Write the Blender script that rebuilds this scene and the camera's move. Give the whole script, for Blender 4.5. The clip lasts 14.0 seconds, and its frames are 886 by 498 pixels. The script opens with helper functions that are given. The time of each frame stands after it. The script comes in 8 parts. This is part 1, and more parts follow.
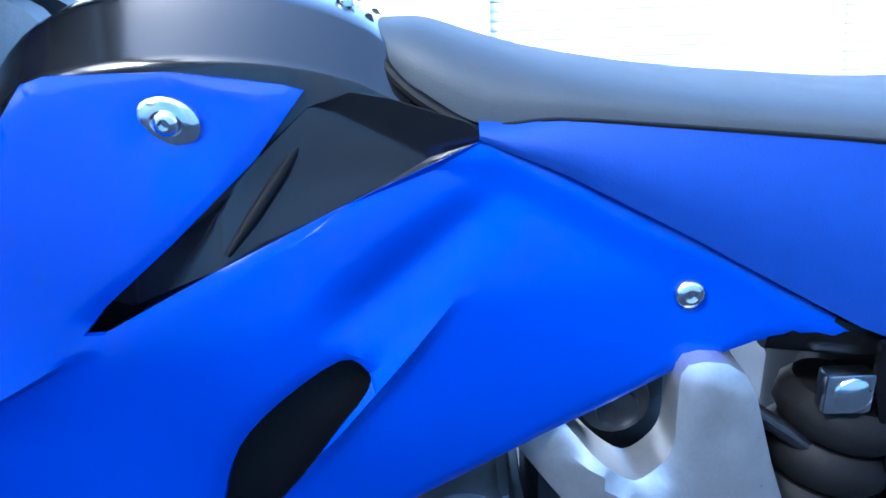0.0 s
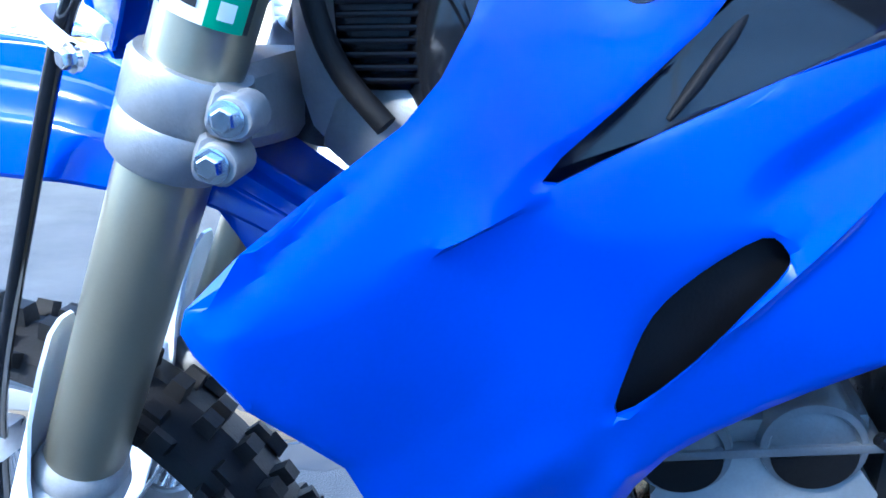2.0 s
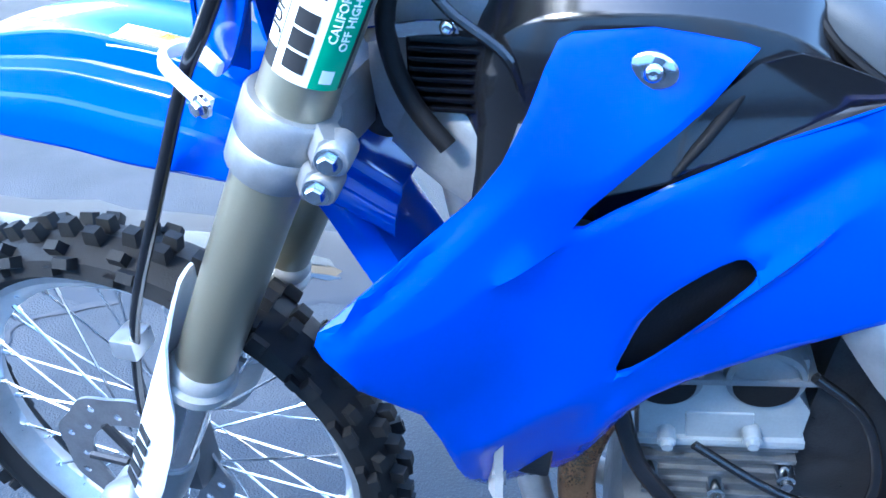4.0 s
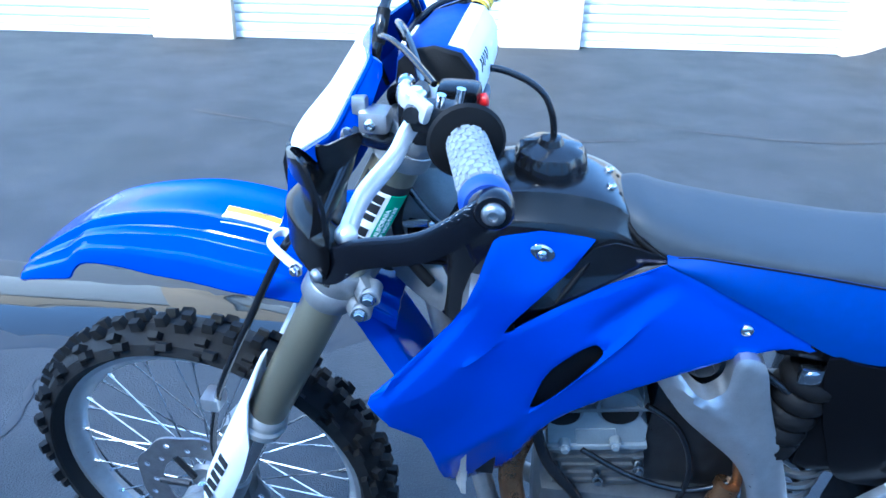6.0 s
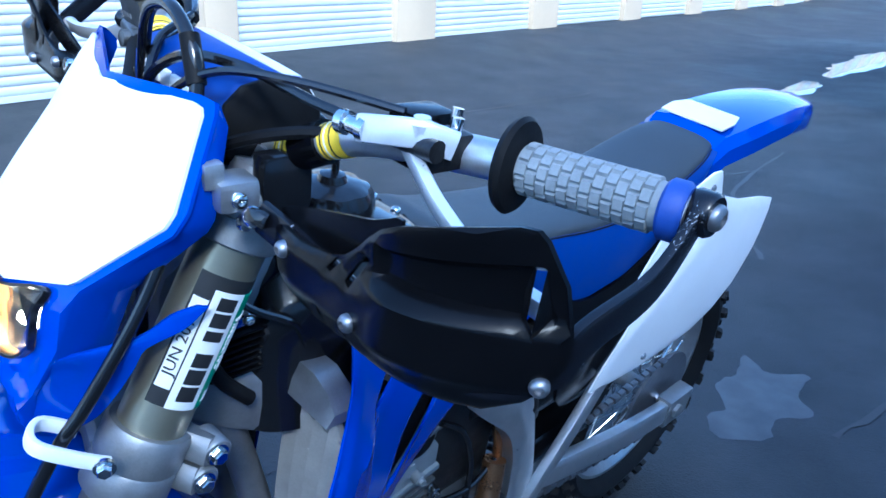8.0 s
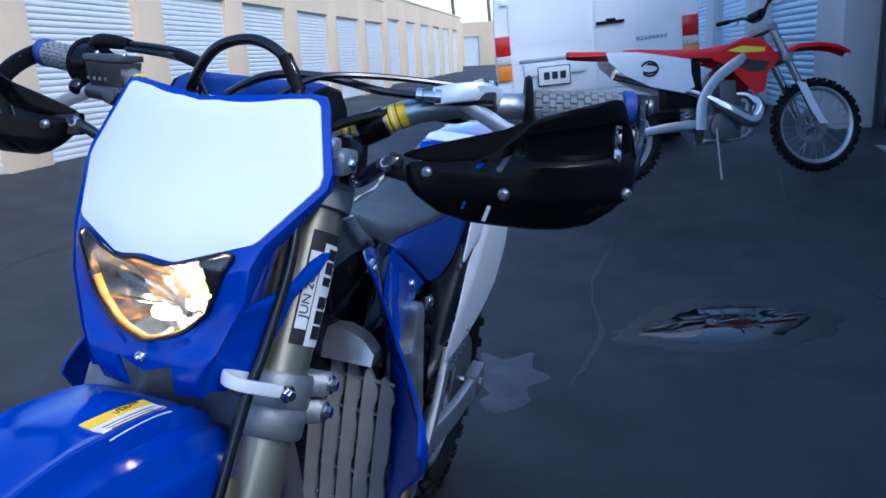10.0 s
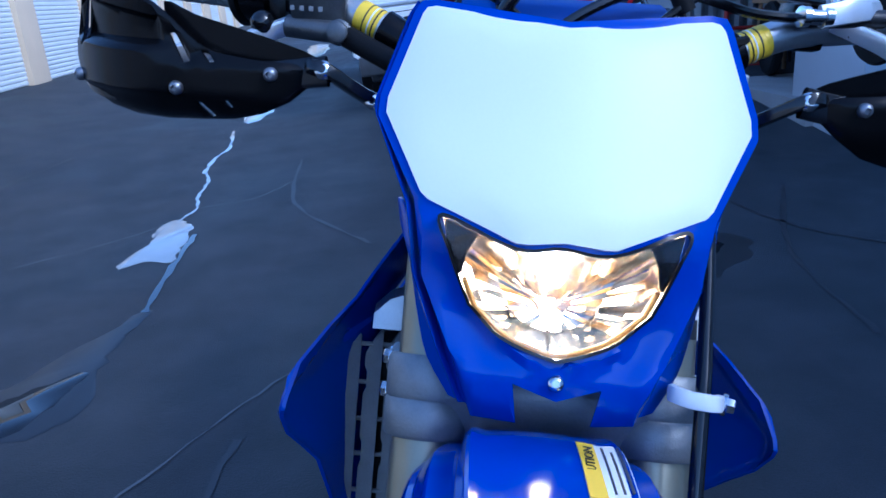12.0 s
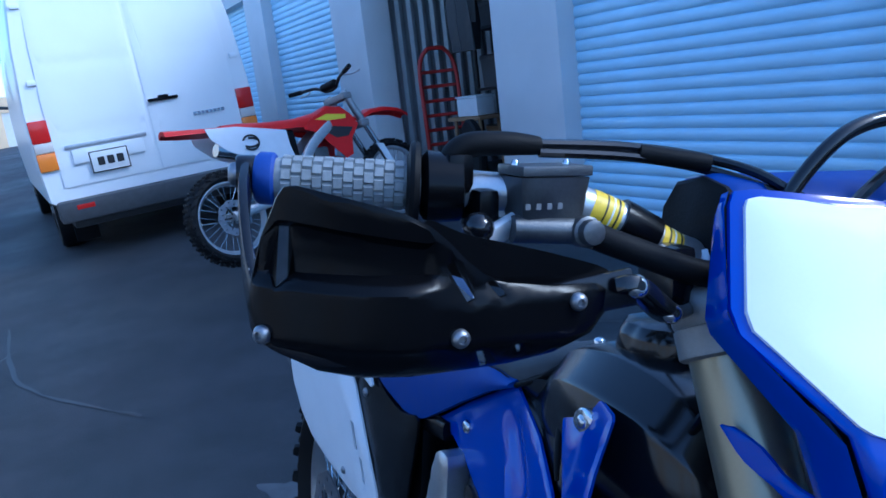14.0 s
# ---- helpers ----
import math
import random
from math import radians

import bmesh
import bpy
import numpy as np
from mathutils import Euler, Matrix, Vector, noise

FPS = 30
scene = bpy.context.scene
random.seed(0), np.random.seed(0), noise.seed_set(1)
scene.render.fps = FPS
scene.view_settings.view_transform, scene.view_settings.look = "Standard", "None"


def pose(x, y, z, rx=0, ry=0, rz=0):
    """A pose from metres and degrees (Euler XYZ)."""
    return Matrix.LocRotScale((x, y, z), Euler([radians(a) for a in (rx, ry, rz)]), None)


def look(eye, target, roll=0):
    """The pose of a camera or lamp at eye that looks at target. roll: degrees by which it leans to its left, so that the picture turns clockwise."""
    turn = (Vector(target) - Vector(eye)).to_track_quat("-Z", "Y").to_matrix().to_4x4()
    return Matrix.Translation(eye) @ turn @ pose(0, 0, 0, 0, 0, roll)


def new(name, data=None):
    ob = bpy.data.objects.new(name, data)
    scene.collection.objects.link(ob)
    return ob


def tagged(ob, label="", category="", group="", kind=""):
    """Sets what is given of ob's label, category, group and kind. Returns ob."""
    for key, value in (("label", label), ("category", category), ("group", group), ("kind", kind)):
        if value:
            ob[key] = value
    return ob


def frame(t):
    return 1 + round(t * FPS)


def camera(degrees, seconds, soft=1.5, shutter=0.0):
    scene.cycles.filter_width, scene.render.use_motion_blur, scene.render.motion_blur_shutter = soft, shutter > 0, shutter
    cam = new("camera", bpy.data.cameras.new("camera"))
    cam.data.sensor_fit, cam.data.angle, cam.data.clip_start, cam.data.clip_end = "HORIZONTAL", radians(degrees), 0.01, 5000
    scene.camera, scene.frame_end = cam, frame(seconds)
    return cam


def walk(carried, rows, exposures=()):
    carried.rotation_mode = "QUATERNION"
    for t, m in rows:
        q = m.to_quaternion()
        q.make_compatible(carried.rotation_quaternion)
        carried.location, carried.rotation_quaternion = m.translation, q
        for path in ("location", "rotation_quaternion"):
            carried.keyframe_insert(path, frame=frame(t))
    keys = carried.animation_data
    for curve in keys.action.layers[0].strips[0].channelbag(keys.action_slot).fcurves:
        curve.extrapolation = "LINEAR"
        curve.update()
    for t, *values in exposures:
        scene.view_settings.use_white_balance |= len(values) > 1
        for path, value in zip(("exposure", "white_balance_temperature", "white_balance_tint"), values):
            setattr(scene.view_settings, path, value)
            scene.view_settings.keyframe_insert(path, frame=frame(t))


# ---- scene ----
cam = camera(61.56, 14.0, soft=1.6)
PATH = [
    (0, look((-0.0849, -0.4598, 0.9153), (-0.0243, 1.4944, 0.4940), -2.13)),
    (0.5, look((-0.1303, -0.4648, 0.9126), (-0.1558, 1.5001, 0.5408), -2.41)),
    (1, look((-0.1698, -0.4762, 0.9063), (-0.3325, 1.4807, 0.5267), -1.91)),
    (1.5, look((-0.2194, -0.4822, 0.8712), (-0.4043, 1.4763, 0.5103), -0.69)),
    (2, look((-0.2440, -0.4810, 0.8581), (-0.4948, 1.4517, 0.4090), 0.16)),
    (2.5, look((-0.2557, -0.4782, 0.8252), (-0.4857, 1.4323, 0.2804), 0.95)),
    (2.7, look((-0.2551, -0.4742, 0.8175), (-0.4771, 1.4103, 0.1856), 1.17)),
    (4.8, look((-0.2890, -0.6571, 1.1885), (-0.5575, 1.0650, 0.2075), 0.39)),
    (5, look((-0.2974, -0.6855, 1.2148), (-0.5416, 1.0599, 0.2693), 0.93)),
    (5.5, look((-0.2959, -0.7675, 1.2630), (-0.4011, 1.0089, 0.3502), 3.05)),
    (6, look((-0.2839, -0.8737, 1.2936), (-0.3635, 0.9136, 0.3995), 1.80)),
    (6.5, look((-0.3967, -0.9012, 1.3075), (-0.1885, 0.9220, 0.5122), 3.76)),
    (7, look((-0.5687, -0.8448, 1.2946), (0.2293, 0.8192, 0.5235), 5.17)),
    (7.5, look((-0.6130, -0.7117, 1.2568), (0.3398, 0.8484, 0.4456), 1.35)),
    (7.7, look((-0.6284, -0.6449, 1.2471), (0.5061, 0.7867, 0.4326), 1.63)),
    (9.8, look((-1.0467, -0.4436, 1.1518), (0.8337, 0.0742, 0.7093), -3.77)),
    (10, look((-1.0791, -0.3923, 1.1613), (0.8074, 0.0475, 0.6636), -3.38)),
    (10.5, look((-1.1521, -0.2496, 1.1748), (0.7485, 0.0378, 0.6224), -3.66)),
    (11, look((-1.1134, -0.1491, 1.1674), (0.7679, 0.1516, 0.5588), -3.65)),
    (11.5, look((-0.9908, -0.0449, 1.1638), (0.8731, 0.2413, 0.4977), -5.20)),
    (12, look((-0.9589, 0.1052, 1.1662), (0.9311, 0.0666, 0.5130), -4.43)),
    (12.5, look((-0.9303, 0.2444, 1.2052), (0.9687, 0.0091, 0.6233), -6.32)),
    (13, look((-0.8048, 0.3076, 1.2290), (1.1271, 0.0733, 0.7677), -5.38)),
    (13.5, look((-0.7177, 0.3595, 1.2385), (1.1536, -0.1561, 0.7563), -2.97)),
    (14, look((-0.7064, 0.4651, 1.2486), (1.0529, -0.3816, 0.8149), -6.67)),
]
EXPOSURE = [(0.0, 3.62, 5100, 5), (1.0, 3.7, 5050, 5), (2.0, 4.05, 5000, 5), (2.5, 4.22, 5000, 5), (5.0, 4.08, 4950, 5), (6.0, 3.26, 4600, 1), (7.0, 2.76, 4520, 1), (7.7, 2.52, 4520, 2), (9.8, 1.34, 5100, 11), (10.5, 1.46, 4880, 11), (11.0, 1.5, 4720, 10), (11.5, 1.42, 4420, 11), (12.5, 1.3, 4360, 15), (13.0, 1.32, 4400, 14), (13.5, 1.4, 4440, 9), (14.0, 1.5, 4480, 7)]
walk(cam, PATH, EXPOSURE)

# ---- sky and sun ----
world = bpy.data.worlds.new("sky")
scene.world = world
world.use_nodes = True
wt = world.node_tree
sky = wt.nodes.new("ShaderNodeTexSky")
sky.sky_type = "NISHITA"
sky.sun_disc = False
sky.sun_elevation = radians(38)
sky.sun_rotation = radians(216)
sky.air_density, sky.dust_density = 1.0, 1.6
wt.links.new(sky.outputs["Color"], wt.nodes["Background"].inputs["Color"])
wt.nodes["Background"].inputs["Strength"].default_value = 0.12
sun = new("sun", bpy.data.lights.new("sun", "SUN"))
sun.data.energy, sun.data.angle, sun.data.color = 0.8, radians(14), (1.0, 0.93, 0.82)
sun.matrix_basis = look((0, 0, 30), (7, 9.6, 20.7))

# ---- materials ----
def pm(name, col, rough=0.5, metal=0.0, var=0.12, scale=40.0, bump=0.0, coat=0.0, rvar=0.1, spec=0.5, fine=400.0):
    """A painted, plastic, rubber or metal surface: colour and roughness varied at two scales, with fine relief."""
    m = bpy.data.materials.new(name)
    m.use_nodes = True
    nt = m.node_tree
    b = nt.nodes["Principled BSDF"]
    b.inputs["Metallic"].default_value = metal
    b.inputs["Specular IOR Level"].default_value = spec
    b.inputs["Coat Weight"].default_value = coat
    b.inputs["Coat Roughness"].default_value = 0.06
    co = nt.nodes.new("ShaderNodeTexCoord")
    n1 = nt.nodes.new("ShaderNodeTexNoise")
    n1.inputs["Scale"].default_value = scale
    n1.inputs["Detail"].default_value = 6
    n2 = nt.nodes.new("ShaderNodeTexNoise")
    n2.inputs["Scale"].default_value = fine
    n2.inputs["Detail"].default_value = 3
    for n in (n1, n2):
        nt.links.new(co.outputs["Object"], n.inputs["Vector"])
    mix = nt.nodes.new("ShaderNodeMath")
    mix.operation = "MULTIPLY_ADD"
    mix.inputs[1].default_value = 0.65
    nt.links.new(n1.outputs["Fac"], mix.inputs[0])
    half = nt.nodes.new("ShaderNodeMath")
    half.operation = "MULTIPLY"
    half.inputs[1].default_value = 0.35
    nt.links.new(n2.outputs["Fac"], half.inputs[0])
    nt.links.new(half.outputs[0], mix.inputs[2])
    ramp = nt.nodes.new("ShaderNodeMapRange")
    ramp.inputs["From Min"].default_value, ramp.inputs["From Max"].default_value = 0.3, 0.7
    ramp.inputs["To Min"].default_value, ramp.inputs["To Max"].default_value = 1 - var, 1 + var
    nt.links.new(mix.outputs[0], ramp.inputs["Value"])
    hsv = nt.nodes.new("ShaderNodeHueSaturation")
    hsv.inputs["Color"].default_value = (*col, 1)
    nt.links.new(ramp.outputs["Result"], hsv.inputs["Value"])
    nt.links.new(hsv.outputs["Color"], b.inputs["Base Color"])
    rr = nt.nodes.new("ShaderNodeMapRange")
    rr.inputs["From Min"].default_value, rr.inputs["From Max"].default_value = 0.3, 0.7
    rr.inputs["To Min"].default_value, rr.inputs["To Max"].default_value = max(0.02, rough - rvar * rough), min(1, rough + rvar * rough)
    nt.links.new(mix.outputs[0], rr.inputs["Value"])
    nt.links.new(rr.outputs["Result"], b.inputs["Roughness"])
    if bump:
        bp = nt.nodes.new("ShaderNodeBump")
        bp.inputs["Strength"].default_value = bump
        bp.inputs["Distance"].default_value = 0.002
        nt.links.new(mix.outputs[0], bp.inputs["Height"])
        nt.links.new(bp.outputs["Normal"], b.inputs["Normal"])
    return m


def glow(name, col, strength):
    m = bpy.data.materials.new(name)
    m.use_nodes = True
    b = m.node_tree.nodes["Principled BSDF"]
    b.inputs["Base Color"].default_value = (*col, 1)
    b.inputs["Emission Color"].default_value = (*col, 1)
    b.inputs["Emission Strength"].default_value = strength
    return m


def glass(name, col=(1, 1, 1), rough=0.0):
    m = bpy.data.materials.new(name)
    m.use_nodes = True
    b = m.node_tree.nodes["Principled BSDF"]
    b.inputs["Base Color"].default_value = (*col, 1)
    b.inputs["Roughness"].default_value = rough
    b.inputs["Transmission Weight"].default_value = 1.0
    b.inputs["IOR"].default_value = 1.45
    return m


BLUE = pm("blue gloss plastic", (0.0054, 0.042, 0.36), 0.13, var=0.06, scale=12, bump=0.012, spec=0.42)
BLUE_SOFT = pm("blue vinyl", (0.008, 0.035, 0.22), 0.55, var=0.1, scale=60, bump=0.25, fine=900, spec=0.3)
GREY_VINYL = pm("grey gripper vinyl", (0.035, 0.042, 0.050), 0.55, var=0.14, scale=30, bump=0.35, fine=1200, spec=0.3)
BLACK_PLASTIC = pm("black plastic", (0.0030, 0.0030, 0.0036), 0.24, var=0.25, scale=35, bump=0.05, spec=0.16)
BLACK_GLOSS = pm("black gloss plastic", (0.007, 0.0075, 0.009), 0.16, var=0.2, scale=25, bump=0.02, spec=0.55)
BLACK_MATT = pm("black rubber", (0.005, 0.005, 0.0055), 0.6, var=0.25, scale=50, bump=0.25, spec=0.15)
TYRE = pm("tyre rubber", (0.0054, 0.0054, 0.0057), 0.66, var=0.4, scale=30, bump=0.5, spec=0.3)
WHITE_PLASTIC = pm("white plastic", (0.74, 0.76, 0.78), 0.4, var=0.04, scale=18, bump=0.05)
WHITE_PLATE = pm("white number plate", (0.8, 0.82, 0.83), 0.45, var=0.02, scale=8)
ALLOY = pm("cast alloy", (0.50, 0.51, 0.52), 0.38, 0.85, var=0.12, scale=60, bump=0.25, rvar=0.3)
ALLOY_MATT = pm("sandblasted alloy", (0.27, 0.275, 0.28), 0.5, 0.7, var=0.12, scale=80, bump=0.35)
CHROME = pm("zinc plated steel", (0.66, 0.67, 0.68), 0.16, 1.0, var=0.08, scale=90, rvar=0.4)
DARK_METAL = pm("dark engine metal", (0.035, 0.036, 0.039), 0.42, 0.7, var=0.35, scale=50, bump=0.3, rvar=0.4)
GREY_METAL = pm("engine grey metal", (0.12, 0.125, 0.13), 0.42, 0.7, var=0.2, scale=60, bump=0.3, rvar=0.3)
OLIVE = pm("anodised fork tube", (0.32, 0.295, 0.21), 0.32, 0.8, var=0.05, scale=14, rvar=0.08)
GRIP = pm("grey grip rubber", (0.22, 0.235, 0.24), 0.72, var=0.22, scale=60, bump=0.35)
GRIP_BLUE = pm("blue grip collar", (0.02, 0.05, 0.26), 0.55, var=0.15, scale=60, bump=0.2)
LOUVRE = pm("grey radiator louvre", (0.25, 0.245, 0.235), 0.55, var=0.15, scale=40, bump=0.2)
LABEL_WHITE = pm("label white", (0.78, 0.78, 0.75), 0.45, var=0.05, scale=30)
LABEL_GREEN = pm("label green", (0.03, 0.30, 0.14), 0.45, var=0.08, scale=30)
LABEL_YELLOW = pm("label yellow", (0.85, 0.58, 0.02), 0.45, var=0.05, scale=30)
INK = pm("black ink", (0.015, 0.015, 0.015), 0.5, var=0.05)
LEVER = pm("polished lever alloy", (0.78, 0.79, 0.80), 0.34, 0.6, var=0.05, scale=60, rvar=0.2)
HEAD_GREY = pm("painted grey casting", (0.19, 0.21, 0.225), 0.42, 0.1, var=0.1, scale=50, bump=0.2)
COVER_GREY = pm("grey magnesium cover", (0.12, 0.13, 0.14), 0.4, 0.3, var=0.12, scale=50, bump=0.2)
PEG_STEEL = pm("worn steel", (0.3, 0.3, 0.31), 0.4, 0.9, var=0.2, scale=60, bump=0.2)
HEADER = pm("heat tinted steel", (0.32, 0.17, 0.08), 0.3, 0.9, var=0.35, scale=30, rvar=0.3)
AMBER = pm("amber lens rim", (0.36, 0.18, 0.04), 0.25, var=0.1, scale=30)
REFLECTOR = pm("headlight reflector", (0.66, 0.60, 0.50), 0.12, 1.0, var=0.25, scale=60, rvar=0.5)
LENS = glass("headlight lens")
BULB = glow("lit bulb", (1.0, 0.76, 0.46), 46.0)
RED_PLASTIC = pm("red plastic", (0.60, 0.010, 0.010), 0.3, var=0.06, scale=15, spec=0.3)
YELLOW = pm("yellow graphic", (0.75, 0.62, 0.02), 0.4, var=0.05)
VAN_WHITE = pm("van white paint", (0.80, 0.82, 0.82), 0.3, var=0.03, scale=3, coat=0.3)
VAN_GREY = pm("grey bumper plastic", (0.055, 0.058, 0.062), 0.55, var=0.2, scale=20, bump=0.15)
LAMP_RED = pm("red lamp lens", (0.5, 0.015, 0.012), 0.18, var=0.05, scale=20)
LAMP_AMBER = pm("amber lamp lens", (0.75, 0.22, 0.02), 0.2, var=0.05, scale=20)
LAMP_CLEAR = pm("clear lamp lens", (0.6, 0.55, 0.5), 0.15, var=0.05, scale=20)
STUCCO = pm("cream stucco", (0.54, 0.43, 0.29), 0.85, var=0.09, scale=1.2, bump=0.5, fine=120)
GREY_STUCCO = pm("grey painted block", (0.58, 0.59, 0.60), 0.8, var=0.08, scale=2.0, bump=0.4, fine=120)
DOOR_WHITE = pm("pale roller door", (0.52, 0.545, 0.545), 0.42, 0.0, var=0.06, scale=4, bump=0.05)
DOOR_BLUE = pm("pale blue roller door", (0.50, 0.69, 0.84), 0.42, 0.0, var=0.1, scale=3, bump=0.05)
CONCRETE = pm("concrete", (0.33, 0.32, 0.30), 0.85, var=0.2, scale=4, bump=0.5, fine=90)
RED_STEEL = pm("red painted steel", (0.34, 0.014, 0.011), 0.4, var=0.15, scale=30)
CARTON = pm("brown cardboard", (0.30, 0.19, 0.10), 0.8, var=0.12, scale=10)
DARK_CLUTTER = pm("dark plastic bin", (0.03, 0.032, 0.036), 0.5, var=0.2, scale=15)
BARK = pm("palm bark", (0.16, 0.12, 0.08), 0.9, var=0.3, scale=6, bump=0.5, fine=60)
LEAF = pm("tree leaf", (0.06, 0.10, 0.035), 0.6, var=0.4, scale=3)
ROOFTRIM = pm("parapet cap", (0.55, 0.47, 0.36), 0.8, var=0.08, scale=3, bump=0.2)


def asphalt():
    m = bpy.data.materials.new("worn asphalt")
    m.use_nodes = True
    nt = m.node_tree
    b = nt.nodes["Principled BSDF"]
    co = nt.nodes.new("ShaderNodeTexCoord")

    def noi(scale, detail, rough=0.6):
        n = nt.nodes.new("ShaderNodeTexNoise")
        n.inputs["Scale"].default_value, n.inputs["Detail"].default_value, n.inputs["Roughness"].default_value = scale, detail, rough
        nt.links.new(co.outputs["Object"], n.inputs["Vector"])
        return n

    big, mid, grain = noi(0.55, 5), noi(3.0, 6), noi(180.0, 2)
    vor = nt.nodes.new("ShaderNodeTexVoronoi")
    vor.inputs["Scale"].default_value = 230
    nt.links.new(co.outputs["Object"], vor.inputs["Vector"])
    r = nt.nodes.new("ShaderNodeValToRGB")
    r.color_ramp.elements[0].position, r.color_ramp.elements[0].color = 0.40, (0.0138, 0.0177, 0.0210, 1)
    r.color_ramp.elements[1].position, r.color_ramp.elements[1].color = 0.62, (0.0386, 0.0414, 0.0462, 1)
    add = nt.nodes.new("ShaderNodeMath")
    add.operation = "ADD"
    half = nt.nodes.new("ShaderNodeMath")
    half.operation = "MULTIPLY"
    half.inputs[1].default_value = 0.5
    nt.links.new(big.outputs["Fac"], add.inputs[0])
    nt.links.new(mid.outputs["Fac"], add.inputs[1])
    nt.links.new(add.outputs[0], half.inputs[0])
    nt.links.new(half.outputs[0], r.inputs["Fac"])
    gr = nt.nodes.new("ShaderNodeMapRange")
    gr.inputs["To Min"].default_value, gr.inputs["To Max"].default_value = 0.65, 1.35
    nt.links.new(grain.outputs["Fac"], gr.inputs["Value"])
    mul = nt.nodes.new("ShaderNodeHueSaturation")
    nt.links.new(r.outputs["Color"], mul.inputs["Color"])
    nt.links.new(gr.outputs["Result"], mul.inputs["Value"])
    nt.links.new(mul.outputs["Color"], b.inputs["Base Color"])
    rg = nt.nodes.new("ShaderNodeMapRange")
    rg.inputs["From Min"].default_value, rg.inputs["From Max"].default_value = 0.35, 0.65
    rg.inputs["To Min"].default_value, rg.inputs["To Max"].default_value = 0.55, 0.85
    nt.links.new(big.outputs["Fac"], rg.inputs["Value"])
    nt.links.new(rg.outputs["Result"], b.inputs["Roughness"])
    bp = nt.nodes.new("ShaderNodeBump")
    bp.inputs["Strength"].default_value, bp.inputs["Distance"].default_value = 0.5, 0.004
    nt.links.new(vor.outputs["Distance"], bp.inputs["Height"])
    nt.links.new(bp.outputs["Normal"], b.inputs["Normal"])
    return m


def scuffed():
    """Black anodised bar with bright scratches where it has been dragged."""
    m = pm("scuffed black bar", (0.0055, 0.0059, 0.0084), 0.22, var=0.2, scale=25, bump=0.05, spec=0.4)
    nt = m.node_tree
    b = nt.nodes["Principled BSDF"]
    co = nt.nodes.new("ShaderNodeTexCoord")
    mp = nt.nodes.new("ShaderNodeMapping")
    mp.inputs["Scale"].default_value = (160, 900, 520)
    mp.inputs["Rotation"].default_value = (0.3, 0.5, 0.8)
    n = nt.nodes.new("ShaderNodeTexNoise")
    n.inputs["Scale"].default_value, n.inputs["Detail"].default_value = 1.0, 4
    n2 = nt.nodes.new("ShaderNodeTexNoise")
    n2.inputs["Scale"].default_value = 26
    nt.links.new(co.outputs["Object"], mp.inputs["Vector"])
    nt.links.new(mp.outputs["Vector"], n.inputs["Vector"])
    nt.links.new(co.outputs["Object"], n2.inputs["Vector"])
    mul = nt.nodes.new("ShaderNodeMath")
    mul.operation = "MULTIPLY"
    nt.links.new(n.outputs["Fac"], mul.inputs[0])
    nt.links.new(n2.outputs["Fac"], mul.inputs[1])
    r = nt.nodes.new("ShaderNodeMapRange")
    r.inputs["From Min"].default_value, r.inputs["From Max"].default_value = 0.385, 0.43
    nt.links.new(mul.outputs[0], r.inputs["Value"])
    mix = nt.nodes.new("ShaderNodeMix")
    mix.data_type = "RGBA"
    old = b.inputs["Base Color"].links[0].from_socket
    nt.links.new(old, mix.inputs["A"])
    mix.inputs["B"].default_value = (0.36, 0.36, 0.38, 1)
    nt.links.new(r.outputs["Result"], mix.inputs["Factor"])
    nt.links.new(mix.outputs["Result"], b.inputs["Base Color"])
    return m


SCUFFED = scuffed()
ASPHALT = asphalt()
GALVANISED = pm("galvanised sheet", (0.26, 0.28, 0.30), 0.45, 0.5, var=0.15, scale=6)
TAR = pm("tar seam", (0.022, 0.022, 0.024), 0.5, var=0.3, scale=8, bump=0.3)
PALE_SEAM = pm("pale worn crack", (0.10, 0.105, 0.11), 0.6, var=0.3, scale=9, bump=0.3)
WATER = pm("shallow water", (0.010, 0.011, 0.012), 0.03, var=0.1, scale=3, spec=0.5)
# pale base colour stands in for bright sky mirrored in the gutter water
SKY_WATER = pm("water with painted sky sheen", (0.30, 0.33, 0.345), 0.10, var=0.12, scale=5, spec=0.5)
STAIN = pm("dusty stain", (0.085, 0.092, 0.100), 0.8, var=0.45, scale=9, bump=0.2)
DAMP = pm("damp asphalt", (0.0125, 0.013, 0.0145), 0.42, var=0.35, scale=6, bump=0.3)
MUD = pm("brown silt", (0.16, 0.095, 0.05), 0.6, var=0.3, scale=12, bump=0.3)

# ---- mesh helpers ----
def finish(name, bm, mat, parent=None, label="", M=None, angle=40, smooth=True):
    if M is not None:
        bm.transform(M)
    bmesh.ops.remove_doubles(bm, verts=bm.verts[:], dist=1e-6)
    bmesh.ops.recalc_face_normals(bm, faces=bm.faces[:])
    me = bpy.data.meshes.new(name)
    for f in bm.faces:
        f.smooth = smooth
    bm.to_mesh(me)
    bm.free()
    me.materials.append(mat)
    if smooth:
        me.set_sharp_from_angle(angle=radians(angle))
    ob = new(name, me)
    if parent is not None:
        ob.parent = parent
    if label:
        tagged(ob, label)
    return ob


def part(name, bm, mat, parent, label="", M=None, angle=40):
    return finish(name, bm, mat, parent, label, M, angle)


def share(name, data, parent, m):
    ob = new(name, data)
    ob.parent = parent
    ob.matrix_basis = m
    return ob


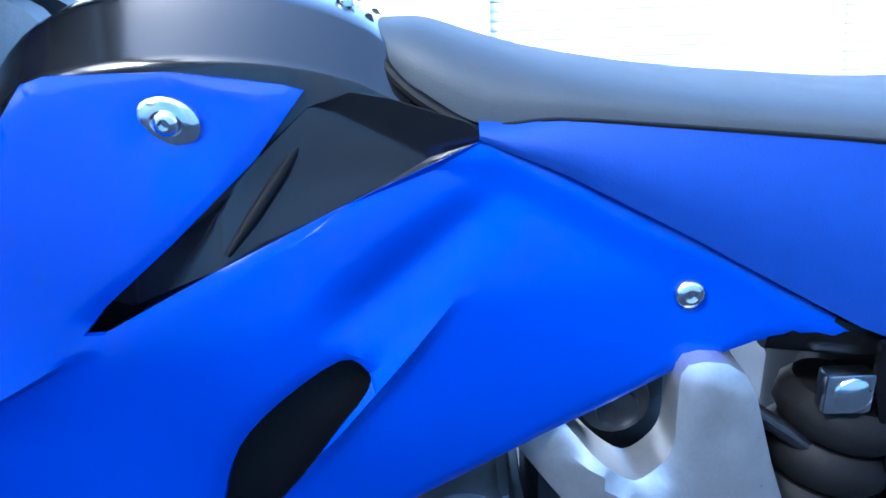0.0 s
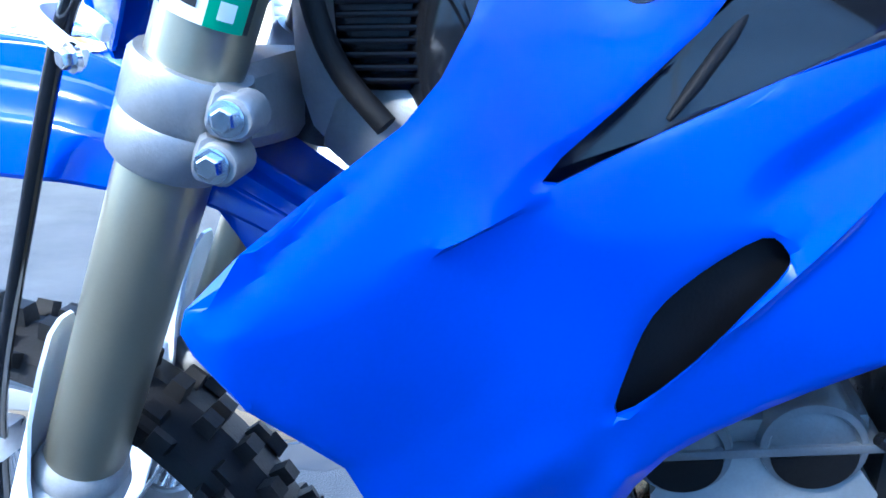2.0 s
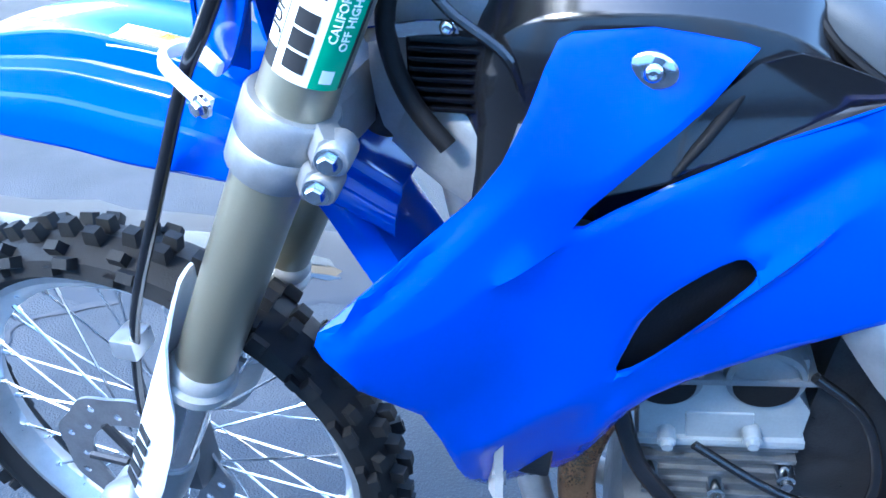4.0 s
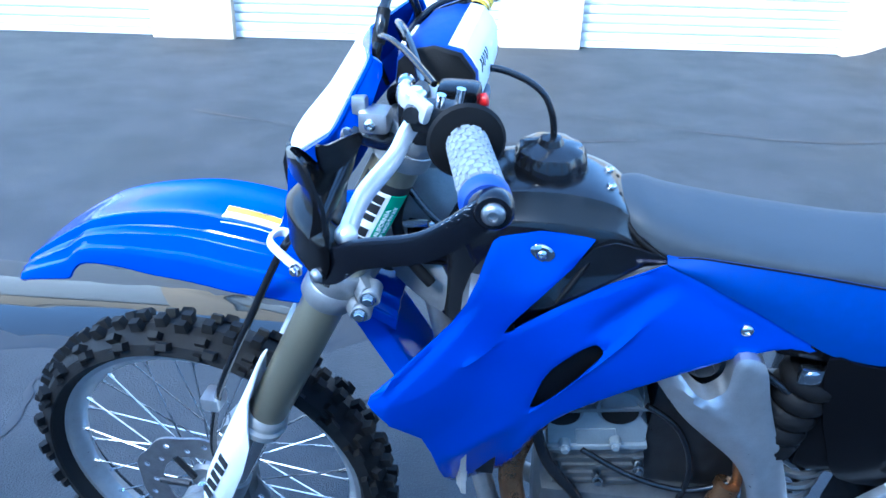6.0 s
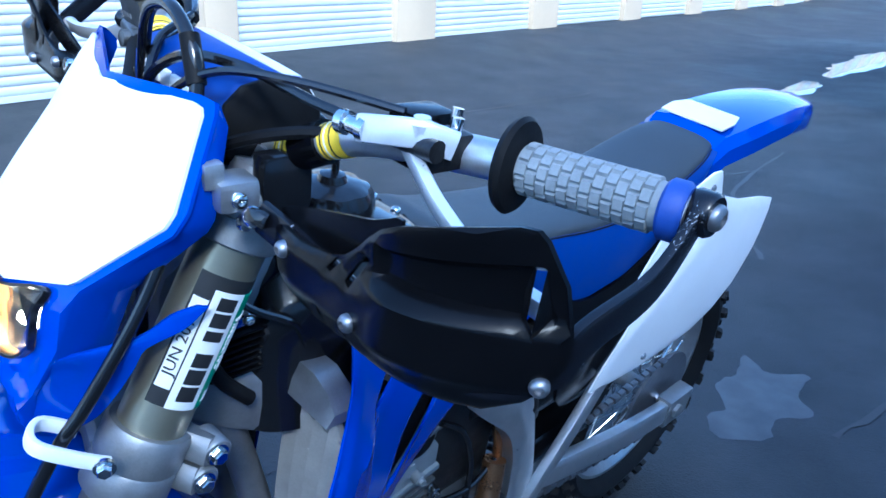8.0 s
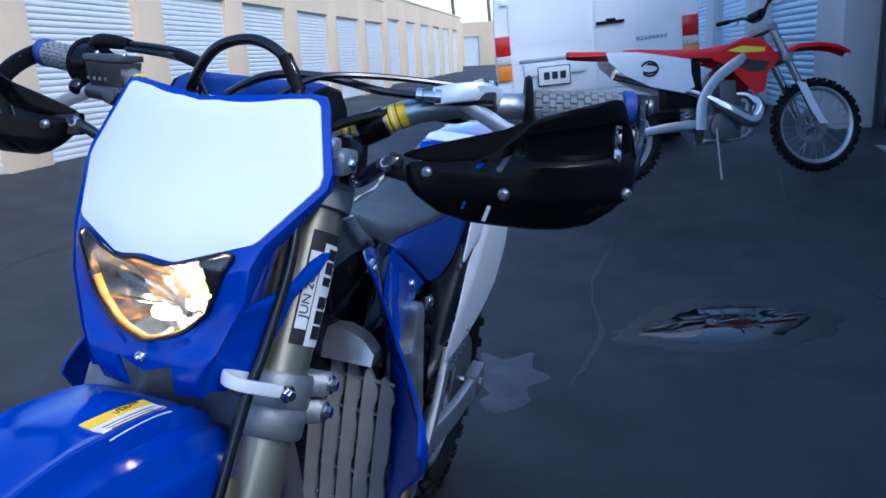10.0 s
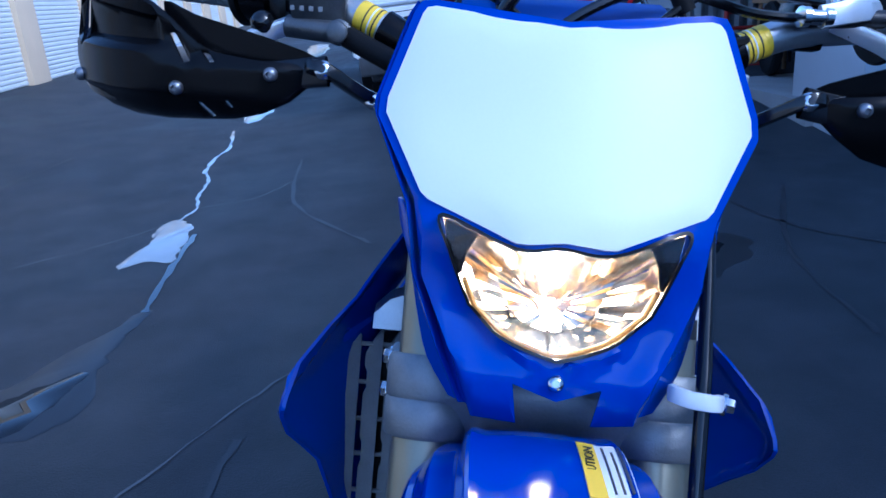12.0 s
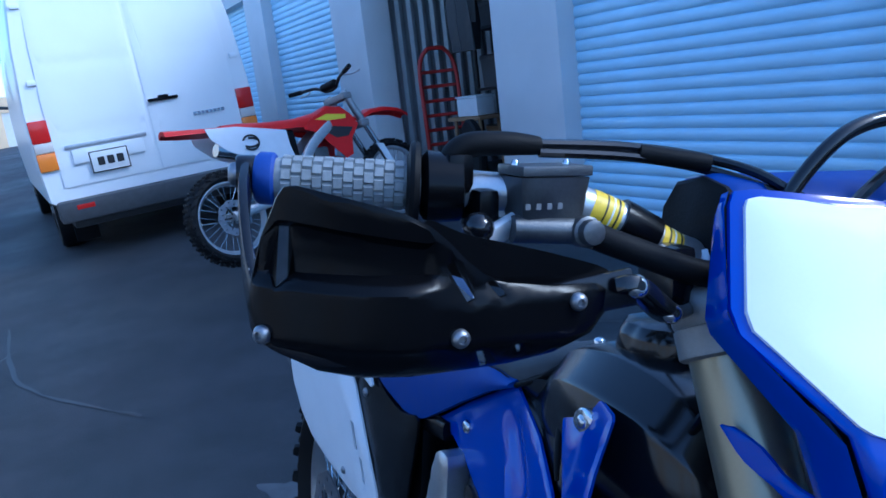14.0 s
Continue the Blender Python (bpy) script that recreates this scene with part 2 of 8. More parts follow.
def root(name, m, label, category, group="", kind=""):
    ob = new(name)
    ob.matrix_basis = m
    ob.empty_display_size = 0.1
    return tagged(ob, label, category, group, kind)


def smooth_path(pts, n=8, closed=False):
    """A Catmull-Rom curve through the points."""
    P = [Vector(p) for p in pts]
    k = len(P)
    out = []
    for i in range(k if closed else k - 1):
        if closed:
            a, b, c, d = P[i - 1], P[i], P[(i + 1) % k], P[(i + 2) % k]
        else:
            a, b, c, d = P[max(i - 1, 0)], P[i], P[i + 1], P[min(i + 2, k - 1)]
        for j in range(n):
            t = j / n
            out.append(0.5 * ((2 * b) + (c - a) * t + (2 * a - 5 * b + 4 * c - d) * t * t + (3 * b - a - 3 * c + d) * t ** 3))
    if not closed:
        out.append(P[-1].copy())
    return out


def loft(bm, rings, caps=True, closed=True):
    rows = [[bm.verts.new(v) for v in r] for r in rings]
    k = len(rows[0])
    for a, b in zip(rows, rows[1:]):
        for i in range(k if closed else k - 1):
            j = (i + 1) % k
            bm.faces.new((a[i], a[j], b[j], b[i]))
    if caps and closed:
        bm.faces.new(list(reversed(rows[0])))
        bm.faces.new(rows[-1])
    return rows


def tube(bm, pts, r, seg=10, caps=True, flat=None, up=None):
    """A round or, with flat=(wide, thick), a rounded flat bar along a path. r may vary along it."""
    P = [Vector(p) for p in pts]
    n = len(P)
    rad = list(r) if hasattr(r, "__len__") else [r] * n
    if len(rad) != n:
        rad = list(np.interp(np.linspace(0, 1, n), np.linspace(0, 1, len(rad)), rad))
    tan = [(P[min(i + 1, n - 1)] - P[max(i - 1, 0)]).normalized() for i in range(n)]
    ref = Vector(up) if up else (Vector((0, 0, 1)) if abs(tan[0].z) < 0.9 else Vector((1, 0, 0)))
    u = (ref - tan[0] * ref.dot(tan[0])).normalized()
    rings = []
    for i in range(n):
        if up:
            u = Vector(up)
        u = (u - tan[i] * u.dot(tan[i])).normalized()
        v = tan[i].cross(u)
        ring = []
        for s in range(seg):
            a = 2 * math.pi * s / seg
            c, d = math.cos(a), math.sin(a)
            if flat:
                e = 0.5
                c, d = math.copysign(abs(c) ** e, c) * flat[0] / 2, math.copysign(abs(d) ** e, d) * flat[1] / 2
                ring.append(P[i] + u * c + v * d)
            else:
                ring.append(P[i] + (u * c + v * d) * rad[i])
        rings.append(ring)
    loft(bm, rings, caps)
    return bm


def rod(a, b, r, seg=12):
    return tube(bmesh.new(), [a, b], r, seg)


def turned(bm, base, axis, profile, seg=24, arc=2 * math.pi, start=0.0):
    """A turned shape: profile rows of (distance along the axis, radius)."""
    axis = Vector(axis).normalized()
    ref = Vector((0, 0, 1)) if abs(axis.z) < 0.9 else Vector((1, 0, 0))
    u = (ref - axis * ref.dot(axis)).normalized()
    v = axis.cross(u)
    rings = []
    for h, r in profile:
        rings.append([Vector(base) + axis * h + (u * math.cos(start + arc * s / seg) + v * math.sin(start + arc * s / seg)) * max(r, 1e-4) for s in range(seg)])
    loft(bm, rings, caps=True)
    return bm


def block(bm, a, b, bev=0.0):
    r = bmesh.ops.create_cube(bm, size=1)
    for v in r["verts"]:
        v.co = Vector([a[i] if v.co[i] < 0 else b[i] for i in range(3)])
    if bev:
        es = {e for v in r["verts"] for e in v.link_edges}
        bmesh.ops.bevel(bm, geom=list(es), offset=bev, segments=2, profile=0.6, affect="EDGES")
    return bm


def inside(p, poly):
    x, y = p
    hit = False
    for (x1, y1), (x2, y2) in zip(poly, poly[1:] + poly[:1]):
        if (y1 > y) != (y2 > y) and x < (x2 - x1) * (y - y1) / (y2 - y1) + x1:
            hit = not hit
    return hit


def edge_dist(p, poly):
    best = 9.0
    for a, b in zip(poly, poly[1:] + poly[:1]):
        ax, ay, dx, dy = a[0], a[1], b[0] - a[0], b[1] - a[1]
        t = max(0, min(1, ((p[0] - ax) * dx + (p[1] - ay) * dy) / (dx * dx + dy * dy + 1e-12)))
        best = min(best, math.hypot(p[0] - ax - t * dx, p[1] - ay - t * dy))
    return best


def sheet(outline, place, thick=0.003, step=0.012, holes=(), bm=None, lip=0.0, lines=()):
    """A moulded panel: the outline (u, v) filled with a fine net, each point put where place(u, v) says, and given thickness by
    place's second answer, the way inward. lip: how far the rim rolls inward. lines: folds (a, b, width) that the net follows."""
    from mathutils.geometry import delaunay_2d_cdt
    loops = [outline, *holes]
    vs, es = [], []
    for lp in loops:
        k0 = len(vs)
        vs += [Vector(p) for p in lp]
        es += [(k0 + i, k0 + (i + 1) % len(lp)) for i in range(len(lp))]
    folds = []
    for a, b, wd in lines:
        dx, dy = b[0] - a[0], b[1] - a[1]
        ln = math.hypot(dx, dy)
        n = max(3, int(ln / (step * 0.7)))
        for off in (-1.6, -0.8, 0, 0.8, 1.6):
            last = None
            for k in range(n + 1):
                p = (a[0] + dx * k / n - dy / ln * off * wd, a[1] + dy * k / n + dx / ln * off * wd)
                ok = inside(p, outline) and not any(inside(p, h) for h in holes) and min(edge_dist(p, lp) for lp in loops) > 0.0015
                ok = ok and all(math.hypot(p[0] - q[0], p[1] - q[1]) > step * 0.3 for q in folds)
                if ok:
                    vs.append(Vector(p))
                    if last is not None:
                        es.append((last, len(vs) - 1))
                    last = len(vs) - 1
                    folds.append(p)
                else:
                    last = None
    us, ws = [p[0] for p in outline], [p[1] for p in outline]
    u = min(us) + step / 2
    row = 0
    while u < max(us):
        w = min(ws) + (step / 2 if row % 2 else step)
        while w < max(ws):
            if inside((u, w), outline) and not any(inside((u, w), h) for h in holes) and min(edge_dist((u, w), lp) for lp in loops) > step * 0.45 and all(abs(u - q[0]) + abs(w - q[1]) > step * 0.8 for q in folds):
                vs.append(Vector((u, w)))
            w += step
        u += step
        row += 1
    co, _, tris, *_ = delaunay_2d_cdt(vs, es, [], 0, 1e-6)
    bm = bm or bmesh.new()
    top, low = [], []
    for c in co:
        p, inward = place(c.x, c.y)
        p = Vector(p)
        if lip:
            d = min(edge_dist((c.x, c.y), lp) for lp in loops)
            if d < lip:
                p = p + Vector(inward) * (lip * 0.5 * (1 - d / lip) ** 2)
        top.append(bm.verts.new(p))
        low.append(bm.verts.new(p + Vector(inward) * thick))
    count = {}
    for t in tris:
        c = ((co[t[0]] + co[t[1]] + co[t[2]]) / 3)
        if not inside((c.x, c.y), outline) or any(inside((c.x, c.y), h) for h in holes):
            continue
        bm.faces.new([top[i] for i in t])
        bm.faces.new([low[i] for i in reversed(t)])
        for a, b in zip(t, (*t[1:], t[0])):
            k = (min(a, b), max(a, b))
            count[k] = count.get(k, 0) + 1
    for (a, b), c in count.items():
        if c == 1:
            bm.faces.new((top[a], top[b], low[b], low[a]))
    loose = [v for v in bm.verts if not v.link_faces]
    bmesh.ops.delete(bm, geom=loose, context="VERTS")
    return bm


def curve2(pts, n=5, closed=True):
    return [(p.x, p.y) for p in smooth_path([(a, b, 0) for a, b in pts], n, closed)]


def ridge(x, z, a, b, width):
    """How near (x, z) lies to the line from a to b, as a soft 0 to 1."""
    dx, dz = b[0] - a[0], b[1] - a[1]
    t = max(0, min(1, ((x - a[0]) * dx + (z - a[1]) * dz) / (dx * dx + dz * dz)))
    d = math.hypot(x - a[0] - t * dx, z - a[1] - t * dz)
    return math.exp(-(d / width) ** 2) * min(1, 4 * t + 0.15) * min(1, 4 * (1 - t) + 0.15)


def bolt(parent, at, axis, r=0.007, name="bolt", M=None, mat=None, hexa=False):
    axis = Vector(axis).normalized()
    bm = bmesh.new()
    if hexa:
        turned(bm, at, axis, [(-0.002, r * 1.35), (0.0015, r * 1.35), (0.0016, r), (0.006, r * 0.97), (0.007, r * 0.8)], 6)
        turned(bm, at, axis, [(-0.002, r * 1.4), (0.001, r * 1.4), (0.0014, r * 1.1)], 14)
    else:
        turned(bm, at, axis, [(-0.002, r), (0.001, r), (0.003, r * 0.82), (0.0042, r * 0.5), (0.0042, r * 0.42), (0.0015, r * 0.38)], 14)
    return part(name, bm, mat or CHROME, parent, "", M)


def letters(parent, text, size, at, right, up, mat, name="lettering", M=None, depth=0.0006, stretch=1.0):
    cu = bpy.data.curves.new(name, "FONT")
    cu.body, cu.size, cu.align_x, cu.align_y, cu.extrude, cu.resolution_u = text, size, "CENTER", "CENTER", depth, 2
    tmp = new(name, cu)
    me = bpy.data.meshes.new_from_object(tmp.evaluated_get(bpy.context.evaluated_depsgraph_get()))
    bpy.data.objects.remove(tmp)
    right, up = Vector(right).normalized(), Vector(up).normalized()
    out = right.cross(up)
    m = Matrix((right * stretch, up, out)).transposed().to_4x4()
    m.translation = Vector(at)
    bm = bmesh.new()
    bm.from_mesh(me)
    bm.transform(m)
    bpy.data.meshes.remove(me)
    return finish(name, bm, mat, parent, "", M, smooth=False)

# ---- the lane, its two rows of storage units, and what stands in it ----
A_ANG, A_C, B_C = radians(3.12), 5.636, -2.85
ALONG = Vector((math.cos(A_ANG), math.sin(A_ANG), 0))
ACROSS = Vector((-math.sin(A_ANG), math.cos(A_ANG), 0))
LANE = Matrix((ALONG, ACROSS, Vector((0, 0, 1)))).transposed().to_4x4()   # lane frame: u along, v across, z up


def step01(a, b, x):
    t = max(0.0, min(1.0, (x - a) / (b - a)))
    return t * t * (3 - 2 * t)


def ground_z(u, v=0.0):
    base = 0.17 * step01(2.9, 6.0, u) + 0.13 * step01(17, 27, u) - 0.055 * step01(2.6, 5.6, u) * (max(-2.9, min(1.6, v)) + 0.65)   # falls to the gutter
    if v > 3.5:
        near = 0.205 * step01(3.12, 3.86, u) + 0.13 * step01(23.5, 24.5, u)
        k = step01(3.5, 5.3, v)
        base = base * (1 - k) + near * k
    return base


us = sorted(set([-45, -30, -20, -12, -8, -6] + [round(-5 + 0.5 * k, 2) for k in range(26)] + [2.9, 3.12, 3.3, 3.5, 3.68, 3.86] + [8 + k for k in range(24)] + [35, 45, 60, 90, 160]))
vs = sorted(set([-90, -40, -20, -10] + [-6 + 0.5 * k for k in range(25)] + [5.3, 5.6, 7, 10, 20, 40, 90]))
bm = bmesh.new()
grid = [[bm.verts.new((u, v, ground_z(u, v))) for v in vs] for u in us]
for i in range(len(us) - 1):
    for j in range(len(vs) - 1):
        bm.faces.new((grid[i][j], grid[i + 1][j], grid[i + 1][j + 1], grid[i][j + 1]))
g = finish("ground", bm, ASPHALT)
g.matrix_basis = LANE
tagged(g, "dark worn asphalt of a shaded service lane", "ground", kind="structure")


def on_lane(name, bm, mat, label="", category="", kind="structure", parent=None, **kw):
    ob = finish(name, bm, mat, parent, "", **kw)
    if parent is None:
        ob.matrix_basis = LANE
        tagged(ob, label, category, kind=kind)
    return ob


SLAT = 0.076


def slat_mesh(width):
    bm = bmesh.new()
    prof = [(0.0, 0.0), (-0.006, 0.004), (-0.0125, 0.016), (-0.015, 0.036), (-0.0125, 0.056), (-0.005, 0.068), (0.004, 0.071), (0.004, 0.0758), (0.008, 0.0758), (0.008, 0.0)]
    loft(bm, [[Vector((u, v, z)) for v, z in prof] for u in (0, width)])
    bmesh.ops.recalc_face_normals(bm, faces=bm.faces[:])
    me = bpy.data.meshes.new("slat")
    for f in bm.faces:
        f.smooth = True
    bm.to_mesh(me)
    bm.free()
    me.set_sharp_from_angle(angle=radians(50))
    return me


later = []


def roller_door(name, u0, u1, z0, z1, v, mat, label, fine, face=-1):
    """A roller shutter of ribbed slats. fine: each slat a piece of its own, else one ribbed curtain."""
    width = u1 - u0
    turn = Matrix.Identity(4) if face < 0 else Matrix.Translation((width, 0, 0)) @ Matrix.Rotation(math.pi, 4, "Z")
    n = int((z1 - z0) / SLAT) + 1
    if fine:
        bm = bmesh.new()
        block(bm, (0, -0.02, 0.0), (width, 0.012, 0.05), 0.004)
        ob = finish(name, bm, mat)
        later.append((ob, width, n, mat, turn))
    else:
        bm = bmesh.new()
        rows = []
        for k in range(n):
            for v_, z_ in ((0.0, 0.0), (-0.014, 0.02), (-0.014, 0.056), (0.0, 0.075)):
                rows.append([Vector((0, v_, k * SLAT + z_)), Vector((width, v_, k * SLAT + z_))])
        rr = [[bm.verts.new(p) for p in r] for r in rows]
        for a, b in zip(rr, rr[1:]):
            bm.faces.new((a[0], a[1], b[1], b[0]))
        ob = finish(name, bm, mat, smooth=False)
    ob.matrix_basis = LANE @ Matrix.Translation((u0, v, z0)) @ turn
    tagged(ob, label, "roller door", kind="structure")
    return ob


# --- far row (cream stucco), in three steps up the slope ---
SECT = [(-21.0, 3.46, 0.0, 2.87, 2.16), (3.46, 24.15, 0.205, 3.05, 2.38), (24.15, 43.0, 0.335, 3.28, 2.56)]
DOORS = [(-2.11 + 2.965 * k, 0.16 + 2.965 * k, 0) for k in range(-6, 2)] + [(3.83 + 2.965 * k, 6.08 + 2.965 * k, 1) for k in range(7)] + [(24.6 + 2.96 * k, 26.5 + 2.96 * k, 2) for k in range(6)]
DEEP, INSET = 0.30, 0.10
dn = 1
for i, (a, b, z0, top, head) in enumerate(SECT):
    bm = bmesh.new()
    ds = sorted((d[0], d[1]) for d in DOORS if d[2] == i)
    x = a
    for d0, d1 in ds:
        block(bm, (x, A_C, z0 - 0.3), (d0, A_C + DEEP, top), 0.012)
        block(bm, (d0, A_C + 0.004, head), (d1, A_C + DEEP, top - 0.002))
        x = d1
    block(bm, (x, A_C, z0 - 0.3), (b, A_C + DEEP, top), 0.012)
    on_lane("wall_far_%d" % (i + 1), bm, STUCCO, "cream stucco wall of storage units", "wall")
    bm = bmesh.new()
    block(bm, (a, A_C - 0.03, top), (b, A_C + DEEP + 0.05, top + 0.07), 0.01)
    on_lane("trim_parapet_%d" % (i + 1), bm, ROOFTRIM, "stucco parapet cap", "trim")
    bm = bmesh.new()
    block(bm, (a, A_C + DEEP, top - 0.35), (b, A_C + 7.0, top - 0.2))
    on_lane("roof_far_%d" % (i + 1), bm, CONCRETE, "flat roof behind the parapet", "roof")
    bm = bmesh.new()
    block(bm, (a, A_C + 0.20, z0 - 0.28), (b, A_C + 0.24, top - 0.2))
    on_lane("backing_wall_%d" % (i + 1), bm, CONCRETE, "inner wall behind the doors", "wall")
    for d0, d1 in ds:
        fine = -6 < d0 < 9.5
        roller_door("door_%d" % dn, d0, d1, z0 + 0.006, head + 0.02, A_C + INSET, DOOR_WHITE, "closed pale ribbed roller door in a cream wall", fine)
        dn += 1

# --- near row (grey pillars, pale blue doors), with one unit open ---
B_TOP, B_HEAD = 3.6, 2.75
PIL = [(-12.3, -11.5), (-9.0, -8.2), (-5.9, -5.1), (-2.75, -1.95), (0.35, 1.15), (3.45, 4.245), (6.55, 7.37), (9.78, 10.6), (13.0, 13.8), (16.2, 17.0), (19.4, 20.2), (22.6, 23.4), (27.5, 28.4)]
bm = bmesh.new()
for a, b in PIL:
    block(bm, (a, B_C - 0.32, -0.3), (b, B_C, B_TOP), 0.015)
for (a, b), (c, d) in zip(PIL, PIL[1:]):
    block(bm, (b, B_C - 0.32, B_HEAD), (c, B_C - 0.004, B_TOP - 0.002))
on_lane("wall_near", bm, GREY_STUCCO, "grey painted pillars and lintels between storage doors", "wall")
for (a, b), (c, d) in zip(PIL, PIL[1:]):
    if abs(b - 4.245) < 0.01:
        continue
    roller_door("door_%d" % dn, b, c, ground_z(c if b > 3 else b, B_C) + 0.01, B_HEAD + 0.02, B_C - 0.16, DOOR_BLUE, "closed pale blue ribbed roller door", 0.5 < b < 9, face=1)
    dn += 1
bm = bmesh.new()
block(bm, (-12.3, B_C - 7.0, B_TOP - 0.1), (28.4, B_C - 0.33, B_TOP + 0.06))
on_lane("roof_near", bm, CONCRETE, "flat roof of the near row", "roof")
bm = bmesh.new()
block(bm, (-12.3, B_C - 7.2, -0.2), (28.4, B_C - 7.0, B_TOP))
on_lane("wall_near_back", bm, CONCRETE, "back wall of the near row", "wall")
# inside the open unit
OU0, OU1, OZ = 4.245, 6.55, 0.27
bm = bmesh.new()
block(bm, (OU0 - 0.3, B_C - 5.0, -0.2), (OU1 + 0.4, B_C + 0.06, OZ), 0.01)
on_lane("floor_unit", bm, CONCRETE, "concrete slab of the open unit", "floor")
bm = bmesh.new()
rows = []
for k in range(64):
    u = OU0 - 0.3 + k * (OU1 - OU0 + 0.7) / 63
    rows.append([Vector((u, B_C - 4.6 + (0.03 if k % 2 else 0.0), OZ)), Vector((u, B_C - 4.6 + (0.03 if k % 2 else 0.0), 2.9))])
rr = [[bm.verts.new(p) for p in r] for r in rows]
for a, b in zip(rr, rr[1:]):
    bm.faces.new((a[0], a[1], b[1], b[0]))
on_lane("wall_unit_back", bm, GALVANISED, "corrugated metal partition", "wall", smooth=False)
bm = bmesh.new()
rows = []
for k in range(121):
    v = B_C - 0.33 - k * 4.2 / 120
    rows.append([Vector((OU1 + 0.10 - (0.03 if k % 4 in (0, 1) else 0.0), v, OZ)), Vector((OU1 + 0.10 - (0.03 if k % 4 in (0, 1) else 0.0), v, 2.9))])
rr = [[bm.verts.new(p) for p in r] for r in rows]
for a, b in zip(rr, rr[1:]):
    bm.faces.new((a[0], a[1], b[1], b[0]))
on_lane("wall_unit_left", bm, GALVANISED, "corrugated metal partition", "wall", smooth=False)
bm = bmesh.new()
block(bm, (OU0 - 0.3, B_C - 4.7, OZ), (OU0 - 0.24, B_C - 0.33, 2.9))
on_lane("wall_unit_right", bm, DARK_CLUTTER, "dark partition of the open unit", "wall")
bm = bmesh.new()
block(bm, (OU0 - 0.3, B_C - 4.7, 2.9), (OU1 + 0.4, B_C - 0.33, 2.96))
on_lane("ceiling_unit", bm, CONCRETE, "ceiling of the open unit", "ceiling")


def lane_root(name, u, v, z, rz, label, category, group=""):
    return root(name, LANE @ pose(u, v, z, 0, 0, rz), label, category, group)


# red hand truck leaning in the unit
ht = lane_root("hand_truck", 6.16, B_C - 0.62, OZ, 75, "red tubular steel hand truck standing in the open unit", "hand truck")
for s in (-1, 1):
    part("side_rail", tube(bmesh.new(), smooth_path([(s * 0.20, 0.0, 0.05), (s * 0.20, -0.05, 0.7), (s * 0.19, -0.1, 1.15), (s * 0.10, -0.12, 1.32), (0, -0.12, 1.34)], 5), 0.022, 10), RED_STEEL, ht)
    bm = bmesh.new()
    turned(bm, (s * 0.23, -0.12, 0.13), (s, 0, 0), [(0, 0.05), (0, 0.12), (0.02, 0.13), (0.06, 0.13), (0.08, 0.12), (0.08, 0.05)], 24)
    part("wheel", bm, TYRE, ht)
for z in (0.2, 0.35, 0.5, 0.65, 0.8, 0.95, 1.1):
    part("cross_bar", tube(bmesh.new(), smooth_path([(-0.2, -0.03 - 0.08 * z, z), (0, -0.06 - 0.08 * z, z), (0.2, -0.03 - 0.08 * z, z)], 4), 0.018, 8), RED_STEEL, ht)
bm = bmesh.new()
block(bm, (-0.22, 0, 0.02), (0.22, 0.22, 0.032), 0.004)
part("toe_plate", bm, RED_STEEL, ht)
# shelves with boxes
shelf = lane_root("shelving_unit", 5.98, B_C - 0.95, OZ, -90, "dark metal shelving full of bins", "shelving")
for x in (0, 0.9):
    for y in (-0.45, 0):
        part("post", rod((x, y, 0), (x, y, 2.2), 0.02, 8), DARK_METAL, shelf)
for z in (0.25, 0.85, 1.45, 2.0):
    bm = bmesh.new()
    block(bm, (-0.02, -0.47, z), (0.92, 0.02, z + 0.03), 0.004)
    part("shelf", bm, DARK_METAL, shelf)
rnd = random.Random(4)
for z in (0.28, 0.88, 1.48, 2.03):
    x = 0.02
    while x < 0.70:
        w, h = rnd.uniform(0.16, 0.3), rnd.uniform(0.18, 0.42)
        bx = lane_root("storage_bin", 5.98, B_C - 0.95 - x, OZ + z, -90, "dark plastic bin on a shelf", "bin", "bins on the shelves")
        bm = bmesh.new()
        loft(bm, [[Vector((w / 2 + a * k, -0.22 + b * k, zz)) for a, b in ((-w / 2, -0.17), (w / 2, -0.17), (w / 2, 0.17), (-w / 2, 0.17))] for zz, k in ((0.003, 0.88), (h - 0.03, 0.97), (h - 0.028, 1.02), (h, 1.02))])
        part("body", bm, rnd.choice((DARK_CLUTTER, DARK_CLUTTER, VAN_GREY, CARTON)), bx)
        bm = bmesh.new()
        block(bm, (0.005, -0.395, h), (w - 0.005, -0.045, h + 0.015), 0.004)
        part("lid", bm, DARK_CLUTTER, bx)
        x += w + 0.02
wb = lane_root("white_box", 5.80, B_C - 0.78, OZ + 0.62, 10, "white plastic crate on a stool", "crate")
bm = bmesh.new()
block(bm, (-0.15, -0.12, 0.0), (0.15, 0.12, 0.18), 0.012)
part("body", bm, WHITE_PLASTIC, wb)
bm = bmesh.new()
block(bm, (-0.16, -0.13, 0.18), (0.16, 0.13, 0.2), 0.006)
part("lid", bm, WHITE_PLASTIC, wb)
stl = lane_root("stool", 5.80, B_C - 0.78, OZ, 10, "dark wooden stool under a crate", "stool")
bm = bmesh.new()
block(bm, (-0.24, -0.18, 0.58), (0.24, 0.18, 0.618), 0.006)
part("seat", bm, CARTON, stl)
for x in (-0.2, 0.2):
    for y in (-0.14, 0.14):
        part("leg", rod((x, y, 0), (x * 0.9, y * 0.9, 0.585), 0.018, 8), CARTON, stl)
coat = lane_root("hanging_jacket", 5.62, B_C - 0.62, OZ + 1.25, 0, "dark jacket hanging from the lintel rail", "jacket")
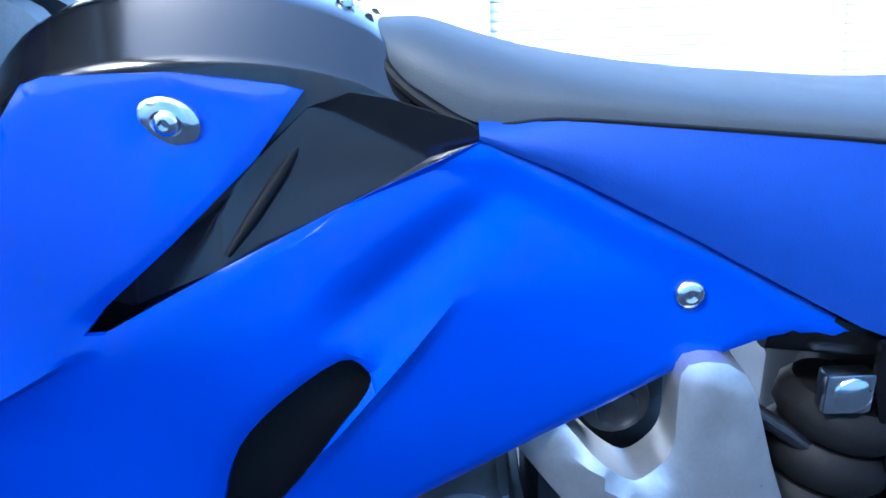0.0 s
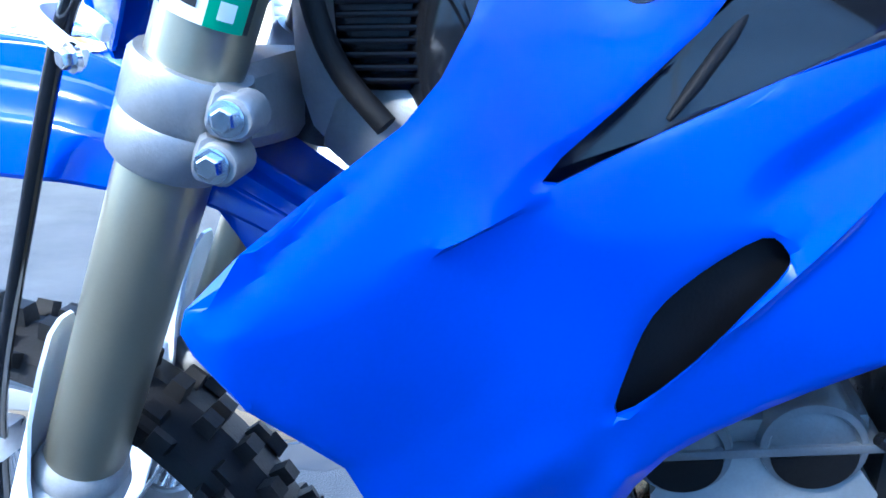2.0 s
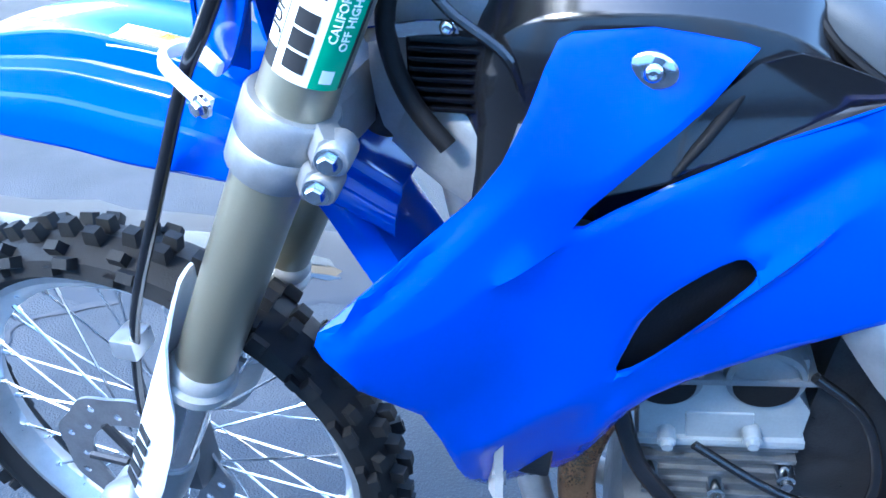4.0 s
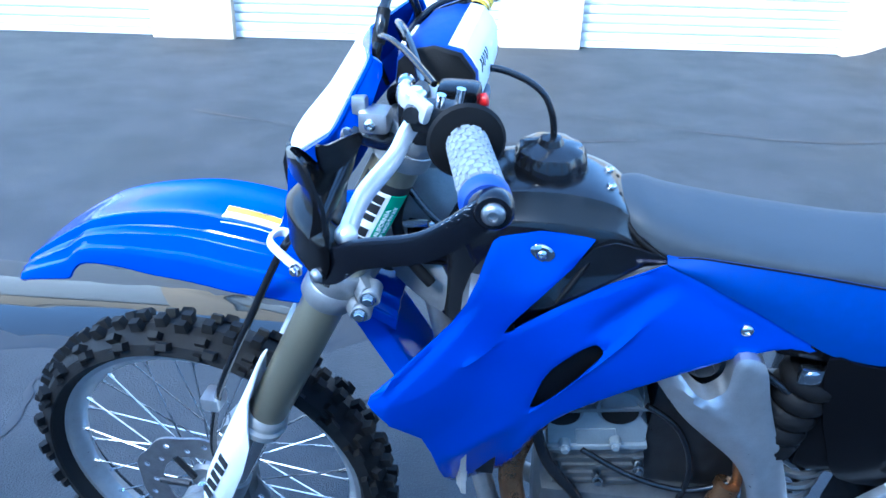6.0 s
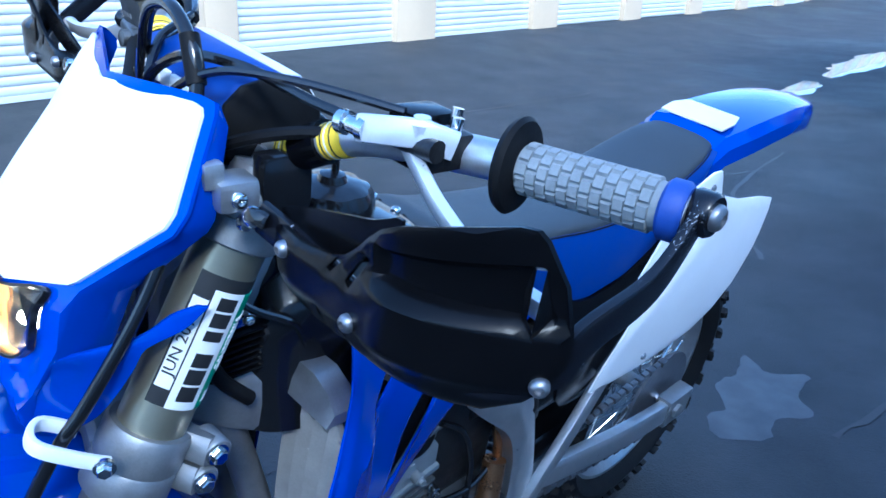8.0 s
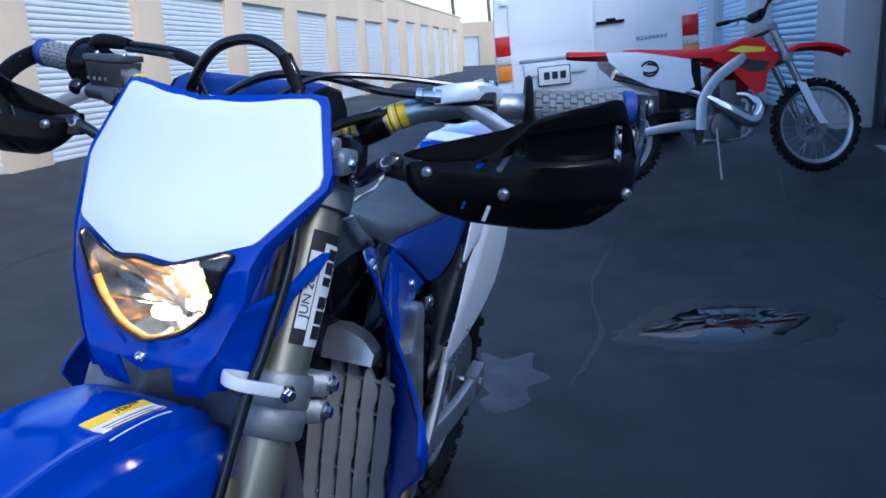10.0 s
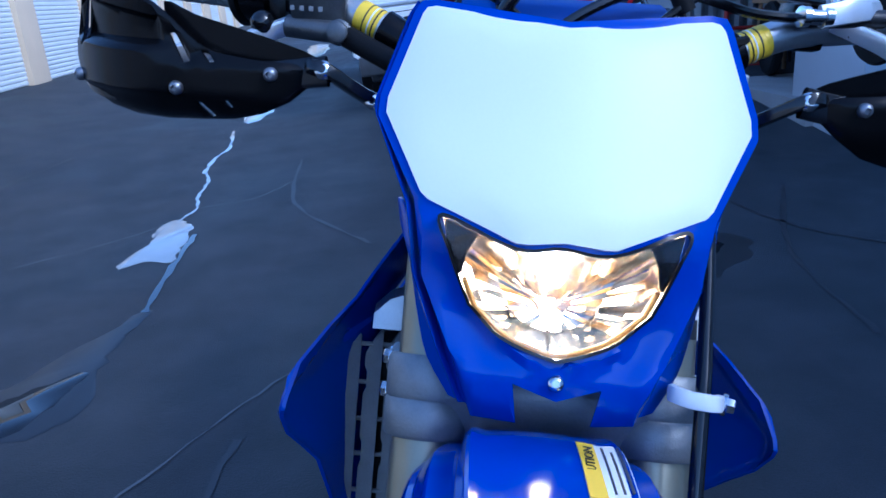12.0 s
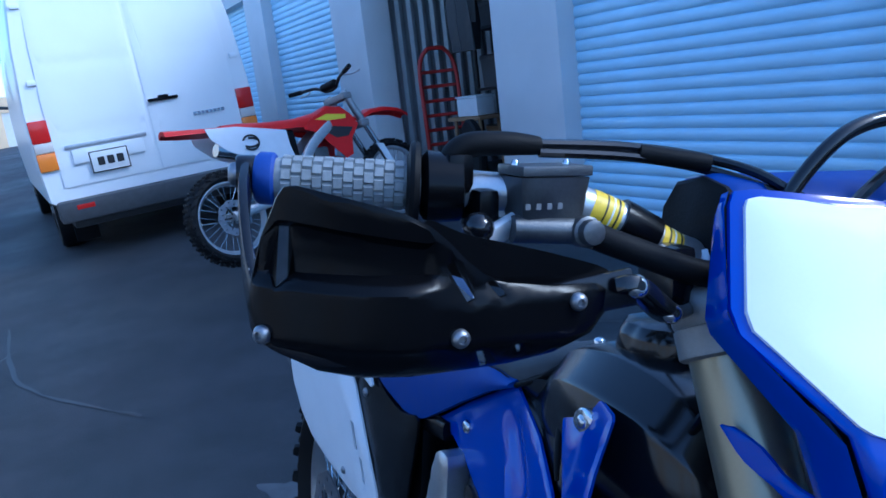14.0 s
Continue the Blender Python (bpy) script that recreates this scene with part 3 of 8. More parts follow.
bm = bmesh.new()
rings = []
for z, w, d in ((0.0, 0.2, 0.08), (0.25, 0.21, 0.1), (0.5, 0.2, 0.1), (0.7, 0.19, 0.09), (0.8, 0.12, 0.06), (0.85, 0.05, 0.04)):
    rings.append([Vector((w * math.cos(t) * (1 + 0.12 * math.sin(5 * t + 7 * z)), d * math.sin(t) * (1 + 0.3 * math.sin(7 * t)), z)) for t in np.linspace(0, 2 * math.pi, 28, endpoint=False)])
loft(bm, rings)
part("cloth", bm, DARK_CLUTTER, coat)
part("hanger", tube(bmesh.new(), smooth_path([(0, 0, 0.84), (0, 0, 1.2), (0.02, 0, 1.64)], 4), 0.006, 6), PEG_STEEL, coat)
fw = lane_root("spare_wheel", 5.36, B_C - 0.42, OZ + 0.31, -15, "spare motorcycle wheel leaning on a stool", "wheel")
bm = bmesh.new()
turned(bm, (0, -0.04, 0), (0, 1, 0), [(0.0, 0.24), (0.0, 0.285), (0.02, 0.305), (0.06, 0.305), (0.08, 0.285), (0.08, 0.24)], 48)
part("tyre", bm, TYRE, fw)
bm = bmesh.new()
turned(bm, (0, -0.02, 0), (0, 1, 0), [(0, 0.225), (0, 0.242), (0.04, 0.242), (0.04, 0.225)], 48)
part("rim", bm, CHROME, fw)
for k in range(12):
    t = k * math.pi / 6
    part("spoke", rod((0.02 * math.cos(t), 0, 0.02 * math.sin(t)), (0.23 * math.cos(t), 0, 0.23 * math.sin(t)), 0.003, 6), CHROME, fw)

# --- wall that ends the lane, trees beyond ---
bm = bmesh.new()
ED = [(8.3, 7.0), (4.6, 2.0), (0.6, -0.9), (-2.6, -5.0)]
y = 10.0
for a, b in ED:
    block(bm, (64.0, a, 0.0), (64.4, y, 3.9), 0.02)
    block(bm, (64.01, b, 2.75), (64.4, a, 3.9))
    y = b
block(bm, (64.0, -9.0, 0.0), (64.4, y, 3.9), 0.02)
on_lane("wall_end", bm, STUCCO, "cream stucco wall across the end of the lane", "wall")
for a, b in ED:
    bm = bmesh.new()
    rows = []
    for k in range(34):
        for v_, z_ in ((0.0, 0.0), (-0.014, 0.02), (-0.014, 0.056), (0.0, 0.075)):
            rows.append([Vector((0.12 + v_, b, 0.2 + k * SLAT + z_)), Vector((0.12 + v_, a, 0.2 + k * SLAT + z_))])
    rr = [[bm.verts.new(p) for p in r] for r in rows]
    for p, q in zip(rr, rr[1:]):
        bm.faces.new((p[0], p[1], q[1], q[0]))
    ob = finish("door_%d" % dn, bm, DOOR_WHITE, smooth=False)
    ob.matrix_basis = LANE @ Matrix.Translation((64.0, 0, 0))
    tagged(ob, "closed pale roller door at the lane's end", "roller door", kind="structure")
    dn += 1
bm = bmesh.new()
block(bm, (64.4, -9, 3.4), (76, 10, 3.5))
on_lane("roof_end", bm, CONCRETE, "flat roof at the lane's end", "roof")
bm = bmesh.new()
block(bm, (-21.4, -12, -0.2), (-21.0, 13, 3.6), 0.02)
on_lane("wall_back", bm, STUCCO, "cream wall closing the lane", "wall")


def palm(u, v, h, seed):
    r = random.Random(seed)
    p = lane_root("palm_tree", u, v, 0, 0, "tall fan palm beyond the end wall", "palm tree", "palms beyond the wall")
    top = Vector((r.uniform(-0.5, 0.5), r.uniform(-0.5, 0.5), h))
    part("trunk", tube(bmesh.new(), smooth_path([(0, 0, 0), (top.x * 0.3, top.y * 0.3, h * 0.5), top], 6), [0.32, 0.22, 0.17], 10), BARK, p)
    bm = bmesh.new()
    for k in range(70):
        t, e = r.uniform(0, 6.283), r.uniform(-1.3, 1.2)
        L = r.uniform(0.9, 1.5)
        d = Vector((math.cos(t) * math.cos(e), math.sin(t) * math.cos(e), math.sin(e)))
        sd = d.cross(Vector((0, 0, 1))).normalized()
        a = top + d * 0.1
        for j in range(5):
            f = (j - 2) * 0.25
            tip = a + (d + sd * f) * L + Vector((0, 0, -0.25 * L))
            m = a + (d + sd * f * 0.8) * L * 0.55
            w = sd * 0.05
            q = [bm.verts.new(c) for c in (a, m - w, tip, m + w)]
            bm.faces.new(q)
    finish("crown", bm, LEAF, p, smooth=False)


palm(92, 12.9, 9.7, 1)
palm(94, 8.8, 10.0, 2)
palm(97, -0.8, 10.6, 5)


def tree(u, v, h, w, seed):
    r = random.Random(seed)
    p = lane_root("tree", u, v, 0, 0, "leafy green tree beyond the end wall", "tree")
    part("trunk", tube(bmesh.new(), smooth_path([(0, 0, 0), (0.1, 0.1, h * 0.3), (0.0, 0.2, h * 0.6)], 5), [0.35, 0.25, 0.14], 10), BARK, p)
    for k in range(6):
        t = k * 1.05
        part("limb", tube(bmesh.new(), smooth_path([(0, 0.1, h * (0.3 + 0.05 * k)), (math.cos(t) * w * 0.3, math.sin(t) * w * 0.3, h * (0.45 + 0.05 * k)), (math.cos(t) * w * 0.6, math.sin(t) * w * 0.6, h * (0.55 + 0.06 * k))], 4), [0.14, 0.08, 0.03], 8), BARK, p)
    bm = bmesh.new()
    for k in range(2600):
        t, e, q = r.uniform(0, 6.283), r.uniform(-1, 1), r.random() ** 0.4
        lump = 0.75 + 0.25 * math.sin(3 * t + 4 * e) + 0.12 * math.sin(9 * t)
        c = Vector((math.cos(t) * math.sqrt(1 - e * e) * w, math.sin(t) * math.sqrt(1 - e * e) * w, e * h * 0.32)) * q * lump + Vector((0, 0, h * 0.68))
        s = r.uniform(0.12, 0.26)
        a, b = Vector((r.gauss(0, 1), r.gauss(0, 1), r.gauss(0, 1))).normalized() * s, Vector((r.gauss(0, 1), r.gauss(0, 1), r.gauss(0, 1))).normalized() * s
        bm.faces.new([bm.verts.new(x) for x in (c - a, c + b * 0.6, c + a, c - b * 0.6)])
    finish("crown", bm, LEAF, p, smooth=False)


tree(84, 5.2, 9.0, 2.3, 3)


# --- wet patches, seams and cracks on the asphalt ---
def patch(name, pts, mat, label, category, lift=0.004, wob=0.03, seed=0, n=6, kind="stuff"):
    r = random.Random(seed)
    out = []
    for p in smooth_path([(a, b, 0) for a, b in pts], n, True):
        out.append((p.x + r.uniform(-wob, wob), p.y + r.uniform(-wob, wob)))
    bm = bmesh.new()
    top = []
    cu, cv = sum(a for a, b in out) / len(out), sum(b for a, b in out) / len(out)
    inv = LANE.inverted()
    rim, mid = [], []
    for a, b in out:
        q = inv @ Vector((a, b, 0))
        rim.append(bm.verts.new((a, b, ground_z(q.x, q.y) + lift * 0.3)))
        a2, b2 = cu + (a - cu) * 0.96, cv + (b - cv) * 0.96
        mid.append(bm.verts.new((a2, b2, ground_z(q.x, q.y) + lift)))
    for i in range(len(out)):
        j = (i + 1) % len(out)
        bm.faces.new((rim[i], rim[j], mid[j], mid[i]))
    bm.faces.new(mid)
    ob = finish(name, bm, mat)
    return tagged(ob, label, category, kind=kind)


def streak(name, pts, width, mat, label, category, lift=0.004, seed=0, n=6):
    r = random.Random(seed)
    P = smooth_path([(a, b, 0) for a, b in pts], n)
    L, R = [], []
    for i, p in enumerate(P):
        d = (P[min(i + 1, len(P) - 1)] - P[max(i - 1, 0)]).normalized()
        w = width * (0.35 + r.random()) * 0.5
        s = Vector((-d.y, d.x, 0))
        if name == "crack" or width < 0.06:
            p = p + s * r.uniform(-0.007, 0.007)
        L.append((p + s * w))
        R.append((p - s * w))
    bm = bmesh.new()
    inv = LANE.inverted()
    h = lambda q: ground_z((inv @ q).x, (inv @ q).y) + lift
    rows = [(bm.verts.new((a.x, a.y, h(a))), bm.verts.new((b.x, b.y, h(b)))) for a, b in zip(L, R)]
    for a, b in zip(rows, rows[1:]):
        bm.faces.new((a[0], a[1], b[1], b[0]))
    return tagged(finish(name, bm, mat), label, category, kind="stuff")


patch("puddle", [(1.90, -0.51), (1.83, -0.80), (1.93, -1.03), (2.20, -1.22), (2.30, -1.0), (2.28, -0.80), (2.08, -0.60)], WATER, "still puddle on dark asphalt mirroring a red motorcycle", "puddle", 0.004, 0.018, 1)
patch("damp_patch", [(1.82, -0.42), (1.75, -0.82), (1.86, -1.12), (2.2, -1.36), (2.42, -1.05), (2.36, -0.7), (2.1, -0.5)], DAMP, "damp ring round a puddle", "wet patch", 0.0022, 0.025, 2)
# gutter water: the sky's reflection is put into its pale colour
patch("puddle", [(3.36, 1.62), (3.18, 1.655), (2.90, 1.61), (2.52, 1.64), (2.60, 1.52), (2.55, 1.38), (2.80, 1.40), (3.15, 1.44), (3.32, 1.52)], SKY_WATER, "gutter puddle, its sky reflection painted pale", "puddle", 0.004, 0.012, 3)
streak("puddle", [(3.34, 1.57), (3.60, 1.53), (3.9, 1.60), (4.3, 1.63), (4.55, 1.72)], 0.022, SKY_WATER, "thin run of water in the gutter", "puddle", 0.004, 4)
streak("puddle", [(4.55, 1.72), (5.0, 1.76), (5.4, 1.72), (6.2, 1.86)], 0.035, SKY_WATER, "thin run of water in the gutter", "puddle", 0.004, 5)
patch("puddle", [(6.6, 1.80), (7.4, 1.98), (8.2, 2.05), (8.0, 1.78), (7.2, 1.68)], SKY_WATER, "gutter puddle, its sky reflection painted pale", "puddle", 0.004, 0.04, 6)
patch("puddle", [(8.6, 1.9), (9.6, 2.2), (11.2, 2.35), (12.6, 2.3), (11.8, 1.9), (10.2, 1.75)], SKY_WATER, "gutter puddle, its sky reflection painted pale", "puddle", 0.004, 0.06, 7)
patch("puddle", [(14.0, 2.2), (16.4, 2.5), (19.5, 2.7), (18.8, 2.2), (16.0, 2.0)], SKY_WATER, "gutter puddle, its sky reflection painted pale", "puddle", 0.004, 0.06, 8)
patch("puddle", [(23.0, 2.7), (26.5, 3.2), (30.0, 3.4), (29.0, 2.7)], SKY_WATER, "gutter puddle, its sky reflection painted pale", "puddle", 0.004, 0.06, 9)
streak("seam", [(3.02, 1.385), (2.5, 1.35), (1.92, 1.305)], 0.03, WATER, "narrow wet seam", "wet seam", 0.004, 10)
patch("damp_patch", [(1.95, 1.28), (1.55, 1.30), (1.15, 1.25), (0.98, 1.38), (1.0, 1.62), (1.25, 1.62), (1.6, 1.47)], DAMP, "damp hollow in the gutter", "wet patch", 0.003, 0.02, 11)
patch("puddle", [(1.42, 1.335), (1.2, 1.345), (1.02, 1.42), (1.06, 1.56), (1.25, 1.53)], WATER, "shallow puddle", "puddle", 0.0045, 0.015, 12)
patch("silt", [(1.03, 1.60), (0.99, 1.69), (1.09, 1.72), (1.14, 1.66)], MUD, "brown silt at the rim of a puddle", "silt", 0.006, 0.01, 13)
patch("puddle", [(-2.6, 1.02), (-1.9, 0.99), (-1.45, 0.975), (-1.02, 1.02), (-0.78, 1.12), (-0.9, 1.23), (-1.25, 1.30), (-1.7, 1.32), (-2.3, 1.28)], WATER, "broad shallow puddle mirroring the far wall", "puddle", 0.004, 0.02, 14)
patch("damp_patch", [(-3.0, 0.95), (-1.9, 0.90), (-1.0, 0.92), (-0.55, 1.08), (-0.75, 1.35), (-1.4, 1.43), (-2.4, 1.45), (-3.1, 1.3)], DAMP, "damp asphalt round a broad puddle", "wet patch", 0.0022, 0.03, 15)
for k, pts in enumerate(([(-0.62, 0.75), (-0.35, 0.78), (-0.15, 0.70), (0.25, 0.74), (0.9, 0.70)], [(-1.6, 0.35), (-1.45, 0.55), (-1.48, 0.78), (-1.3, 0.9)], [(1.7, -2.2), (2.4, -1.6), (3.6, -1.5), (5.0, -1.65)], [(1.2, -1.35), (2.0, -1.45), (3.0, -1.9)], [(0.4, 3.6), (1.6, 3.3), (3.2, 3.5), (5.5, 3.1)], [(-2.0, 3.4), (-0.6, 3.0), (0.6, 3.2)], [(1.4, -0.25), (1.9, -0.35), (2.6, -0.3), (3.4, -0.4)], [(2.6, 0.4), (3.5, 0.9), (4.6, 1.0)])):
    streak("crack", pts, 0.022, TAR, "dark crack in the asphalt", "crack", 0.003, 20 + k, 8)
for k, pts in enumerate(([(3.6, 1.53), (3.7, 1.2), (4.1, 0.95)], [(3.3, 1.62), (3.0, 1.85), (2.6, 2.3)], [(0.6, 1.0), (1.1, 0.72), (1.5, 0.45)])):
    streak("crack", pts, 0.009, PALE_SEAM, "pale crack in the asphalt", "crack", 0.003, 40 + k, 8)

patch("pale_stain", [(1.16, -0.02), (1.24, 0.05), (1.33, 0.03), (1.42, 0.11), (1.54, 0.09), (1.68, 0.12), (1.62, 0.01), (1.70, -0.09), (1.55, -0.10), (1.47, -0.17), (1.36, -0.10), (1.26, -0.12)], STAIN, "pale dried stain on the asphalt", "stain", 0.0025, 0.006, 61, 5)

# ---- the blue motorcycle ----
LEAN, HEADING, TURN = 9.7, -2.5, -5.0
BIKE = Matrix.Translation((0, 0.157, 0)) @ Matrix.Rotation(radians(HEADING), 4, "Z") @ Matrix.Rotation(radians(LEAN), 4, "X")
HEAD = Vector((-0.36, 0, 0.98))
STEM = Vector((math.sin(radians(27)), 0, math.cos(radians(27))))
ST = Matrix.Translation(HEAD) @ Matrix.Rotation(radians(TURN), 4, STEM) @ Matrix.Translation(-HEAD)
bike = root("motorcycle", BIKE, "blue enduro motorcycle with black hand guards and a lit headlight", "motorcycle")
FD = Vector((0.4254, 0, 0.9050))


def fork_at(z, s=-1):
    return Vector((-0.4466 + (z - 0.84) * 0.47, 0.089 * s - 0.0065, z))


def wheel(owner, name, c, r_out, width, rim_r, M, spokes=36, disc=-1, disc_r=0.12, tyre_label="", knob_rows=5, mats=None):
    rim_m, hub_m, tyre_m = mats or (ALLOY, ALLOY_MATT, TYRE)
    c = Vector(c)
    Y = Vector((0, 1, 0))
    bm = bmesh.new()
    hw = width * 0.27
    prof = [(-hw, rim_r), (-hw, rim_r + 0.011), (-hw * 0.75, rim_r + 0.011), (-hw * 0.6, rim_r), (0, rim_r - 0.006), (hw * 0.6, rim_r),
            (hw * 0.75, rim_r + 0.011), (hw, rim_r + 0.011), (hw, rim_r), (hw * 0.5, rim_r - 0.014), (0, rim_r - 0.02), (-hw * 0.5, rim_r - 0.014)]
    rows = []
    for k in range(72):
        a = 2 * math.pi * k / 72
        e = Vector((math.cos(a), 0, math.sin(a)))
        rows.append([bm.verts.new(c + Y * y + e * r) for y, r in prof])
    for k in range(72):
        a, b = rows[k], rows[(k + 1) % 72]
        for i in range(len(prof)):
            j = (i + 1) % len(prof)
            bm.faces.new((a[i], a[j], b[j], b[i]))
    w = part(name, bm, rim_m, owner, "spoked wheel with a worn silver rim", M)
    # tyre with knobs
    bm = bmesh.new()
    base = r_out - 0.017
    tw = width / 2
    sec = [(-hw * 0.9, rim_r + 0.006), (-tw * 0.86, rim_r + 0.022), (-tw, rim_r + 0.42 * (base - rim_r)), (-tw * 0.86, rim_r + 0.75 * (base - rim_r)), (-tw * 0.5, base - 0.006),
           (0, base), (tw * 0.5, base - 0.006), (tw * 0.86, rim_r + 0.75 * (base - rim_r)), (tw, rim_r + 0.42 * (base - rim_r)), (tw * 0.86, rim_r + 0.022), (hw * 0.9, rim_r + 0.006)]
    rows = []
    for k in range(72):
        a = 2 * math.pi * k / 72
        e = Vector((math.cos(a), 0, math.sin(a)))
        rows.append([bm.verts.new(c + Y * y + e * r) for y, r in sec])
    for k in range(72):
        a, b = rows[k], rows[(k + 1) % 72]
        for i in range(len(sec) - 1):
            bm.faces.new((a[i], a[i + 1], b[i + 1], b[i]))

    part("tyre", bm, tyre_m, w, "black off-road tyre", M, angle=25)
    bm = bmesh.new()

    def knob(a, y, tilt, l, wd, h, r0):
        e = Vector((math.cos(a), 0, math.sin(a)))
        t = Vector((-math.sin(a), 0, math.cos(a)))
        nrm = (e * math.cos(tilt) + Y * math.sin(tilt)).normalized()
        sd = (Y * math.cos(tilt) - e * math.sin(tilt)).normalized()
        o = c + e * r0 + Y * y
        lo = [bm.verts.new(o + t * (l / 2 * i) + sd * (wd / 2 * j)) for i, j in ((-1, -1), (1, -1), (1, 1), (-1, 1))]
        hi = [bm.verts.new(o + nrm * h + t * (l / 2 * i * 0.82) + sd * (wd / 2 * j * 0.85)) for i, j in ((-1, -1), (1, -1), (1, 1), (-1, 1))]
        bm.faces.new(hi)
        for i in range(4):
            j = (i + 1) % 4
            bm.faces.new((lo[i], lo[j], hi[j], hi[i]))

    n = 52
    for k in range(n):
        a = 2 * math.pi * k / n
        b = a + math.pi / n
        if k % 2:
            knob(a, -tw * 0.24, -0.1, 0.019, tw * 0.34, 0.017, base - 0.002)
            knob(a, tw * 0.24, 0.1, 0.019, tw * 0.34, 0.017, base - 0.002)
            for s in (-1, 1):
                knob(b, s * tw * 0.86, s * 1.05, 0.022, tw * 0.30, 0.013, rim_r + 0.74 * (base - rim_r))
        else:
            knob(a, 0, 0, 0.018, tw * 0.40, 0.017, base - 0.002)
            for s in (-1, 1):
                knob(a, s * tw * 0.57, s * 0.5, 0.020, tw * 0.30, 0.015, base - 0.009)
                knob(a, s * tw * 0.94, s * 1.25, 0.015, tw * 0.24, 0.010, rim_r + 0.60 * (base - rim_r))
    tread = part("tread", bm, tyre_m, w, tyre_label or "black rubber tread blocks", M, angle=25)
    tagged(tread, tyre_label or "black rubber tread blocks", kind="stuff")
    bm = bmesh.new()
    turned(bm, c - Y * 0.045, Y, [(0, 0.014), (0.003, 0.03), (0.012, 0.034), (0.014, 0.022), (0.076, 0.022), (0.078, 0.034), (0.087, 0.03), (0.09, 0.014)], 24)
    part("hub", bm, hub_m, w, "", M)
    for k in range(spokes):
        s = -1 if k % 2 else 1
        a0 = 2 * math.pi * k / spokes
        a1 = a0 + (0.5 if (k // 2) % 2 else -0.5)
        p = c + Y * (s * 0.034) + Vector((math.cos(a1), 0, math.sin(a1))) * 0.031
        q = c + Y * (s * 0.006) + Vector((math.cos(a0), 0, math.sin(a0))) * (rim_r - 0.014)
        bm = rod(p, q, 0.0018, 6)
        tube(bm, [q + (p - q) * 0.06, q], 0.0035, 6)
        part("spoke", bm, CHROME, w, "", M)
    # brake disc with cut-outs
    bm = bmesh.new()
    y0 = disc * 0.055
    ring_o = [(disc_r * (1 + 0.025 * math.cos(9 * t))) for t in np.linspace(0, 2 * math.pi, 90, endpoint=False)]
    pts = [(r * math.cos(t), r * math.sin(t)) for r, t in zip(ring_o, np.linspace(0, 2 * math.pi, 90, endpoint=False))]
    holes = [[(disc_r * 0.62 * math.cos(t), disc_r * 0.62 * math.sin(t)) for t in np.linspace(0, 2 * math.pi, 40, endpoint=False)]]
    for k in range(18):
        t0 = 2 * math.pi * k / 18
        cr = disc_r * (0.74 if k % 2 else 0.88)
        holes.append([(cr * math.cos(t0) + 0.006 * math.cos(t), cr * math.sin(t0) + 0.006 * math.sin(t)) for t in np.linspace(0, 2 * math.pi, 7, endpoint=False)])
    sheet(pts, lambda u, v: (c + Vector((u, y0, v)), (0, -disc, 0)), 0.004, 0.02, holes, bm)
    part("brake_disc", bm, PEG_STEEL, w, "drilled steel brake disc", M)
    for k in range(6):
        a = k * math.pi / 3
        e = Vector((math.cos(a), 0, math.sin(a)))
        part("carrier_arm", tube(bmesh.new(), [c + Y * y0 + e * 0.025, c + Y * y0 + e * disc_r * 0.66], 0.006, 8), DARK_METAL, w, "", M)
    return w


FA = Vector((-0.724, 0, 0.34))
RA = Vector((0.735, 0, 0.338))
wheel(bike, "front_wheel", FA, 0.338, 0.088, 0.268, ST, tyre_label="black knobbly front tyre with dusty blocks")
wheel(bike, "rear_wheel", RA, 0.336, 0.115, 0.235, None, disc=1, tyre_label="wide black knobbly rear tyre")

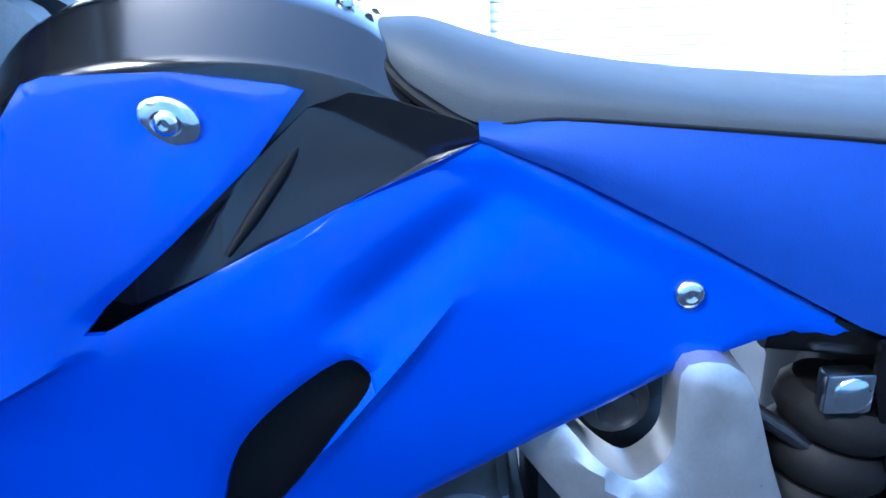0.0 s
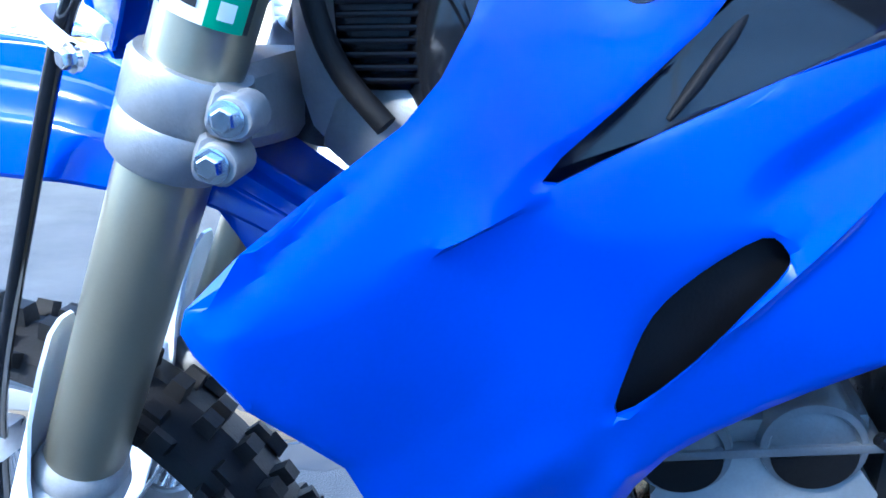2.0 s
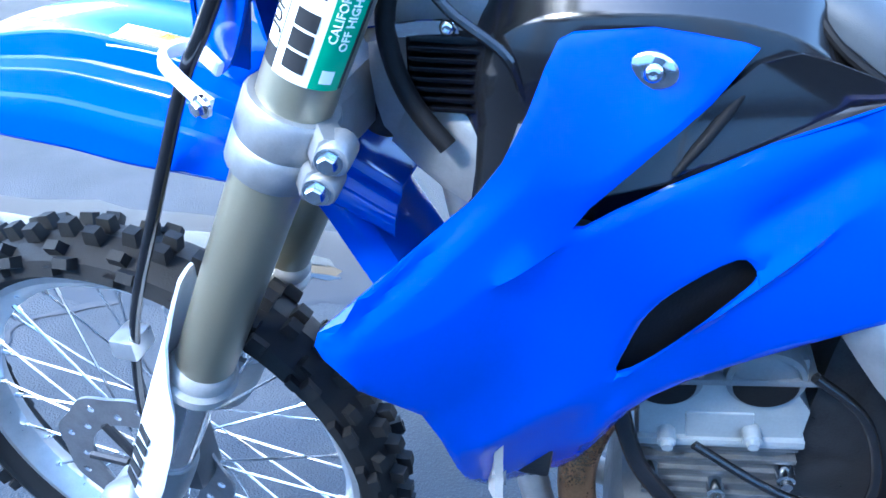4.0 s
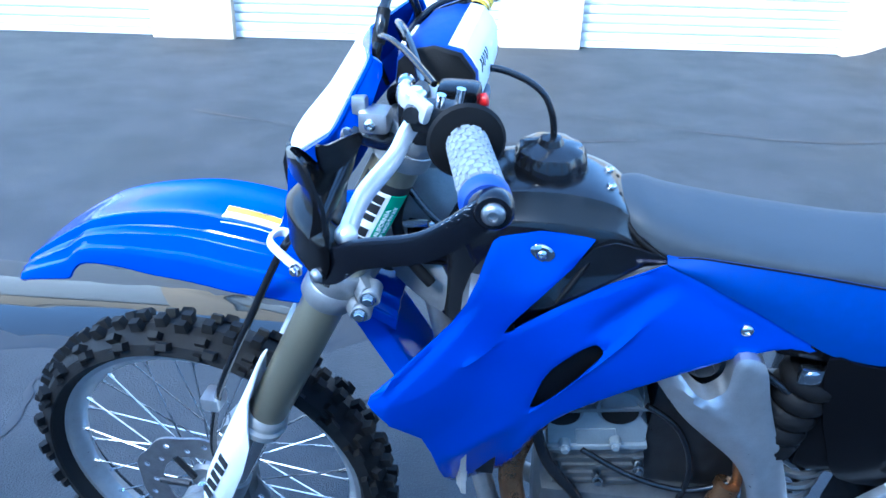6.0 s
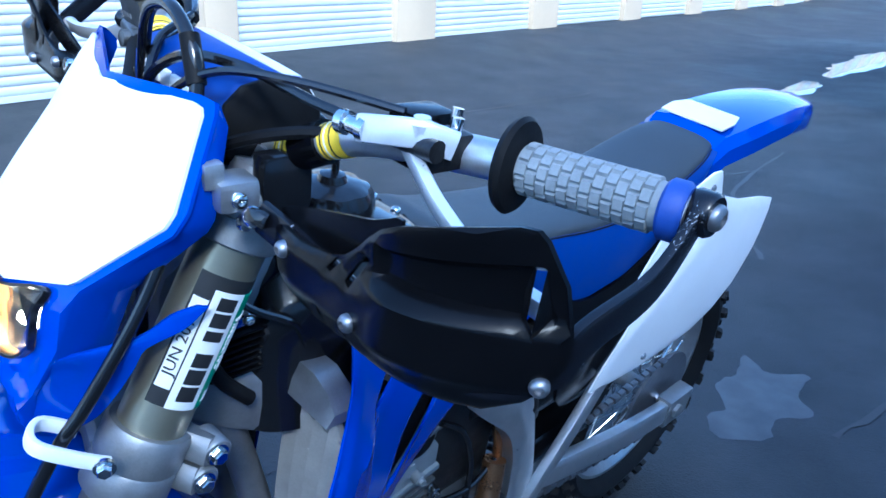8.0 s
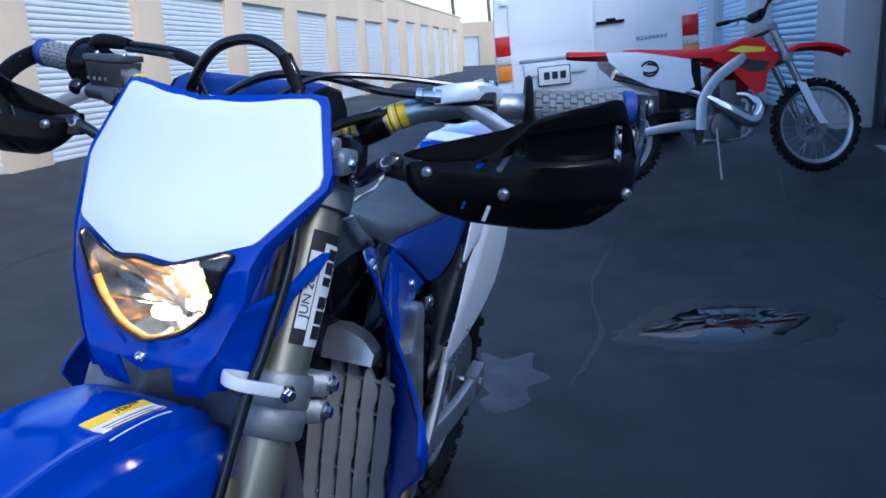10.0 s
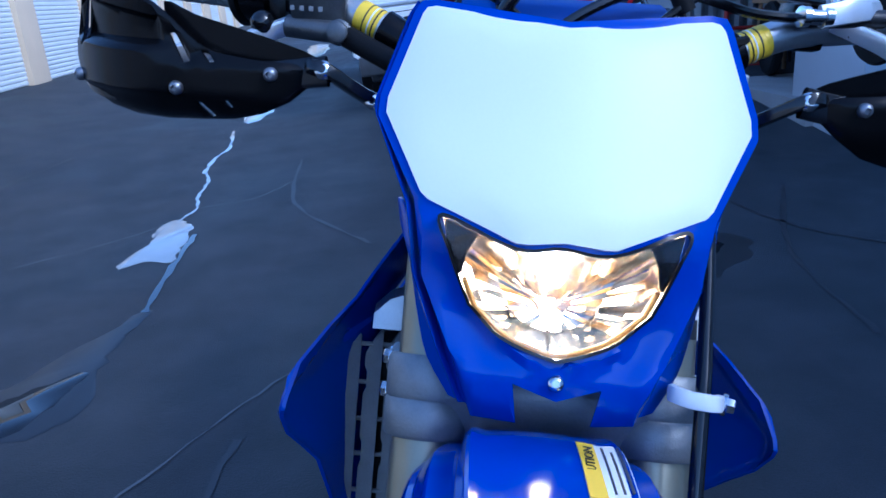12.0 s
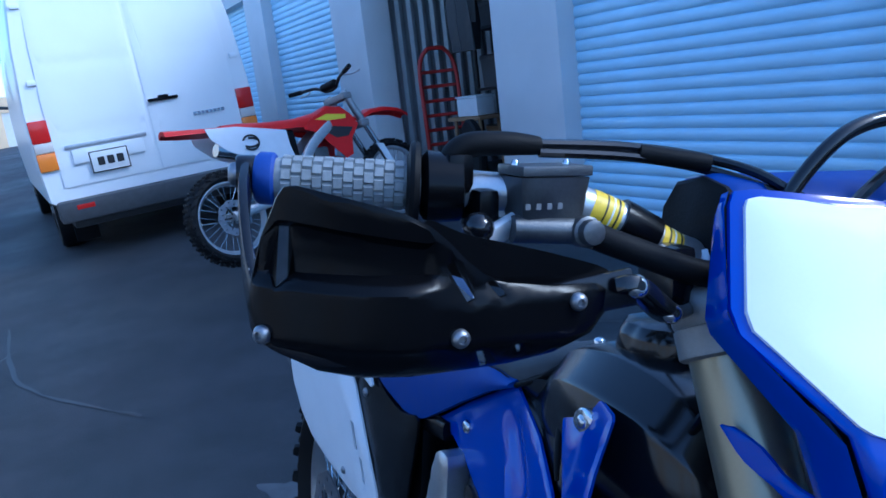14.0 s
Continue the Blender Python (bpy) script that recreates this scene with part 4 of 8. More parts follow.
# --- front fork, clamps and front axle ---
for s in (-1, 1):
    bm = bmesh.new()
    turned(bm, fork_at(0.605, s), FD, [(0, 0.0275), (0.004, 0.029), (0.26, 0.029), (0.262, 0.0285), (0.515, 0.0285)], 28)
    tubep = part("fork_tube", bm, OLIVE, bike, "olive grey anodised upper fork tube", ST)
    bm = bmesh.new()
    turned(bm, fork_at(1.085, s), FD, [(0, 0.0255), (0.016, 0.0255), (0.018, 0.02), (0.019, 0.013), (0.03, 0.012), (0.031, 0.006)], 20)
    part("fork_cap", bm, ALLOY, tubep, "silver fork cap", ST)
    bm = bmesh.new()
    turned(bm, fork_at(0.572, s), FD, [(0, 0.026), (0.004, 0.036), (0.016, 0.037), (0.02, 0.032), (0.028, 0.0335), (0.036, 0.031), (0.039, 0.0285)], 28)
    part("fork_seal", bm, LOUVRE, tubep, "pale dust seal", ST)
    bm = rod(fork_at(0.40, s), fork_at(0.585, s), 0.024, 22)
    part("fork_slider", bm, CHROME, bike, "chromed lower fork leg", ST)
    # lug that holds the axle
    bm = bmesh.new()
    lo = fork_at(0.40, s)
    tube(bm, smooth_path([fork_at(0.445, s), lo, lo + Vector((-0.03, 0, -0.045)), FA + Vector((0, 0.105 * s, 0)), FA + Vector((-0.012, 0.103 * s, -0.035))], 5), [0.028, 0.03, 0.03, 0.026, 0.02], 16)
    turned(bm, FA + Vector((0, 0.07 * s, 0)), (0, s, 0), [(0, 0.022), (0.055, 0.022), (0.06, 0.014)], 18)
    part("axle_lug", bm, ALLOY_MATT, bike, "", ST)
    # white guard in front of the slider
    bm = bmesh.new()
    rings = []
    for h, r, a0, a1 in ((-0.235, 0.034, -1.5, 1.9), (-0.18, 0.042, -1.5, 1.9), (-0.1, 0.043, -1.45, 1.8), (-0.04, 0.043, -1.35, 1.6), (0.0, 0.043, -1.2, 1.2), (0.035, 0.043, -0.85, 0.75), (0.08, 0.044, -0.5, 0.55), (0.105, 0.044, -0.28, 0.35), (0.115, 0.042, -0.12, 0.2)):
        cc = fork_at(0.60, s) + FD * h
        fw, sd = Vector((-0.9050, 0, 0.4254)), Vector((0, s, 0))
        outer = [cc + (fw * math.cos(t) + sd * math.sin(t)) * r for t in np.linspace(a0, a1, 15)]
        inner = [cc + (fw * math.cos(t) + sd * math.sin(t)) * (r - 0.003) for t in np.linspace(a1, a0, 15)]
        rings.append(outer + inner)
    loft(bm, rings)
    guard = part("fork_guard", bm, WHITE_PLASTIC, bike, "white plastic fork guard", ST, angle=35)
    for k in range(5):
        bm = bmesh.new()
        cc = fork_at(0.60, s) + FD * (-0.105 - 0.022 * k)
        a = 0.95
        fw, sd = Vector((-0.9050, 0, 0.4254)), Vector((0, s, 0))
        nn = fw * math.cos(a) + sd * math.sin(a)
        tt = sd * math.cos(a) - fw * math.sin(a)
        o = cc + nn * 0.0438
        vs = [bm.verts.new(o + tt * (0.011 * i) + FD * (0.007 * j + 0.003 * i * (k % 2))) for i, j in ((-1, -1), (1, -1), (1, 1), (-1, 1))]
        bm.faces.new(vs)
        ex = bmesh.ops.extrude_face_region(bm, geom=bm.faces[:])
        bmesh.ops.translate(bm, vec=-nn * 0.0012, verts=[v for v in ex["geom"] if isinstance(v, bmesh.types.BMVert)])
        part("marking", bm, INK, guard, "", ST)
bm = bmesh.new()
turned(bm, FA + Vector((0, -0.13, 0)), (0, 1, 0), [(0, 0.012), (0.26, 0.012)], 14)
part("front_axle", bm, CHROME, bike, "", ST)
# caliper
bm = bmesh.new()
block(bm, FA + Vector((0.045, -0.085, 0.02)), FA + Vector((0.105, -0.035, 0.11)), 0.012)
part("brake_caliper", bm, GREY_METAL, bike, "grey brake caliper", ST)
# lower clamp
bm = bmesh.new()
for s in (-1, 1):
    turned(bm, fork_at(0.834, s), FD, [(0, 0.034), (0.003, 0.0365), (0.028, 0.0365), (0.030, 0.035), (0.033, 0.0365), (0.060, 0.0365), (0.064, 0.034)], 28)
rings = []
for y in np.linspace(-0.0825, 0.0695, 9):
    cx = fork_at(0.86).x + 0.006 * (1 - ((y + 0.0065) / 0.076) ** 2) + 0.004
    hh = 0.024 + 0.004 * (1 - ((y + 0.0065) / 0.076) ** 2)
    rings.append([Vector((cx + dx * 0.034 + dz * 0.0, y, 0.862 + dz * hh)) for dx, dz in ((-1, -0.7), (-0.8, -1), (0.8, -1), (1, -0.7), (1, 0.7), (0.8, 1), (-0.8, 1), (-1, 0.7))])
loft(bm, rings)
lower = part("lower_clamp", bm, ALLOY_MATT, bike, "grey lower fork clamp", ST)
for s in (-1, 1):
    for h in (0.016, 0.044):
        p = fork_at(0.834, s) + FD * h + Vector((0.034, 0.014 * s, -0.006))
        q = fork_at(0.834, s) + FD * h + Vector((0.046, 0.032 * s, -0.007))
        bm = tube(bmesh.new(), [p + Vector((-0.012, -0.014 * s, 0.004)), p, q], 1, 12, True, (0.026, 0.024), FD[:])
        turned(bm, q + Vector((0, -0.02 * s, 0)), (0.12, s, 0), [(0, 0.0125), (0.024, 0.0125), (0.026, 0.011)], 16)
        part("pinch_lug", bm, ALLOY_MATT, lower, "", ST)
        bolt(lower, q + Vector((0.001, 0.007 * s, 0)), (0.12, s, 0), 0.0072, M=ST, hexa=True)
# upper clamp
bm = bmesh.new()
for s in (-1, 1):
    turned(bm, fork_at(1.043, s), FD, [(0, 0.032), (0.002, 0.0345), (0.022, 0.0345), (0.023, 0.033), (0.026, 0.0345), (0.046, 0.0345), (0.049, 0.032)], 28)
rings = []
for y in np.linspace(-0.0825, 0.0695, 9):
    k = 1 - ((y + 0.0065) / 0.076) ** 2
    cx = fork_at(1.065).x + 0.035 * k + 0.004
    rings.append([Vector((cx + dx * (0.03 + 0.008 * k), y, 1.068 + dx * 0.012 + dz * 0.014)) for dx, dz in ((-1, -0.7), (-0.8, -1), (0.8, -1), (1, -0.7), (1, 0.7), (0.8, 1), (-0.8, 1), (-1, 0.7))])
loft(bm, rings)
upper = part("upper_clamp", bm, ALLOY_MATT, bike, "grey upper fork clamp", ST)
for s in (-1, 1):
    for h in (0.012, 0.037):
        bolt(upper, fork_at(1.043, s) + FD * h + Vector((-0.032, -0.012 * s, 0.006)), (-1, 0.15 * s, 0.3), 0.0075, M=ST, hexa=True)
bm = rod((-0.395, 0, 0.83), (-0.318, 0, 1.04), 0.019, 18)
part("steering_stem", bm, DARK_METAL, bike, "", ST)

# --- registration label round the left fork tube ---
def wrap(z0, z1, a0, a1, r, mat, name, owner, M=ST, s=-1):
    bm = bmesh.new()
    fw, sd = Vector((-0.9050, 0, 0.4254)), Vector((0, s, 0))
    rings = []
    for z in np.linspace(z0, z1, 6):
        cc = fork_at(z, s)
        rings.append([cc + (fw * math.cos(t) + sd * math.sin(t)) * r for t in np.linspace(a0, a1, 9)] + [cc + (fw * math.cos(t) + sd * math.sin(t)) * (r - 0.0008) for t in np.linspace(a1, a0, 9)])
    loft(bm, rings)
    return part(name, bm, mat, owner, "", M)


wrap(0.918, 1.022, 0.55, 2.9, 0.0291, INK, "label_backing", bike)
tag1 = wrap(0.932, 1.003, 0.62, 1.05, 0.0297, LABEL_WHITE, "date_label", bike)
tag2 = wrap(0.918, 1.012, 1.10, 2.0, 0.0297, LABEL_WHITE, "registration_label", bike)
tag3 = wrap(0.918, 1.012, 2.0, 2.75, 0.0297, LABEL_GREEN, "green_label", bike)
fw_, sd_ = Vector((-0.9050, 0, 0.4254)), Vector((0, -1, 0))
a_ = 0.83
nn_ = fw_ * math.cos(a_) + sd_ * math.sin(a_)
tt_ = sd_ * math.cos(a_) - fw_ * math.sin(a_)
letters(tag1, "JUN 2015", 0.0125, fork_at(0.9675) + nn_ * 0.0299, FD, -tt_, INK, "lettering", ST, 0.0005, 1.12)
for k, (z0, z1) in enumerate(((0.925, 0.937), (0.939, 0.951), (0.953, 0.964), (0.974, 0.982), (0.985, 0.996), (0.998, 1.008))):
    wrap(z0, z1, 1.3, 1.82, 0.0301, INK, "bar", tag2)
for word, a_ in (("CALIFORNIA", 2.2), ("OFF HIGHWAY", 2.48)):
    nn_ = fw_ * math.cos(a_) + sd_ * math.sin(a_)
    tt_ = sd_ * math.cos(a_) - fw_ * math.sin(a_)
    letters(tag3, word, 0.0085, fork_at(0.972) + nn_ * 0.0299, FD, -tt_, LABEL_WHITE, "lettering", ST, 0.0004, 1.0)
wrap(0.923, 0.932, 2.2, 2.5, 0.03, LABEL_WHITE, "seal_mark", tag3)

# --- front fender ---
FEN = [(-0.948, 0.750, 0.040, 0.744), (-0.935, 0.780, 0.060, 0.762), (-0.905, 0.806, 0.069, 0.774), (-0.868, 0.832, 0.074, 0.784), (-0.838, 0.852, 0.077, 0.792), (-0.822, 0.861, 0.079, 0.812), (-0.80, 0.873, 0.081, 0.826),
       (-0.75, 0.890, 0.085, 0.830), (-0.70, 0.901, 0.088, 0.826), (-0.64, 0.908, 0.092, 0.825), (-0.58, 0.903, 0.096, 0.820), (-0.53, 0.893, 0.096, 0.818), (-0.495, 0.876, 0.09, 0.812), (-0.46, 0.852, 0.075, 0.806), (-0.42, 0.82, 0.06, 0.785), (-0.37, 0.79, 0.055, 0.757)]
half_ = [(1.0, 0.0), (0.985, 0.16), (0.955, 0.32), (0.93, 0.40), (0.915, 0.425), (0.87, 0.45), (0.80, 0.60), (0.785, 0.66), (0.765, 0.685), (0.66, 0.70), (0.605, 0.715), (0.585, 0.74), (0.55, 0.90), (0.53, 0.955), (0.505, 0.975), (0.47, 0.965), (0.40, 0.95), (0.2, 0.975), (0.0, 0.985)]
sec_ = half_
sec_ = sec_ + [(-a, b) for a, b in reversed(sec_[:-1])]
stations = smooth_path([(x, zt, w) for x, zt, w, zl in FEN], 3)
lows = smooth_path([(x, zl, 0) for x, zt, w, zl in FEN], 3)
bm = bmesh.new()
rings = []
for p, l in zip(stations, lows):
    outer = [Vector((p.x, a * p.z, l.y + b * (p.y - l.y))) for a, b in sec_]
    inner = [v + Vector((0, -0.002 * (1 if v.y > 0 else -1), -0.0035)) for v in reversed(outer)]
    rings.append(outer + inner)
loft(bm, rings)
fender = part("front_fender", bm, BLUE, bike, "blue front fender with a warning sticker", ST, angle=28)
# tail of the fender hanging behind the wheel
spine = smooth_path([(-0.43, 0, 0.822), (-0.405, 0, 0.790), (-0.378, 0, 0.745), (-0.348, 0, 0.695), (-0.318, 0, 0.642), (-0.290, 0, 0.588), (-0.270, 0, 0.548)], 4)
bm = bmesh.new()
rings = []
for i, p in enumerate(spine):
    t = (spine[min(i + 1, len(spine) - 1)] - spine[max(i - 1, 0)]).normalized()
    nrm = Vector((t.z, 0, -t.x))
    w = 0.058 + 0.010 * i / len(spine) - (0.012 if i > len(spine) - 3 else 0.0)
    front = [p + Vector((0, w * a, 0)) - nrm * b * -1 for a, b in ((-1, 0.030), (-0.94, 0.016), (-0.8, 0.006), (-0.45, 0.001), (0, 0.0), (0.45, 0.001), (0.8, 0.006), (0.94, 0.016), (1, 0.030))]
    rings.append(front + [v - nrm * 0.003 for v in reversed(front)])
loft(bm, rings)
part("fender_tail", bm, BLUE, fender, "", ST, angle=35)
# sticker lying on the fender
def fender_top(x, y):
    xs = [p.x for p in stations]
    zt, w, zl = np.interp(x, xs, [p.y for p in stations]), np.interp(x, xs, [p.z for p in stations]), np.interp(x, xs, [l.y for l in lows])
    f = np.interp(abs(y) / w, [a for a, b in reversed(half_)], [b for a, b in reversed(half_)])
    return float(zl + f * (zt - zl))


def fender_patch(name, x0, x1, y0, y1, mat, owner, lift=0.0012):
    bm = bmesh.new()
    rings = []
    for x in np.linspace(x0, x1, 9):
        rings.append([Vector((x, y, fender_top(x, y) + lift)) for y in np.linspace(y0, y1, 5)] + [Vector((x, y, fender_top(x, y) + lift - 0.0008)) for y in np.linspace(y1, y0, 5)])
    loft(bm, rings)
    return part(name, bm, mat, owner, "", ST)


stk = fender_patch("warning_sticker", -0.605, -0.531, -0.052, -0.021, LABEL_WHITE, fender)
fender_patch("sticker_band", -0.605, -0.531, -0.032, -0.021, LABEL_YELLOW, fender, 0.0017)
letters(stk, "CAUTION", 0.0085, (-0.565, -0.0265, fender_top(-0.565, -0.0265) + 0.0022), (1, 0, -0.04), (0, 1, 0.1), INK, "lettering", ST, 0.0003)
for k in range(3):
    fender_patch("bar", -0.597, -0.535 - 0.008 * (k % 2), -0.038 - 0.005 * k, -0.0365 - 0.005 * k, GREY_METAL, stk, 0.0016)

# --- number plate, headlight and cowl ---
def plate_at(y, z, lift=0.0):
    base = np.interp(z, [0.885, 0.905, 0.925, 0.94, 0.97, 1.018, 1.037, 1.086, 1.158, 1.17], [-0.486, -0.496, -0.495, -0.487, -0.478, -0.468, -0.456, -0.416, -0.370, -0.363])
    bulge = 0.018 + 0.016 * max(0, min(1, (z - 0.96) / 0.05))
    x = float(base) - bulge * (1 - min(1.06, abs((y + 0.003) / 0.13)) ** 1.7)
    return Vector((x - lift * 0.89, y, z + lift * 0.45))



PLATE = [(0.105, 1.1565), (0.098, 1.158), (0.001, 1.149), (-0.103, 1.158), (-0.110, 1.1565), (-0.114, 1.152), (-0.134, 1.093), (-0.134, 1.083), (-0.102, 1.0385), (-0.097, 1.0345), (-0.037, 1.0165), (-0.029, 1.0165), (-0.003, 1.0195), (0.021, 1.0165), (0.029, 1.0165), (0.090, 1.0345), (0.096, 1.0385), (0.128, 1.083), (0.128, 1.093), (0.108, 1.152)]
COWL = [(0.110, 1.162), (0.098, 1.1635), (0.001, 1.154), (-0.103, 1.1635), (-0.116, 1.162), (-0.121, 1.154), (-0.1405, 1.095), (-0.1405, 1.081), (-0.106, 1.034), (-0.098, 0.985), (-0.079, 0.937), (-0.064, 0.890), (-0.034, 0.888), (-0.037, 0.921), (-0.007, 0.911), (0.023, 0.921), (0.018, 0.886), (0.050, 0.887), (0.068, 0.937), (0.091, 0.985), (0.100, 1.034), (0.1345, 1.081), (0.1345, 1.095), (0.115, 1.154)]
EYE = [(0.0785, 1.0265), (0.028, 1.0125), (0.0, 1.0155), (-0.034, 1.0125), (-0.083, 1.0265), (-0.079, 1.006), (-0.067, 0.973), (-0.062, 0.966), (-0.042, 0.949), (-0.012, 0.9385), (0.002, 0.9385), (0.034, 0.949), (0.054, 0.966), (0.059, 0.973), (0.073, 1.006)]
inw = Vector((0.89, 0, -0.45))
bm = sheet(COWL, lambda u, v: (plate_at(u, v) + inw * (-0.006 * ridge(u, v, (-0.052, 0.949), (-0.006, 0.9325), 0.004) - 0.006 * ridge(u, v, (0.042, 0.949), (-0.006, 0.9325), 0.004) - 0.004 * ridge(u, v, (-0.095, 0.985), (-0.060, 0.905), 0.012) - 0.004 * ridge(u, v, (0.087, 0.985), (0.052, 0.905), 0.012)), inw), 0.003, 0.0062, [EYE])
cowl = part("headlight_cowl", bm, BLUE, bike, "blue headlight cowl", ST, angle=30)
bm = sheet(PLATE, lambda u, v: (plate_at(u, v, 0.0045), inw), 0.003, 0.014, lip=0.004)
part("number_plate", bm, WHITE_PLATE, cowl, "blank white number plate", ST, angle=30)
# sides of the cowl running back
for s in (-1, 1):
    bm = bmesh.new()
    rings = []
    for y, z, back in ((0.113, 1.162, 0.012), (0.119, 1.152, 0.018), (0.138, 1.092, 0.03), (0.137, 1.083, 0.032), (0.105, 1.03, 0.045), (0.097, 0.985, 0.045), (0.077, 0.937, 0.04), (0.059, 0.9, 0.03)):
        p = plate_at(y * s, z)
        out = Vector((0, s, 0))
        q = p + Vector((back * 0.9, -0.006 * s, -0.01))
        rings.append([p, p + out * 0.001 + inw * 0.006, q, q - out * 0.003, p - out * 0.003 + inw * 0.006])
    loft(bm, rings)
    part("cowl_side", bm, BLUE, cowl, "", ST, angle=30)
    # wing that reaches back over the fork leg
    EDGE = [((0.060, 0.898), (-0.478, 0.086, 0.893)), ((0.066, 0.918), (-0.438, 0.114, 0.911)), ((0.076, 0.937), (-0.416, 0.123, 0.940)), ((0.086, 0.960), (-0.401, 0.127, 0.966)), ((0.093, 0.975), (-0.391, 0.130, 0.984)),
            ((-0.437, 0.112, 0.988), (-0.385, 0.132, 0.998)), ((-0.414, 0.120, 1.005), (-0.380, 0.133, 1.007)), ((-0.396, 0.127, 1.0125), (-0.384, 0.131, 1.012))]
    fr_ = smooth_path([plate_at(p[0], p[1]) if len(p) == 2 else p for p, q in EDGE], 3)
    bk_ = smooth_path([q for p, q in EDGE], 3)
    rings = []
    for p, q in zip(fr_, bk_):
        row = [p.lerp(q, k) + Vector((0, 0.002 * math.sin(math.pi * k), 0)) for k in (0, 0.15, 0.3, 0.45, 0.58)]
        row = [Vector((v.x, s * v.y - (0.010 if s > 0 else 0.002), v.z)) for v in row]
        rings.append(row + [v + Vector((0.001, -s * 0.003, 0)) for v in reversed(row)])
    bm = bmesh.new()
    loft(bm, rings)
    part("cowl_wing", bm, BLUE, cowl, "", ST, angle=45)
# lamp: bowl, lens, bulb
bm = bmesh.new()
rings = []
for d, k in ((0.0, 1.0), (0.012, 0.97), (0.03, 0.80), (0.05, 0.52), (0.06, 0.2), (0.061, 0.002)):
    rings.append([plate_at(-0.004 + (u + 0.004) * k, 0.98 + (v - 0.98) * k) + inw * (d + 0.0012 * (i_ % 2) * (1 if 0.01 < d < 0.055 else 0)) for i_, (u, v) in enumerate(curve2(EYE, 3))])
loft(bm, rings, caps=False)
part("reflector", bm, REFLECTOR, cowl, "bright headlight reflector", ST, angle=14)
bm = sheet(curve2(EYE, 2), lambda u, v: (plate_at(u, v, 0.005), inw), 0.003, 0.012)
lens = part("headlight_lens", bm, LENS, cowl, "clear headlight lens", ST)
lens.visible_shadow = False
for lo_, hi_, mt_, nm_ in ((0.0, 0.0012, BLACK_GLOSS, "lens_seal"),):
    ring = curve2(EYE, 6)
    bm = bmesh.new()
    rows = []
    k = len(ring)
    for i, (u, v) in enumerate(ring):
        a, b = ring[i - 1], ring[(i + 1) % k]
        n = Vector((b[1] - a[1], -(b[0] - a[0]), 0)).normalized()
        if (Vector((-0.004 - u, 0.98 - v, 0))).dot(n) < 0:
            n = -n
        o1, o2 = (u + n.x * (lo_ - 0.001), v + n.y * (lo_ - 0.001)), (u + n.x * hi_, v + n.y * hi_)
        rows.append([plate_at(*o1, 0.0065), plate_at(*o2, 0.0065), plate_at(*o2, 0.001), plate_at(*o1, 0.001)])
    loft(bm, rows + rows[:1], caps=False)
    part(nm_, bm, mt_, cowl, "", ST)
low_rim = [(u * 0.93 - 0.0003, 0.98 + (v - 0.98) * 0.92) for u, v in curve2(EYE, 4)]
bm = tube(bmesh.new(), [plate_at(u, v, -0.004) for u, v in low_rim if v < 0.992], 1, 8, True, (0.010, 0.004), inw[:])
part("amber_rim", bm, AMBER, cowl, "amber inner rim of the headlight", ST)
bm = bmesh.new()
turned(bm, plate_at(-0.002, 0.967) + inw * 0.048, -inw, [(0, 0.005), (0.02, 0.008), (0.03, 0.007), (0.036, 0.003)], 14)
part("bulb", bm, BULB, cowl, "lit warm bulb", ST)
for s in (-1, 1):   # dark corner pieces of the lens
    C = [(s * 0.056 - 0.0022, 1.0185), (s * 0.0795 - 0.0022, 1.025), (s * 0.0755 - 0.0022, 1.006), (s * 0.069 - 0.0022, 0.988), (s * 0.065 - 0.0022, 0.992), (s * 0.0625 - 0.0022, 1.006)]
    bm = sheet(C, lambda u, v: (plate_at(u, v, 0.0022), inw), 0.001, 0.01)
    part("lens_corner", bm, BLACK_GLOSS, cowl, "", ST)
bolt(cowl, plate_at(-0.0055, 0.9245, 0.001), -inw, 0.006, M=ST)

